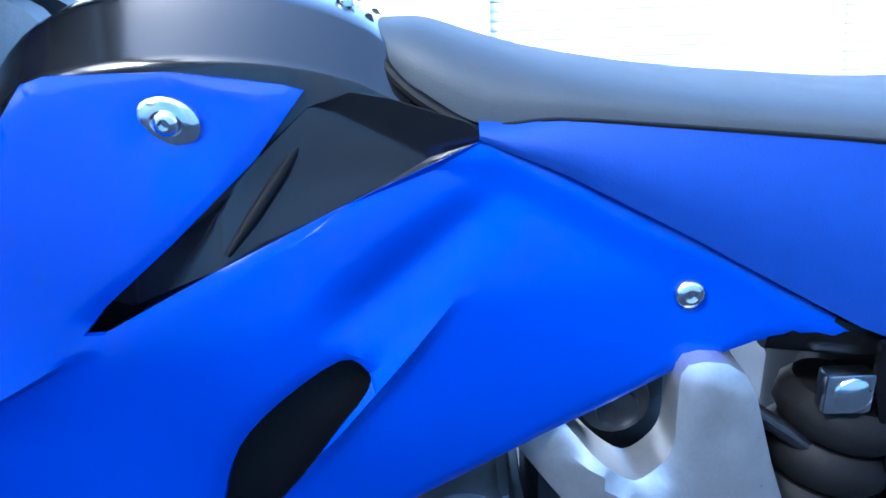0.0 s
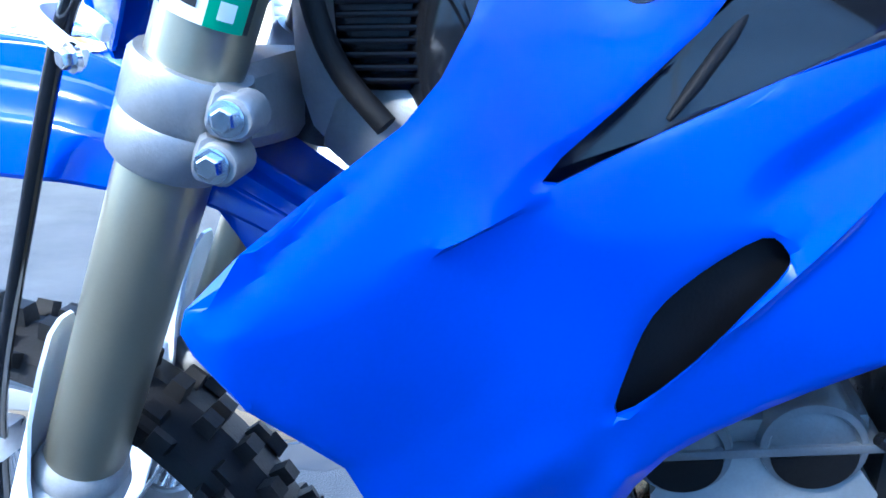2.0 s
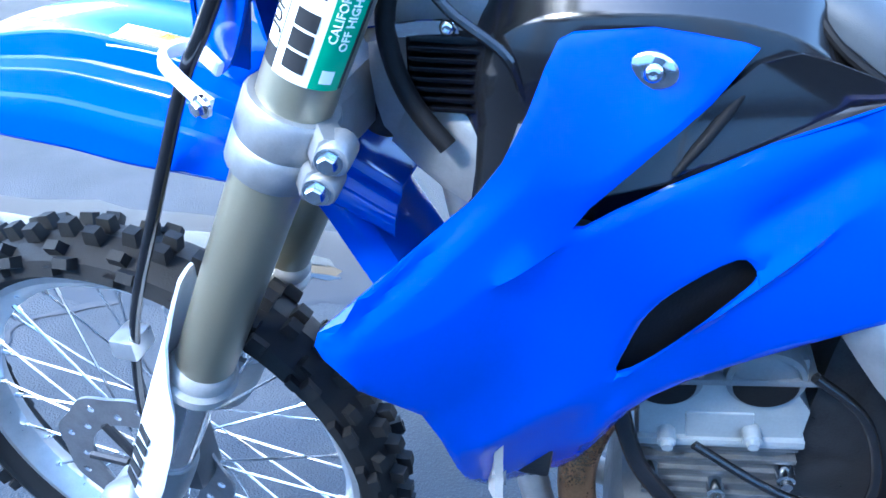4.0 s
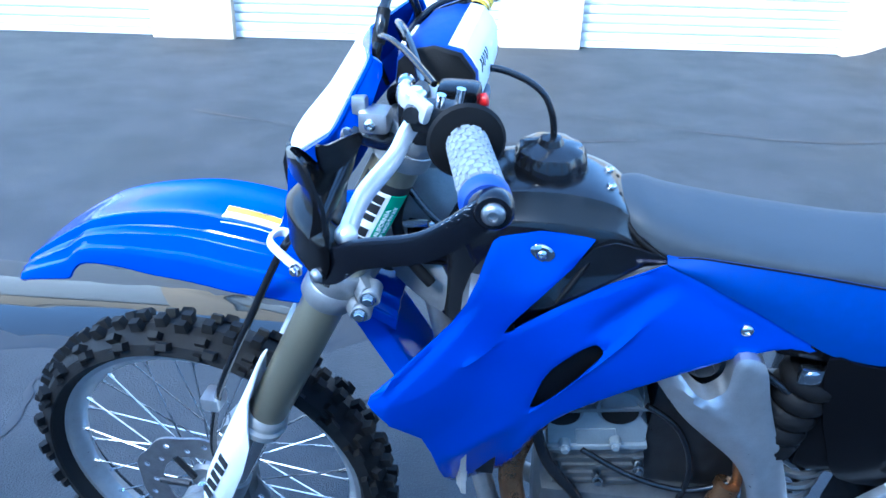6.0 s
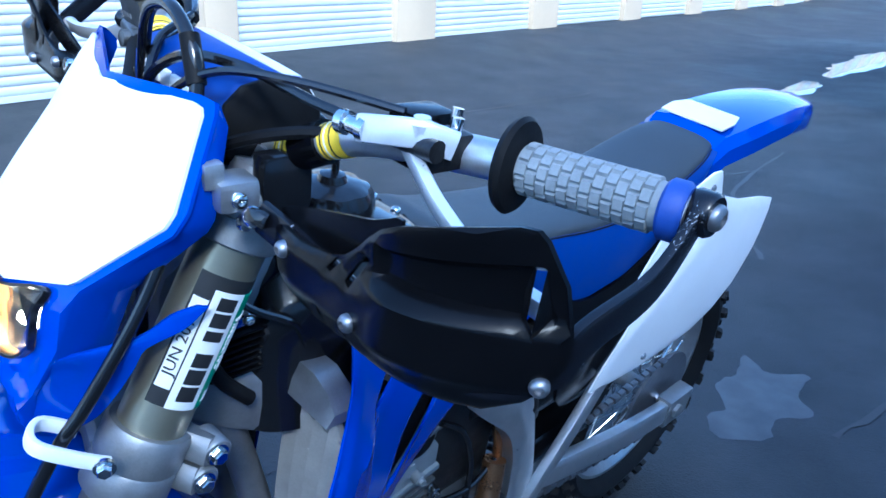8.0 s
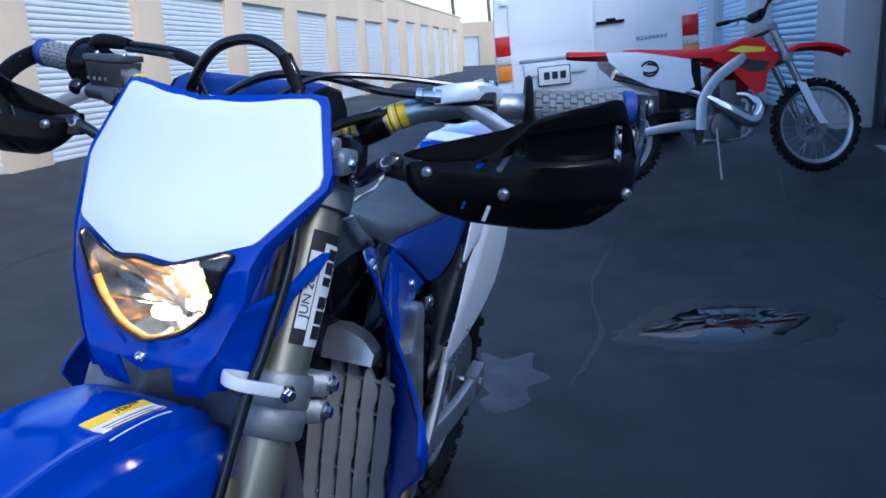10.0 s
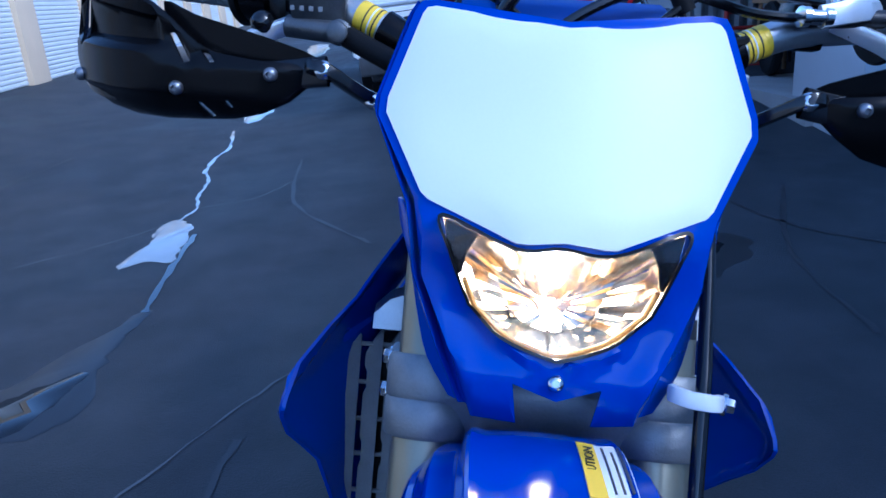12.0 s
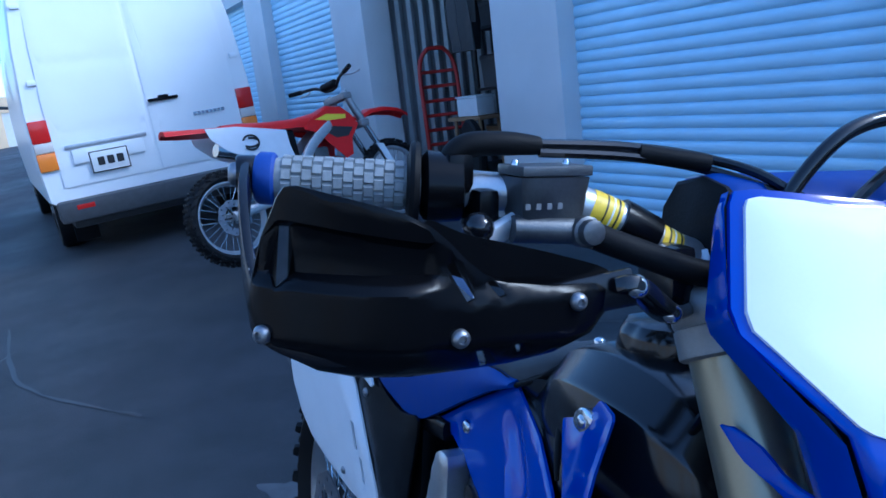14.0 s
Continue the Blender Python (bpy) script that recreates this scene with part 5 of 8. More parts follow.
# --- handlebar and controls ---
half = [(-0.220, 0.39, 1.1655), (-0.252, 0.28, 1.160), (-0.272, 0.235, 1.157), (-0.292, 0.19, 1.152), (-0.304, 0.15, 1.137), (-0.312, 0.104, 1.113), (-0.318, 0.065, 1.102), (-0.318, 0.03, 1.100)]
path = smooth_path([(x, -y, z) for x, y, z in half] + [(x, y, z) for x, y, z in reversed(half)], 6)
bm = tube(bmesh.new(), path, 0.0135, 16)
bar = part("handlebar", bm, ALLOY, bike, "silver alloy handlebar", ST)
for s in (-1, 1):
    bm = bmesh.new()
    block(bm, (-0.343, s * 0.05 - 0.016, 1.04), (-0.293, s * 0.05 + 0.016, 1.122), 0.006)
    part("bar_mount", bm, DARK_METAL, bar, "", ST)
    fine_ = smooth_path([p for p in path if 0.09 < s * p.y < 0.185], 6)
    for y0_, y1_, mt_ in ((0.151, 0.171, LABEL_YELLOW), (0.106, 0.121, LABEL_YELLOW)):
        dec = part("bar_sticker", tube(bmesh.new(), [p for p in fine_ if y0_ < s * p.y < y1_], 0.0139, 16), mt_, bar, "yellow, black and white bar sticker", ST)
        for k in range(4):
            q = [p for p in fine_ if y0_ + 0.0015 + 0.0042 * k < s * p.y < y0_ + 0.0037 + 0.0042 * k]
            if len(q) > 1:
                part("bar_mark", tube(bmesh.new(), q, 0.01415, 16), (INK, LABEL_WHITE, INK, LABEL_YELLOW)[k], dec, "", ST)
    part("bar_sleeve", tube(bmesh.new(), [p for p in fine_ if 0.124 < s * p.y < 0.149], 0.0165, 16), BLACK_PLASTIC, bar, "", ST)
# crossbar pad
bm = bmesh.new()
rings = []
prof = [(-0.052, 0.0), (-0.05, 0.022), (-0.035, 0.036), (-0.01, 0.042), (0.02, 0.036), (0.036, 0.015), (0.038, -0.02), (0.02, -0.034), (-0.03, -0.034), (-0.05, -0.02)]
for y, k in ((-0.083, 0.93), (-0.078, 1.0), (0.078, 1.0), (0.083, 0.93)):
    rings.append([Vector((-0.306 + a * k, y, 1.127 + b * k)) for a, b in prof])
loft(bm, rings)
pad = part("bar_pad", bm, BLUE_SOFT, bike, "blue bar pad with white block marks and black foam ends", ST)
for s in (-1, 1):
    bm = bmesh.new()
    loft(bm, [[Vector((-0.306 + a * k, s * y, 1.127 + b * k)) for a, b in prof] for y, k in ((0.0825, 0.95), (0.086, 0.95), (0.0885, 0.88))])
    part("foam_end", bm, BLACK_MATT, pad, "", ST)
# pale panel over the rider's side of the pad, with small marks
rear = [(0.004, 0.0395), (0.012, 0.038), (0.02, 0.0365), (0.029, 0.0265), (0.036, 0.0155), (0.0375, 0.0), (0.038, -0.018)]
bm = bmesh.new()
loft(bm, [[Vector((-0.306 + a * k, y, 1.127 + b * k)) for a, b in rear] + [Vector((-0.306 + a * 0.99, y, 1.127 + b * 0.99)) for a, b in reversed(rear)] for y, k in ((-0.0775, 1.012), (-0.04, 1.03), (0.0, 1.03), (0.04, 1.03), (0.0775, 1.012))])
rp = part("pad_panel", bm, WHITE_PLASTIC, pad, "pale rear panel of the bar pad", ST, angle=30)
for k, (y, ln) in enumerate(((-0.058, 0.012), (-0.048, 0.014), (-0.038, 0.010), (-0.028, 0.014), (-0.018, 0.009))):
    bm = tube(bmesh.new(), [Vector((-0.306 + a * 1.036, y, 1.127 + b * 1.036)) for a, b in ((0.0335, 0.0195), (0.0355, 0.0155), (0.0362, 0.010 if k % 2 else 0.006))], 0.0012, 6)
    part("small_mark", bm, INK, rp, "", ST)
for k in range(6):
    bm = bmesh.new()
    y = -0.05 + 0.02 * k
    block(bm, (-0.3598, y - 0.0075, 1.136), (-0.3550, y + 0.0075, 1.1495), 0.001)
    part("block_mark", bm, LABEL_WHITE, pad, "", ST)


def grip(s):
    a, b = Vector((-0.2500, s * 0.286, 1.1605)), Vector((-0.2235, s * 0.378, 1.1652))
    ax = (b - a).normalized()
    L = (b - a).length
    bm = bmesh.new()
    turned(bm, a, ax, [(0, 0.0148), (0.004, 0.0155), (L - 0.006, 0.0152), (L, 0.0148)], 24)
    u = Vector((0, 0, 1)).cross(ax).normalized()
    v = ax.cross(u)
    g = part("grip", bm, GRIP, bar, "worn grey block-pattern rubber grip", ST)
    bm = bmesh.new()
    for i in range(12):
        for j in range(11):
            t = 2 * math.pi * (j + 0.5 * (i % 2)) / 11
            h = 0.008 + (L - 0.018) * i / 11
            e = u * math.cos(t) + v * math.sin(t)
            w = ax.cross(e)
            o = a + ax * h + e * 0.0148
            lo = [bm.verts.new(o + ax * (0.0036 * x) + w * (0.0039 * y)) for x, y in ((-1, -1), (1, -1), (1, 1), (-1, 1))]
            hi = [bm.verts.new(o + e * 0.0022 + ax * (0.003 * x) + w * (0.0032 * y)) for x, y in ((-1, -1), (1, -1), (1, 1), (-1, 1))]
            bm.faces.new(hi)
            for k in range(4):
                bm.faces.new((lo[k], lo[(k + 1) % 4], hi[(k + 1) % 4], hi[k]))
    gb = part("grip_relief", bm, GRIP, g, "", ST, angle=25)
    tagged(gb, "raised grey rubber blocks", kind="stuff")
    bm = bmesh.new()
    turned(bm, a - ax * 0.006, ax, [(0, 0.016), (0.0, 0.030), (0.004, 0.032), (0.007, 0.0295), (0.009, 0.018)], 28)
    part("grip_flange", bm, BLACK_MATT, g, "black grip flange", ST)
    bm = bmesh.new()
    turned(bm, b - ax * 0.002, ax, [(0, 0.0165), (0.002, 0.0185), (0.011, 0.0185), (0.014, 0.016)], 24)
    part("grip_collar", bm, GRIP_BLUE, g, "blue end collar", ST)


for s in (-1, 1):
    grip(s)


def hand_guard(s):
    rise = 0.0 if s > 0 else 0.062        # the left guard is turned a little upward

    def up(u, v):
        return v + rise * (u - 0.184) - (0.008 * step01(1.085, 1.060, v) if s < 0 else 0.0)

    pts = smooth_path([(-0.216, 0.395, 1.168), (-0.258, 0.402, 1.149 - 0.012 * (s < 0)), (-0.308, 0.404, up(0.404, 1.110)), (-0.334, 0.396, up(0.396, 1.089)), (-0.357, 0.362, up(0.362, 1.080)), (-0.365, 0.300, up(0.3, 1.083)), (-0.368, 0.225, 1.098), (-0.374, 0.182, 1.105)], 6)
    bm = tube(bmesh.new(), [(p.x, s * p.y, p.z) for p in pts], 1, 12, True, (0.024, 0.0075), (0.12, 0, 1))
    turned(bm, (-0.215, s * 0.388, 1.168), (0.05, s, 0.03), [(0, 0.0125), (0.002, 0.0135), (0.013, 0.0135), (0.015, 0.012)], 20)
    g = part("hand_guard_bar", bm, SCUFFED, bike, "scratched black alloy hand guard bar", ST)
    bolt(g, (-0.2142, s * 0.404, 1.1685), (0.05, s, 0.03), 0.0082, M=ST, mat=PEG_STEEL)
    O = [(0.392, 1.164), (0.3885, 1.1695), (0.383, 1.1705), (0.350, 1.162), (0.330, 1.156), (0.316, 1.149), (0.304, 1.139), (0.294, 1.129), (0.283, 1.120), (0.268, 1.114), (0.24, 1.1105), (0.21, 1.109), (0.193, 1.106), (0.196, 1.093), (0.212, 1.079), (0.235, 1.068), (0.262, 1.0605), (0.292, 1.058), (0.32, 1.0565), (0.348, 1.0575), (0.372, 1.063), (0.392, 1.073), (0.404, 1.086), (0.4085, 1.100), (0.406, 1.116), (0.400, 1.140)]
    H = [[(0.306, 1.1265), (0.301, 1.128), (0.289, 1.107), (0.2945, 1.105)], [(0.2815, 1.1155), (0.276, 1.116), (0.270, 1.1075), (0.2745, 1.1065)], [(0.2875, 1.0755), (0.2835, 1.076), (0.2755, 1.063), (0.2795, 1.062)],
         [(0.3905, 1.147), (0.3855, 1.147), (0.3875, 1.119), (0.3945, 1.113)], [(0.264, 1.0775), (0.261, 1.078), (0.2575, 1.0725), (0.2605, 1.072)]]

    def place(u, v):
        x = -0.3795 + 0.047 * max(0, (u - 0.315) / 0.085) ** 2 + 0.012 * max(0, (0.24 - u) / 0.045) ** 2
        x -= 0.14 * max(0, v - 1.128) * step01(0.24, 0.31, u)                           # the upper half flares forward
        x -= 0.0085 * step01(1.1215, 1.1125, v) * step01(0.285, 0.335, u) * step01(1.074, 1.084, v)     # ledge over the bar cover
        x -= 0.004 * step01(1.113, 1.104, v) * (1 - step01(0.285, 0.335, u)) * step01(1.070, 1.085, v)
        x += 0.0055 * step01(0.310, 0.318, u) * step01(1.1185, 1.1215, v) * (1 - step01(0.3945, 0.398, u)) * (1 - step01(1.1475, 1.1505, v + 0.17 * max(0, 0.384 - u)))   # sunk panel
        x += 0.024 * max(0, (1.080 - v) / 0.024) ** 2                                   # the lower rim curls back under the bar
        return Vector((x, s * u, up(u, v))), Vector((1, 0, 0))

    bm = sheet(O, place, 0.003, 0.0042, H, lip=0.0025, lines=[((0.405, 1.1215), (0.295, 1.1215), 0.0014), ((0.405, 1.1125), (0.21, 1.1125), 0.0014), ((0.388, 1.149), (0.318, 1.1375), 0.0014), ((0.314, 1.120), (0.314, 1.136), 0.0022), ((0.405, 1.081), (0.23, 1.081), 0.0025)])
    sh = part("hand_shield", bm, BLACK_PLASTIC, g, "black plastic hand shield with slots", ST, angle=28)
    # inner flap behind the shield
    O2 = curve2([(0.314, 1.146), (0.29, 1.1375), (0.26, 1.130), (0.225, 1.121), (0.195, 1.111), (0.197, 1.100), (0.24, 1.100), (0.3, 1.115)], 3)
    bm = sheet(O2, lambda u, v: (Vector((-0.366 + 0.0 * u, s * u, up(u, v) + 0.004)), Vector((1, 0, 0))), 0.0025, 0.012)
    part("shield_flap", bm, BLACK_PLASTIC, g, "", ST)
    for u, v in ((0.402, 1.086), (0.300, 1.0862), (0.225, 1.1008)):
        p, _ = place(u, v)
        bolt(g, p + Vector((-0.001, 0, 0)), (-1, s * (0.9 if u > 0.35 else 0.05), 0), 0.0056, M=ST, mat=PEG_STEEL)
    bm = tube(bmesh.new(), smooth_path([(-0.374, s * 0.192, 1.106), (-0.377, s * 0.182, 1.1055), (-0.361, s * 0.147, 1.083), (-0.343, s * 0.122, 1.077)], 4), 1, 12, True, (0.020, 0.011), (-1, 0, 0.4))
    part("guard_arm", bm, BLACK_GLOSS, g, "", ST)
    bolt(g, (-0.3825, s * 0.184, 1.107), (-1, 0, 0.3), 0.0075, M=ST)
    bolt(g, (-0.3685, s * 0.1465, 1.0835), (-1, 0, 0.3), 0.0068, M=ST)
    bm = bmesh.new()
    block(bm, (-0.345, s * 0.120 - 0.010, 1.074), (-0.302, s * 0.120 + 0.010, 1.122), 0.006)
    part("guard_clamp", bm, BLACK_GLOSS, g, "", ST)


for s in (-1, 1):
    hand_guard(s)


def lever(s):
    dz = 0.0 if s < 0 else -0.026
    bm = tube(bmesh.new(), smooth_path([(-0.296, s * 0.225, 1.163 + dz), (-0.305, s * 0.258, 1.150 + dz), (-0.310, s * 0.284, 1.139 + dz), (-0.322, s * 0.335, 1.131 + dz), (-0.321, s * 0.384, 1.127 + dz)], 6), 1, 12, True, (0.0155, 0.009), (-0.3, 0, 1))
    lv = part("lever", bm, LEVER, bar, "silver hand lever", ST)
    bm = bmesh.new()
    bmesh.ops.create_uvsphere(bm, u_segments=12, v_segments=8, radius=0.0088)
    bmesh.ops.translate(bm, vec=(-0.3208, s * 0.386, 1.127 + dz), verts=bm.verts[:])
    part("lever_ball", bm, LEVER, lv, "", ST)


for s in (-1, 1):
    lever(s)
# right: throttle housing, brake master cylinder
ax = Vector((0.0255, 0.101, 0.0032)).normalized()
bm = bmesh.new()
a = Vector((-0.265, 0.252, 1.159))
turned(bm, a, ax, [(0, 0.018), (0.002, 0.024), (0.026, 0.026), (0.03, 0.02)], 24)
block(bm, (-0.280, 0.248, 1.155), (-0.252, 0.268, 1.184), 0.006)
thr = part("throttle_housing", bm, BLACK_PLASTIC, bar, "black throttle housing", ST)
bm = tube(bmesh.new(), smooth_path([(-0.264, 0.262, 1.17), (-0.266, 0.258, 1.183), (-0.270, 0.246, 1.1895), (-0.274, 0.22, 1.190), (-0.276, 0.198, 1.1885)], 5), [0.0095, 0.0095, 0.009, 0.0085, 0.0065], 14)
part("cable_elbow", bm, BLACK_MATT, thr, "", ST)
for d in (0, 1):
    bm = tube(bmesh.new(), smooth_path([(-0.276 - 0.004 * d, 0.20, 1.190 - 0.006 * d), (-0.284 - 0.004 * d, 0.13, 1.1875 - 0.007 * d), (-0.306, 0.075, 1.179 - 0.008 * d), (-0.348, 0.048, 1.163 - 0.008 * d), (-0.372, 0.01, 1.12), (-0.34, 0.015, 1.02), (-0.27, 0.02, 0.95)], 7), 0.0036, 8)
    part("throttle_cable", bm, BLACK_GLOSS, bike, "", ST)
bm = tube(bmesh.new(), [(-0.287, 0.121, 1.183), (-0.307, 0.074, 1.1755)], 0.0068, 10)
part("cable_sleeve", bm, BLACK_MATT, bike, "", ST)
bm = bmesh.new()
loft(bm, [[Vector((-0.2975 + a * (0.0205 - d), 0.2045 + b * (0.0255 - 0.7 * d), z)) for a, b in ((-1, -0.86), (-0.86, -1), (0.86, -1), (1, -0.86), (1, 0.86), (0.86, 1), (-0.86, 1), (-1, 0.86))] for z, d in ((1.140, 0.0055), (1.142, 0.004), (1.166, 0.0005), (1.1685, 0.0))])
mc = part("brake_reservoir", bm, GREY_METAL, bar, "grey cast brake fluid reservoir", ST)
bm = bmesh.new()
block(bm, (-0.3185, 0.1785, 1.1695), (-0.2765, 0.2305, 1.1765), 0.0015)
part("reservoir_cap", bm, GREY_METAL, mc, "", ST)
for y in (0.188, 0.227):
    bolt(mc, (-0.298, y, 1.1758), (0, 0, 1), 0.003, M=ST)
for k in range(4):
    bm = bmesh.new()
    y = 0.2255 - 0.008 * k
    block(bm, (-0.3160, y - 0.0018, 1.1475), (-0.3146, y + 0.0018, 1.1515))
    part("cast_mark", bm, ALLOY_MATT, mc, "", ST)
bm = rod((-0.306, 0.232, 1.134), (-0.314, 0.178, 1.131), 0.0095, 14)
part("master_cylinder", bm, GREY_METAL, mc, "", ST)
bm = bmesh.new()
turned(bm, (-0.314, 0.184, 1.131), (-1, 0, 0.1), [(0, 0.011), (0.01, 0.011), (0.011, 0.009), (0.018, 0.0085), (0.019, 0.006)], 12)
part("banjo_bolt", bm, GREY_METAL, mc, "", ST)
bm = bmesh.new()
block(bm, (-0.296, 0.236, 1.128), (-0.258, 0.252, 1.160), 0.005)
part("switch_block", bm, BLACK_PLASTIC, bar, "", ST)
bm = bmesh.new()
bmesh.ops.create_uvsphere(bm, u_segments=14, v_segments=8, radius=0.011)
bmesh.ops.translate(bm, vec=(-0.302, 0.255, 1.135), verts=bm.verts[:])
part("start_button", bm, BLACK_GLOSS, bar, "", ST)
# left: clutch perch, switch, cable
bm = bmesh.new()
block(bm, (-0.304, -0.258, 1.150), (-0.264, -0.234, 1.175), 0.006)
tube(bm, [(-0.30, -0.262, 1.168), (-0.305, -0.195, 1.165)], 0.0075, 12)
pr = part("clutch_perch", bm, DARK_METAL, bar, "dark clutch lever perch with bright screws", ST)
for x, y in ((-0.279, -0.252), (-0.265, -0.236)):
    bm = rod((x, y, 1.172), (x + 0.002, y, 1.1845), 0.0042, 10)
    part("perch_screw", bm, CHROME, pr, "", ST)
bm = tube(bmesh.new(), smooth_path([(-0.286, -0.262, 1.170), (-0.303, -0.248, 1.175), (-0.315, -0.226, 1.172), (-0.318, -0.205, 1.167)], 4), 1, 10, True, (0.019, 0.008), (0.2, 0, 1))
turned(bm, (-0.300, -0.244, 1.170), (0, 0, 1), [(0, 0.009), (0.011, 0.009), (0.012, 0.006), (0.015, 0.0055)], 12)
part("lever_pivot", bm, LEVER, pr, "pale lever bracket with a pivot bolt", ST)
bm = bmesh.new()
turned(bm, (-0.316, -0.212, 1.167), (-0.2, 1, -0.02), [(0, 0.0085), (0.006, 0.0085), (0.007, 0.0065), (0.018, 0.006), (0.019, 0.0085), (0.025, 0.0085), (0.026, 0.004)], 12)
part("cable_adjuster", bm, CHROME, pr, "", ST)
bm = bmesh.new()
block(bm, (-0.288, -0.225, 1.138), (-0.250, -0.192, 1.178), 0.007)
sw = part("switch_housing", bm, BLACK_PLASTIC, bar, "black handlebar switch with a red button", ST)
bm = bmesh.new()
turned(bm, (-0.252, -0.21, 1.164), (1, 0, 0.3), [(0, 0.006), (0.008, 0.006), (0.009, 0.004)], 12)
part("kill_button", bm, RED_PLASTIC, sw, "", ST)
bm = tube(bmesh.new(), smooth_path([(-0.305, -0.2, 1.165), (-0.318, -0.15, 1.167), (-0.343, -0.09, 1.178), (-0.366, -0.03, 1.170), (-0.368, 0.03, 1.12), (-0.33, 0.06, 1.02), (-0.25, 0.06, 0.9)], 7), 0.0042, 8)
part("clutch_cable", bm, BLACK_GLOSS, bike, "", ST)
bm = tube(bmesh.new(), smooth_path([(-0.27, -0.2, 1.15), (-0.32, -0.14, 1.142), (-0.355, -0.09, 1.12), (-0.37, -0.05, 1.09), (-0.36, -0.02, 1.04)], 6), 0.005, 8)
part("wiring", bm, BLACK_MATT, bike, "", ST)
bm = tube(bmesh.new(), smooth_path([(-0.29, -0.215, 1.178), (-0.33, -0.15, 1.182), (-0.365, -0.10, 1.178), (-0.385, -0.06, 1.15), (-0.38, -0.03, 1.10)], 6), 0.0032, 8)
part("hot_start_cable", bm, BLACK_GLOSS, bike, "", ST)
bm = bmesh.new()
block(bm, (-0.384, -0.142, 1.088), (-0.352, -0.112, 1.112), 0.006)
block(bm, (-0.392, -0.135, 1.105), (-0.376, -0.12, 1.125), 0.004)
br = part("hose_bracket", bm, ALLOY, bike, "pale bracket behind the plate", ST)
bolt(br, (-0.37, -0.143, 1.099), (0, -1, 0), 0.0065, M=ST)
# brake hose: from the reservoir, over the plate in a loop, down the left fork leg
bm = tube(bmesh.new(), smooth_path([(-0.318, 0.180, 1.130), (-0.332, 0.15, 1.118), (-0.35, 0.11, 1.104), (-0.352, 0.075, 1.105)], 6), 0.0095, 12)
part("hose_sleeve", bm, BLACK_MATT, bike, "", ST)
bm = tube(bmesh.new(), smooth_path([(-0.352, 0.075, 1.105), (-0.357, 0.06, 1.13), (-0.361, 0.044, 1.165), (-0.367, 0.012, 1.198), (-0.370, -0.032, 1.209), (-0.372, -0.068, 1.195), (-0.374, -0.086, 1.165), (-0.39, -0.098, 1.10), (-0.428, -0.112, 1.02), (-0.472, -0.112, 0.945), (-0.503, -0.109, 0.897), (-0.56, -0.104, 0.78), (-0.615, -0.097, 0.665), (-0.648, -0.086, 0.58), (-0.672, -0.078, 0.48), (-0.67, -0.07, 0.42)], 7), 0.0055, 10)
part("brake_hose", bm, BLACK_GLOSS, bike, "black front brake hose", ST)
bm = tube(bmesh.new(), [(-0.371, -0.068, 1.196), (-0.374, -0.086, 1.165)], 0.0072, 10)
part("hose_collar", bm, BLACK_MATT, bike, "", ST)
bm = tube(bmesh.new(), smooth_path([(-0.468, -0.130, 0.896), (-0.487, -0.125, 0.906), (-0.510, -0.113, 0.918), (-0.511, -0.097, 0.920), (-0.50, -0.087, 0.918), (-0.478, -0.095, 0.907)], 5), 1, 10, True, (0.012, 0.006), (0.4, 0, 1))
clipp = part("hose_clip", bm, WHITE_PLASTIC, bike, "white plastic hose clip", ST)
bolt(clipp, (-0.472, -0.134, 0.897), (-0.4, -1, 0), 0.006, M=ST, hexa=True)
bm = bmesh.new()
block(bm, (-0.664, -0.1, 0.585), (-0.635, -0.065, 0.61), 0.005)
part("hose_guide", bm, ALLOY, bike, "", ST)

# --- shrouds, tank and seat ---
def shroud_y(x, z):
    h = z - 0.8
    y = 0.097 - 0.158 * x - 0.08 * h + 0.456 * x * x + 0.258 * x * h - 1.207 * h * h
    return max(0.085, min(0.225, y))


SHROUD = [(-0.250, 0.9575), (-0.242, 0.9600), (-0.195, 0.9570), (-0.140, 0.9475), (-0.130, 0.9440), (-0.154, 0.914), (-0.193, 0.880), (-0.222, 0.857), (-0.231, 0.8465), (-0.224, 0.8445), (-0.205, 0.852), (-0.173, 0.865), (-0.113, 0.888), (-0.038, 0.9165), (0.015, 0.889), (0.07, 0.859), (0.13, 0.823),
          (0.185, 0.790), (0.182, 0.787), (0.162, 0.792), (0.135, 0.796), (0.114, 0.794), (0.068, 0.779), (0.03, 0.761), (-0.011, 0.744), (-0.045, 0.729), (-0.080, 0.715), (-0.106, 0.703), (-0.132, 0.690), (-0.156, 0.674), (-0.172, 0.653), (-0.184, 0.624), (-0.194, 0.592), (-0.204, 0.564), (-0.212, 0.550), (-0.222, 0.541), (-0.245, 0.536), (-0.268, 0.540), (-0.286, 0.554), (-0.297, 0.585), (-0.303, 0.620),
          (-0.311, 0.672), (-0.322, 0.713), (-0.338, 0.738), (-0.356, 0.763), (-0.375, 0.792), (-0.380, 0.802), (-0.377, 0.812), (-0.352, 0.836), (-0.320, 0.860), (-0.291, 0.880), (-0.276, 0.898), (-0.264, 0.922), (-0.256, 0.945)]
DUCT = curve2([(-0.119, 0.810), (-0.106, 0.803), (-0.105, 0.793), (-0.124, 0.771), (-0.152, 0.738), (-0.187, 0.712), (-0.183, 0.742), (-0.172, 0.772), (-0.150, 0.793)], 3)


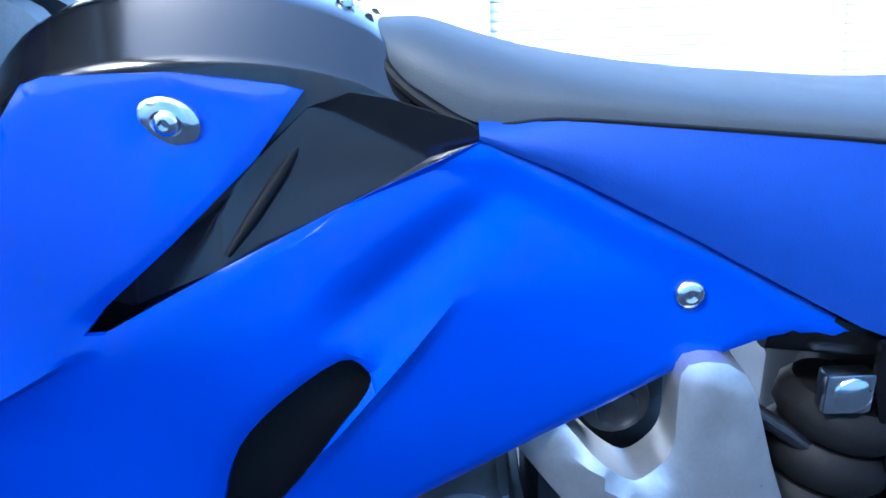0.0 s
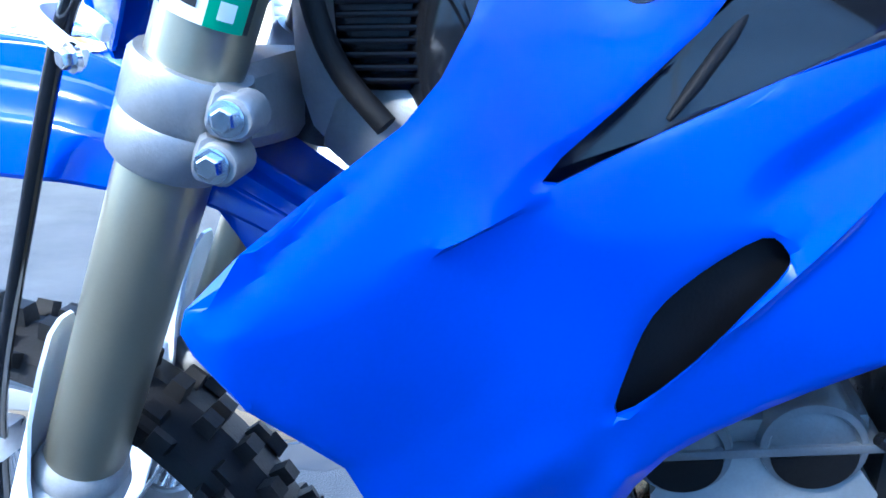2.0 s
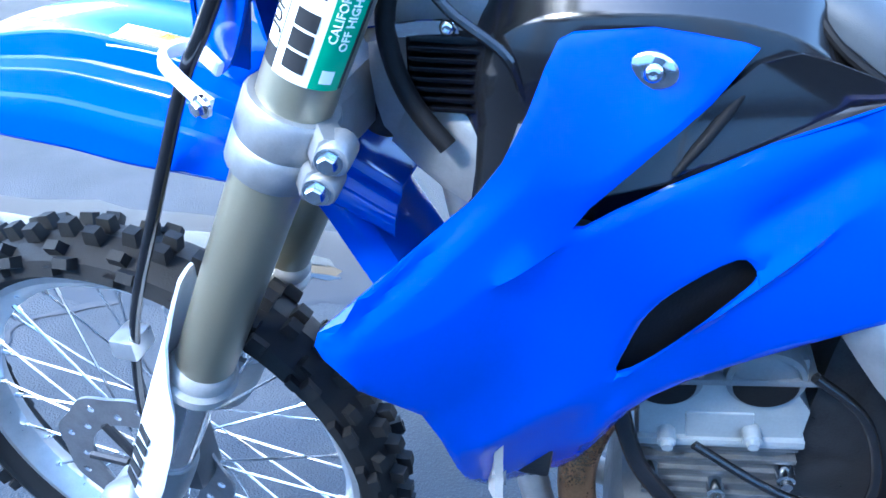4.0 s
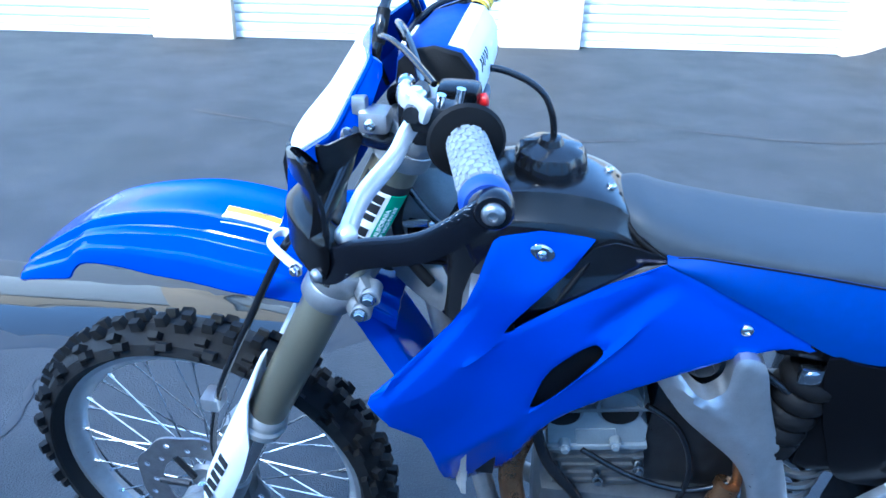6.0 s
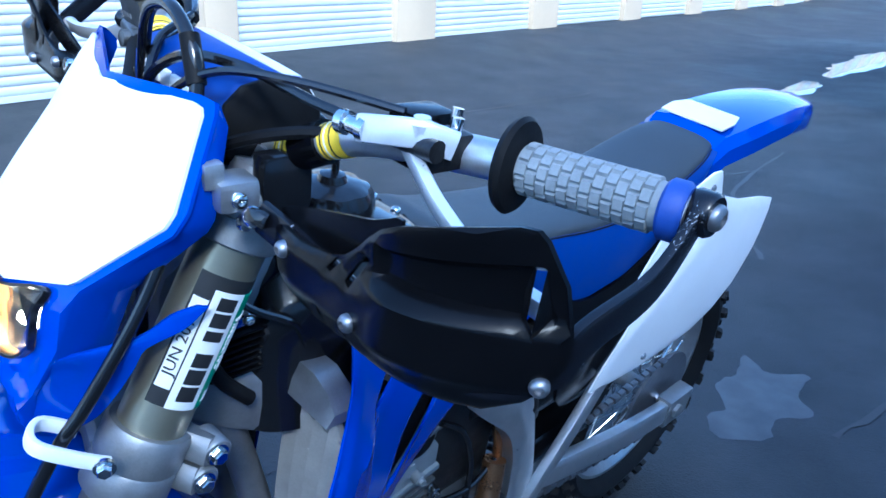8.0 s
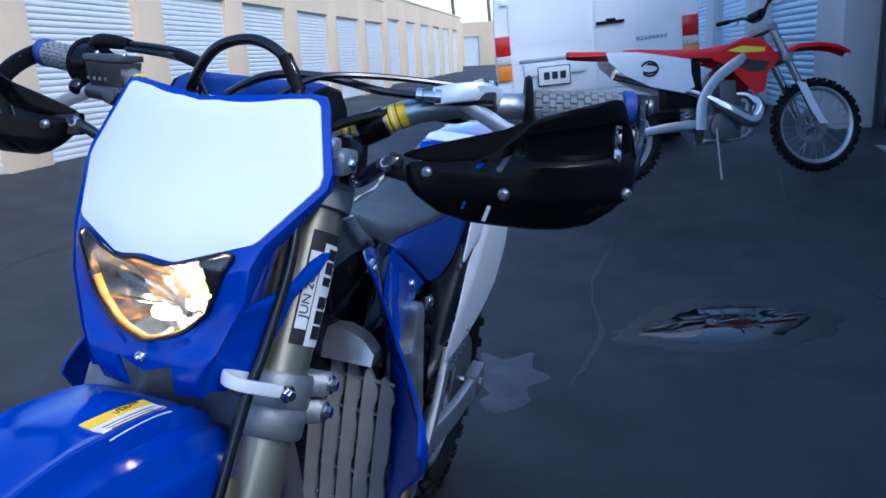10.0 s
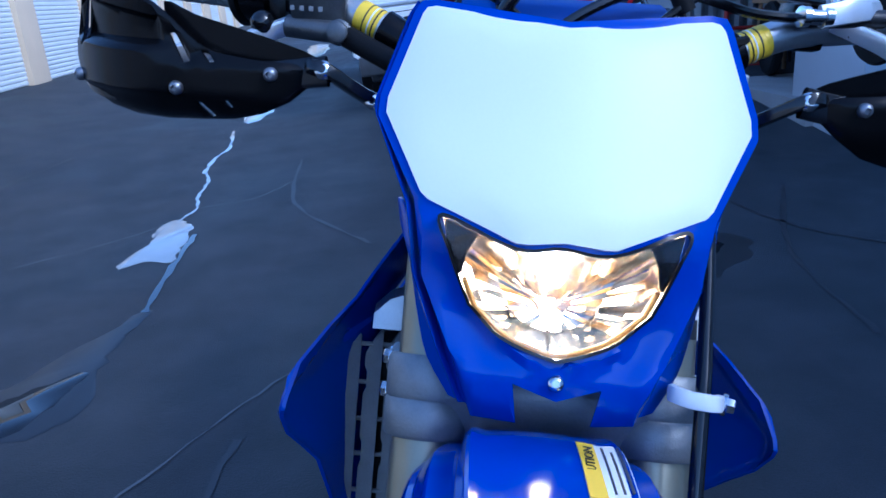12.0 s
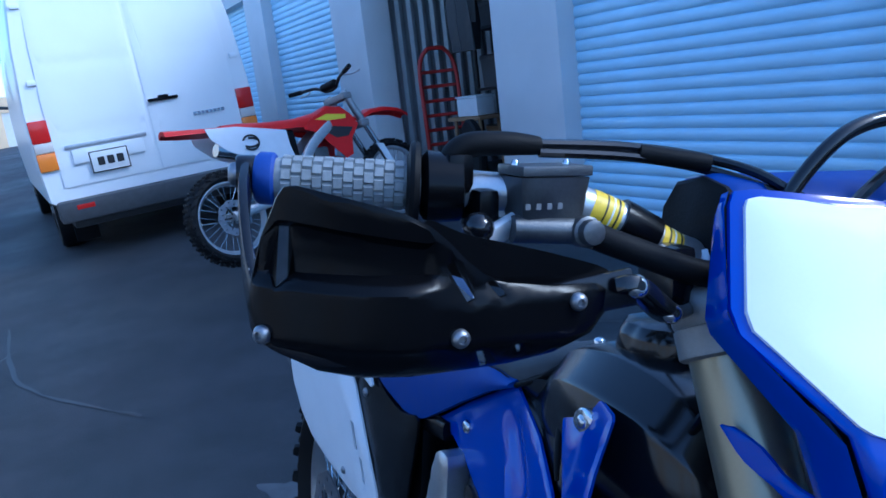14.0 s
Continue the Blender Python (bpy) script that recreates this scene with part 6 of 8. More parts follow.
def shroud_place(s):
    def place(x, z):
        y = shroud_y(x, z)
        y += 0.0055 * ridge(x, z, (-0.190, 0.7045), (-0.052, 0.842), 0.0042)         # lip under the duct
        y -= 0.0075 * ridge(x, z, (-0.125, 0.822), (-0.03, 0.886), 0.014)              # hollow running up from the duct
        lip_z = 0.8265 + 0.319 * (x + 0.272)                                          # sharp lip below the side vent
        along = step01(-0.290, -0.262, x) * step01(-0.220, -0.262, x)
        y += 0.0065 * along * (math.exp(-(z - lip_z) / 0.012) if z > lip_z else max(0.0, 1 - (lip_z - z) / 0.003))
        fold = 0.800 + 4.4 * max(0.0, x + 0.35) ** 2                                   # the nose is folded along this line
        nose = step01(-0.19, -0.31, x) * max(0.25, min(1.0, (x + 0.388) / 0.03))
        y += 0.0175 * nose * (1.0 if z > fold else max(0.0, 1 - (fold - z) / 0.10) ** 1.15)
        y -= 0.005 * ridge(x, z, (-0.371, 0.803), (-0.262, 0.9), 0.006)                # turned front edge
        y -= 0.004 * math.exp(-((x + 0.192) ** 2 + (z - 0.935) ** 2) / 0.016 ** 2)     # bolt wells
        y -= 0.0025 * math.exp(-((x - 0.072) ** 2 + (z - 0.826) ** 2) / 0.011 ** 2)
        y += 0.004 * ridge(x, z, (-0.30, 0.64), (-0.20, 0.70), 0.02)
        y += 0.004 * ridge(x, z, (-0.205, 0.60), (-0.176, 0.685), 0.007)                # rolled rear edge of the tip
        return Vector((x, s * y - (0.012 if s > 0 else 0.012 * step01(-0.22, -0.38, x)), z)), Vector((0.15, -s, 0))
    return place


for s in (-1, 1):
    bm = sheet(SHROUD, shroud_place(s), 0.0035, 0.0062, [DUCT], lip=0.005, lines=[((-0.186, 0.7045), (-0.058, 0.835), 0.005), ((-0.272, 0.8265), (-0.228, 0.8405), 0.004), ((-0.376, 0.800), (-0.35, 0.800), 0.004), ((-0.35, 0.800), (-0.30, 0.811), 0.004)])
    sh = part("shroud", bm, BLUE, bike, "glossy blue plastic radiator shroud", None, angle=32)
    dy = 0.012 if s > 0 else 0.0        # the right shroud sits closer in
    y = s * (shroud_y(-0.192, 0.935) - 0.003) - dy
    bm = bmesh.new()
    ring = []
    for h, k in ((-0.001, 1.0), (0.0025, 1.0), (0.0045, 0.85), (0.005, 0.5), (0.0035, 0.42)):
        ring.append([Vector((-0.192 + k * (0.0155 * math.cos(t)), y + s * h, 0.935 + k * 0.0125 * math.sin(t) - k * 0.002 * math.cos(t))) for t in np.linspace(0, 2 * math.pi, 24, endpoint=False)])
    loft(bm, ring)
    part("collar_washer", bm, CHROME, sh, "oval silver collar", None)
    bolt(sh, (-0.192, y + s * 0.004, 0.935), (0, s, 0), 0.0065, M=None)
    bolt(sh, (0.072, s * (shroud_y(0.072, 0.826) + 0.0005) - dy, 0.826), (0, s, 0), 0.0088, M=None)
    bolt(sh, (-0.245, s * (shroud_y(-0.245, 0.556) - 0.002) - dy, 0.556), (0, s, 0), 0.0085, M=None, mat=PEG_STEEL)
    # dark net behind the duct
    bm = sheet(curve2([(-0.085, 0.835), (-0.085, 0.77), (-0.18, 0.675), (-0.22, 0.72), (-0.18, 0.82)], 2), lambda u, v: (Vector((u, s * (shroud_y(u, v) - 0.013) - dy, v)), (0, -s, 0)), 0.002, 0.02)
    part("duct_backing", bm, BLACK_MATT, sh, "", None)
    # black side vent panel
    V = [(-0.128, 0.936), (-0.154, 0.913), (-0.193, 0.879), (-0.223, 0.857), (-0.233, 0.845), (-0.224, 0.842), (-0.205, 0.850), (-0.173, 0.863), (-0.113, 0.886), (-0.036, 0.9155), (-0.048, 0.925), (-0.068, 0.932), (-0.088, 0.939), (-0.106, 0.943)]
    bm = sheet(V, lambda x, z: (Vector((x, s * (shroud_y(x, z) - 0.009 - 0.03 * max(0, (-0.17 - x) / 0.06) + 0.2 * max(0, z - 0.90)) - dy, z)), Vector((0, -s, 0))), 0.003, 0.0042)
    vp = part("vent_panel", bm, BLACK_GLOSS, bike, "black plastic tank side panel", None, angle=30)
    for wd in (0.0038,):
        pts = [(x, s * (shroud_y(x, z) - 0.0082 - 0.03 * max(0, (-0.17 - x) / 0.06)) - dy, z) for x, z in ((-0.128, 0.926), (-0.142, 0.906), (-0.157, 0.886), (-0.170, 0.8695))]
        part("crease", tube(bmesh.new(), smooth_path(pts, 4), [wd * 0.3, wd, wd, wd * 0.4], 10), BLACK_MATT, vp, "", None)

HALF_SEC = [(0.84, 0.0), (0.87, 0.22), (0.885, 0.42), (0.88, 0.52), (0.86, 0.62), (0.83, 0.715), (0.815, 0.74), (0.79, 0.76), (0.66, 0.865), (0.59, 0.935), (0.57, 0.955), (0.54, 0.965), (0.40, 0.985), (0.2, 0.997), (0.0, 1.0)]
TANK_SEC = HALF_SEC + [(-a, b) for a, b in reversed(HALF_SEC[:-1])]
TANK = [(-0.318, 0.925, 0.06), (-0.298, 0.962, 0.083), (-0.26, 0.988, 0.097), (-0.2, 0.997, 0.101), (-0.15, 0.993, 0.098), (-0.11, 0.980, 0.09), (-0.085, 0.962, 0.081), (-0.05, 0.93, 0.07), (-0.02, 0.90, 0.06)]
bm = bmesh.new()
rings = []
for p in smooth_path(TANK, 4):
    ring = []
    for a, b in TANK_SEC:
        ring.append(Vector((p.x, p.z * a, 0.86 + (p.y - 0.86) * b)))
    ring += [Vector((p.x, -p.z * 0.95, 0.80)), Vector((p.x, p.z * 0.95, 0.80))]
    rings.append(ring)
loft(bm, rings)
tank = part("fuel_tank", bm, BLACK_GLOSS, bike, "black plastic fuel tank", None, angle=24)
bm = bmesh.new()
prof = [(0, 0.044), (0.006, 0.047), (0.022, 0.045), (0.03, 0.040), (0.034, 0.028), (0.036, 0.016), (0.043, 0.013), (0.045, 0.005)]
base = Vector((-0.186, 0, 0.99))
axc = Vector((-0.08, 0, 1)).normalized()
rings = []
for h, r in prof:
    rings.append([base + axc * h + Vector((math.cos(t), math.sin(t), 0)) * r * (1 - (0.07 if 0.004 < h < 0.031 else 0) * (0.5 + 0.5 * math.cos(8 * t)) ** 2) for t in np.linspace(0, 2 * math.pi, 64, endpoint=False)])
loft(bm, rings)
cap = part("fuel_cap", bm, BLACK_GLOSS, tank, "black fuel cap with a breather hose", None, angle=35)
bm = tube(bmesh.new(), smooth_path([(-0.186, 0, 1.03), (-0.19, -0.002, 1.06), (-0.203, 0.0, 1.088), (-0.232, 0.004, 1.106), (-0.27, 0.008, 1.113), (-0.31, 0.01, 1.10)], 6), 0.0042, 10)
part("breather_hose", bm, BLACK_GLOSS, cap, "", None)
for s in (-1, 1):
    bolt(tank, (-0.112, s * 0.02, 0.982), (0, 0, 1), 0.006, M=None)

SEAT = [(-0.099, 0.971, 0.962, 0.030), (-0.09, 0.971, 0.950, 0.050), (-0.07, 0.970, 0.938, 0.064), (-0.04, 0.960, 0.922, 0.073), (0.0, 0.948, 0.9235, 0.075), (0.07, 0.935, 0.917, 0.076), (0.15, 0.926, 0.9085, 0.077), (0.22, 0.921, 0.9005, 0.079), (0.30, 0.924, 0.899, 0.081), (0.38, 0.934, 0.908, 0.082), (0.46, 0.950, 0.929, 0.080), (0.53, 0.968, 0.949, 0.074), (0.575, 0.976, 0.960, 0.062)]
st1 = smooth_path([(a, b, c) for a, b, c, d in SEAT], 4)
st2 = smooth_path([(a, d, 0) for a, b, c, d in SEAT], 4)
bm = bmesh.new()
rings = []
for p, q in zip(st1, st2):
    w = q.y
    ring = []
    for t in np.linspace(0, math.pi, 19):
        c, d = math.cos(t), math.sin(t)
        ring.append(Vector((p.x, w * math.copysign(abs(c) ** 0.7, c), p.z + (p.y - p.z) * abs(d) ** 0.75)))
    ring += [Vector((p.x, -w * 0.8, p.z - 0.012)), Vector((p.x, w * 0.8, p.z - 0.012))]
    rings.append(ring)
loft(bm, rings)
seat = part("seat", bm, GREY_VINYL, bike, "long grey and blue motorcycle seat", None, angle=35)
LOW = [(-0.045, 0.916), (0.0, 0.897), (0.07, 0.859), (0.13, 0.824), (0.178, 0.797), (0.238, 0.787), (0.328, 0.799), (0.39, 0.826), (0.442, 0.853), (0.50, 0.893), (0.546, 0.931), (0.578, 0.965)]
for s in (-1, 1):
    bm = bmesh.new()
    rings = []
    for x in np.linspace(-0.042, 0.574, 42):
        zt = np.interp(x, [p.x for p in st1], [p.z for p in st1])
        w = np.interp(x, [p.x for p in st2], [q.y for q in st2])
        zb = np.interp(x, [a for a, b in LOW], [b for a, b in LOW])
        zb = min(zb, zt - 0.001)
        outer = [Vector((x, s * (w + 0.0015 + 0.006 * math.sin(math.pi * k) + 0.010 * k), zt + 0.001 + (zb - zt) * k)) for k in np.linspace(0, 1, 6)]
        rings.append(outer + [v - Vector((0, s * 0.01, 0)) for v in reversed(outer)])
    loft(bm, rings)
    part("seat_side", bm, BLUE_SOFT, seat, "blue vinyl seat side", None, angle=35)
    bm = tube(bmesh.new(), [(p.x, s * (q.y + 0.0015), p.z) for p, q in zip(st1, st2) if p.x > -0.04], 0.0014, 6)
    part("seat_seam", bm, BLACK_MATT, seat, "", None)
# black rim where the seat meets the tank
for s in (-1, 1):
    bm = tube(bmesh.new(), smooth_path([(-0.101, s * 0.02, 0.973), (-0.092, s * 0.050, 0.953), (-0.073, s * 0.065, 0.935), (-0.042, s * 0.075, 0.9175)], 5), 0.0032, 8)
    part("seat_trim", bm, BLACK_MATT, seat, "", None)

# --- tail, side panels, airbox ---
bm = bmesh.new()
rings = []
for x, z, w in ((0.52, 0.930, 0.07), (0.565, 0.955, 0.078), (0.60, 0.981, 0.085), (0.70, 0.990, 0.088), (0.80, 0.994, 0.084), (0.90, 0.995, 0.078), (1.0, 0.99, 0.07), (1.06, 0.982, 0.055), (1.08, 0.975, 0.03)):
    o = [Vector((x, w * a, z - b)) for a, b in ((1.0, 0.045), (0.98, 0.02), (0.82, 0.002), (0.5, -0.003), (0, -0.006), (-0.5, -0.003), (-0.82, 0.002), (-0.98, 0.02), (-1.0, 0.045))]
    rings.append(o + [v - Vector((0, 0, 0.004)) for v in reversed(o)])
loft(bm, rings)
rf = part("rear_fender", bm, BLUE, bike, "blue rear fender", None, angle=30)
# white piece on the fender's top, standing in for its sky reflection
bm = bmesh.new()
loft(bm, [[Vector((x, w * a, z)) for a in (1, 0.5, 0, -0.5, -1)] + [Vector((x, w * a, z - 0.003)) for a in (-1, 0, 1)] for x, z, w in ((0.598, 0.990, 0.06), (0.64, 0.9965, 0.062), (0.68, 0.999, 0.05))])
part("tail_sheen", bm, WHITE_PLASTIC, rf, "sky reflection on the tail, laid on as a white patch", None)
PANEL = [(0.316, 0.577), (0.33, 0.572), (0.446, 0.574), (0.54, 0.586), (0.62, 0.604), (0.672, 0.635), (0.715, 0.685), (0.745, 0.76), (0.758, 0.835), (0.755, 0.86), (0.70, 0.872), (0.62, 0.882), (0.548, 0.902), (0.528, 0.94), (0.52, 0.951), (0.495, 0.951), (0.455, 0.934), (0.425, 0.912), (0.405, 0.884), (0.38, 0.85), (0.343, 0.795), (0.347, 0.790), (0.40, 0.803), (0.437, 0.812), (0.444, 0.803), (0.427, 0.766), (0.39, 0.72), (0.35, 0.668), (0.33, 0.625)]
SLOT = [[(0.412, 0.706), (0.424, 0.708), (0.408, 0.662), (0.396, 0.664)], [(0.380, 0.652), (0.390, 0.656), (0.380, 0.618), (0.370, 0.612)]]
for s in (-1, 1):
    def pan(x, z):
        y = (0.108 + 0.05 * max(0, x - 0.32) if s < 0 else 0.096 + 0.095 * max(0, x - 0.316)) + 0.01 * math.sin(max(0, min(1, (z - 0.57) / 0.35)) * math.pi) - 0.010 * ridge(x, z, (0.37, 0.70), (0.56, 0.90), 0.012)
        return Vector((x, s * y, z)), Vector((0, -s, 0))
    bm = sheet(PANEL if s < 0 else [(a, min(b, 0.872 + 0.03 * (a - 0.3))) for a, b in PANEL], pan, 0.0035, 0.014, SLOT if s > 0 else (), lip=0.006)
    sp = part("side_panel", bm, WHITE_PLASTIC, bike, "white plastic side number panel", None, angle=32)
    for x, z in ((0.455, 0.605), (0.50, 0.925 if s < 0 else 0.85)):
        p, _ = pan(x, z)
        bolt(sp, p, (0, s, 0), 0.007, M=None, mat=PEG_STEEL)
    A = curve2([(0.178, 0.796), (0.24, 0.787), (0.33, 0.80), (0.445, 0.853), (0.50, 0.89), (0.52, 0.80), (0.44, 0.70), (0.365, 0.60), (0.345, 0.555), (0.262, 0.562), (0.225, 0.63), (0.195, 0.71)], 3)
    bm = sheet(A, lambda u, v: (Vector((u, s * (0.090 + 0.01 * math.sin((v - 0.56) * 9)), v)), (0, -s, 0)), 0.004, 0.022, lip=0.006)
    ab = part("airbox_side", bm, BLACK_PLASTIC, bike, "black plastic airbox side", None)
    bolt(ab, (0.385, s * 0.10, 0.768), (0, s, 0), 0.0075, M=None, mat=PEG_STEEL)
bm = bmesh.new()
block(bm, (0.19, -0.085, 0.56), (0.48, 0.085, 0.80), 0.03)
part("airbox", bm, BLACK_PLASTIC, bike, "", None)
bm = bmesh.new()
rings = []
for t in np.linspace(-0.1, 1.15, 14):
    a = t * math.pi * 0.5
    p = RA + Vector((-math.cos(a) * 0.38, 0, math.sin(a) * 0.38))
    rings.append([p + Vector((0, y, 0)) for y in (-0.06, 0, 0.06)] + [p + Vector((-math.cos(a) * 0.004, y, math.sin(a) * 0.004)) for y in (0.06, 0, -0.06)])
loft(bm, rings)
part("mud_guard", bm, BLACK_PLASTIC, bike, "", None)

# --- frame, swingarm, engine ---
SPAR = [(-0.06, 0.775), (-0.033, 0.735), (0.014, 0.681), (0.06, 0.638), (0.099, 0.602), (0.125, 0.565), (0.145, 0.515), (0.155, 0.45), (0.16, 0.40), (0.175, 0.33), (0.235, 0.33), (0.233, 0.41), (0.212, 0.49), (0.185, 0.57), (0.165, 0.62), (0.145, 0.667), (0.125, 0.72), (0.103, 0.782), (0.07, 0.79), (0.066, 0.765), (0.066, 0.738), (0.058, 0.722), (0.043, 0.716), (0.025, 0.728), (0.004, 0.748), (-0.015, 0.765), (-0.04, 0.80)]
for s in (-1, 1):
    def spar(x, z):
        y = 0.102 + 0.004 * math.sin(x * 20) - 0.45 * max(0, 0.02 - x) + 0.007 * ridge(x, z, (0.0, 0.742), (0.09, 0.668), 0.012) + 0.007 * ridge(x, z, (0.09, 0.668), (0.165, 0.54), 0.012)
        return Vector((x, s * y, z)), Vector((0, -s, 0))
    bm = sheet(curve2(SPAR, 3), spar, 0.03, 0.009, lip=0.010)
    fr = part("frame_spar", bm, ALLOY, bike, "bright cast aluminium frame spar", None, angle=35)
    bm = bmesh.new()
    turned(bm, (0.036, s * 0.07, 0.752), (0, s, 0), [(0, 0.022), (0.008, 0.021), (0.012, 0.013), (0.016, 0.0125), (0.018, 0.006)], 18)
    part("bracket_cap", bm, DARK_METAL, bike, "", None)
    bm = tube(bmesh.new(), smooth_path([(0.36, s * 0.10, 0.59), (0.30, s * 0.105, 0.52), (0.235, s * 0.105, 0.43), (0.21, s * 0.10, 0.37)], 4), 1, 12, True, (0.034, 0.02), (1, 0, 0))
    part("subframe_strut", bm, ALLOY, bike, "pale square subframe tube", None)
    bm = tube(bmesh.new(), smooth_path([(0.12, s * 0.075, 0.80), (0.3, s * 0.078, 0.79), (0.48, s * 0.075, 0.87), (0.62, s * 0.06, 0.955)], 5), 1, 12, True, (0.026, 0.018), (0, 0, 1))
    part("subframe_rail", bm, BLACK_PLASTIC, bike, "", None)
    bm = tube(bmesh.new(), smooth_path([(-0.36, s * 0.028, 0.86), (-0.30, s * 0.055, 0.83), (-0.18, s * 0.078, 0.80), (-0.03, s * 0.075, 0.765)], 5), 1, 12, True, (0.07, 0.028), (0.3, 0, 1))
    part("frame_beam", bm, ALLOY_MATT, bike, "", None)
    bm = tube(bmesh.new(), smooth_path([(-0.335, s * 0.02, 0.84), (-0.30, s * 0.045, 0.70), (-0.255, s * 0.06, 0.50), (-0.20, s * 0.065, 0.34), (-0.06, s * 0.07, 0.285), (0.19, s * 0.08, 0.30)], 6), 0.017, 12)
    part("cradle_tube", bm, ALLOY_MATT, bike, "", None)
    # swingarm leg
    bm = tube(bmesh.new(), smooth_path([(0.20, s * 0.075, 0.405), (0.34, s * 0.095, 0.395), (0.55, s * 0.10, 0.355), (0.78, s * 0.10, 0.325)], 5), 1, 14, True, (0.058, 0.028), (0, 0, 1))
    part("swingarm_leg", bm, ALLOY, bike, "silver aluminium swingarm", None)
    bm = bmesh.new()
    block(bm, (0.70, s * 0.10 - 0.018, 0.30), (0.80, s * 0.10 + 0.018, 0.372), 0.006)
    turned(bm, (0.735, s * 0.115, 0.338), (0, s, 0), [(0, 0.018), (0.01, 0.018), (0.013, 0.012)], 6)
    part("axle_block", bm, ALLOY_MATT, bike, "", None)
bm = rod((0.735, -0.12, 0.338), (0.735, 0.12, 0.338), 0.011)
part("rear_axle", bm, CHROME, bike, "", None)
bm = bmesh.new()
turned(bm, (0.735, -0.062, 0.338), (0, -1, 0), [(0, 0.05), (0, 0.118), (0.006, 0.118), (0.006, 0.05)], 44)
part("rear_sprocket", bm, PEG_STEEL, bike, "", None)
for z0, z1 in ((0.405, 0.452), (0.33, 0.224)):   # chain runs
    n = 26
    for k in range(n):
        t = (k + 0.5) / n
        p = Vector((0.16 + 0.575 * t, -0.065, z0 + (z1 - z0) * t))
        bm = bmesh.new()
        d = Vector((0.575, 0, z1 - z0)).normalized()
        tube(bm, [p - d * 0.0085, p + d * 0.0085], 1, 8, True, (0.013, 0.012 if k % 2 else 0.018), (0, 0, 1))
        part("chain_link", bm, PEG_STEEL, bike, "", None)
bm = bmesh.new()
tube(bm, smooth_path([(0.16, -0.065, 0.425), (0.30, -0.066, 0.445), (0.40, -0.068, 0.44)], 4), 1, 10, True, (0.012, 0.03), (0, 0, 1))
part("chain_slider", bm, BLACK_PLASTIC, bike, "", None)
# engine
bm = bmesh.new()
block(bm, (-0.16, -0.085, 0.30), (0.16, 0.085, 0.47), 0.03)
eng = part("crankcase", bm, GREY_METAL, bike, "grey engine crankcase", None)
for s in (-1, 1):
    bm = bmesh.new()
    turned(bm, (-0.03, s * 0.075, 0.375), (0, s, 0), [(0, 0.085), (0.02, 0.085), (0.03, 0.075), (0.034, 0.05), (0.034, 0.03), (0.03, 0.02)], 36)
    cc = part("side_cover", bm, GREY_METAL if s < 0 else ALLOY, eng, "", None)
    for k in range(7):
        t = 2 * math.pi * k / 7
        bolt(cc, (-0.03 + 0.078 * math.cos(t), s * 0.098, 0.375 + 0.078 * math.sin(t)), (0, s, 0), 0.005, M=None)
    bm = bmesh.new()
    turned(bm, (0.115, s * 0.07, 0.40), (0, s, 0), [(0, 0.05), (0.022, 0.05), (0.028, 0.042), (0.03, 0.02)], 28)
    part("sprocket_cover", bm, DARK_METAL, eng, "", None)
tilt = Matrix.Translation((-0.066, 0, 0.479)) @ Matrix.Rotation(radians(-9), 4, "Y")
bm = bmesh.new()
block(bm, (-0.065, -0.065, -0.02), (0.065, 0.065, 0.09), 0.015)
bm.transform(tilt)
cyl = part("cylinder", bm, GREY_METAL, eng, "", None)
for k in range(5):
    bm = bmesh.new()
    block(bm, (-0.07, -0.07, 0.0 + 0.018 * k), (0.07, 0.07, 0.006 + 0.018 * k), 0.002)
    bm.transform(tilt)
    part("fin", bm, GREY_METAL, cyl, "", None)
HEADP = [(-0.07, 0.085), (0.07, 0.085), (0.075, 0.125), (0.062, 0.15), (0.05, 0.165), (-0.045, 0.165), (-0.068, 0.13)]
bm = sheet(HEADP, lambda u, v: (Vector((u, -0.067, v)), (0, 1, 0)), 0.134, 0.03)
bm.transform(tilt)
part("cylinder_head", bm, HEAD_GREY, eng, "pale grey cylinder head", None)
bm = bmesh.new()
block(bm, (-0.078, -0.072, 0.161), (0.078, 0.068, 0.168), 0.002)
block(bm, (-0.072, -0.064, 0.166), (0.072, 0.064, 0.186), 0.008)
for x in (-0.046, 0.036):
    turned(bm, (x, -0.069, 0.166), (0, 1, 0), [(0, 0.021), (0.002, 0.0235), (0.002, 0.026), (-0.002, 0.028), (-0.001, 0.0325), (0.004, 0.034), (0.134, 0.034), (0.138, 0.031)], 32)
bm.transform(tilt)
part("cam_cover", bm, COVER_GREY, eng, "grey cam cover with two round bosses", None)
for x in (-0.046, 0.036):   # dark half-round plugs under the cover's rim
    H = [(x + 0.0265 * math.cos(t), 0.1605 - 0.0255 * math.sin(t)) for t in np.linspace(0, math.pi, 17)]
    bm = sheet(H, lambda u, v: (Vector((u, -0.0715, v)), (0, 1, 0)), 0.006, 0.02)
    bm.transform(tilt)
    part("cam_plug", bm, BLACK_MATT, eng, "black half-round rubber plug", None)
bm = bmesh.new()
block(bm, (-0.028, -0.0692, 0.088), (0.030, -0.060, 0.122), 0.0015)
bm.transform(tilt)
part("head_pad", bm, HEAD_GREY, eng, "", None)
bm = bmesh.new()
block(bm, (-0.074, -0.073, 0.080), (0.074, 0.073, 0.090), 0.003)
bm.transform(tilt)
part("head_flange", bm, HEAD_GREY, eng, "", None)
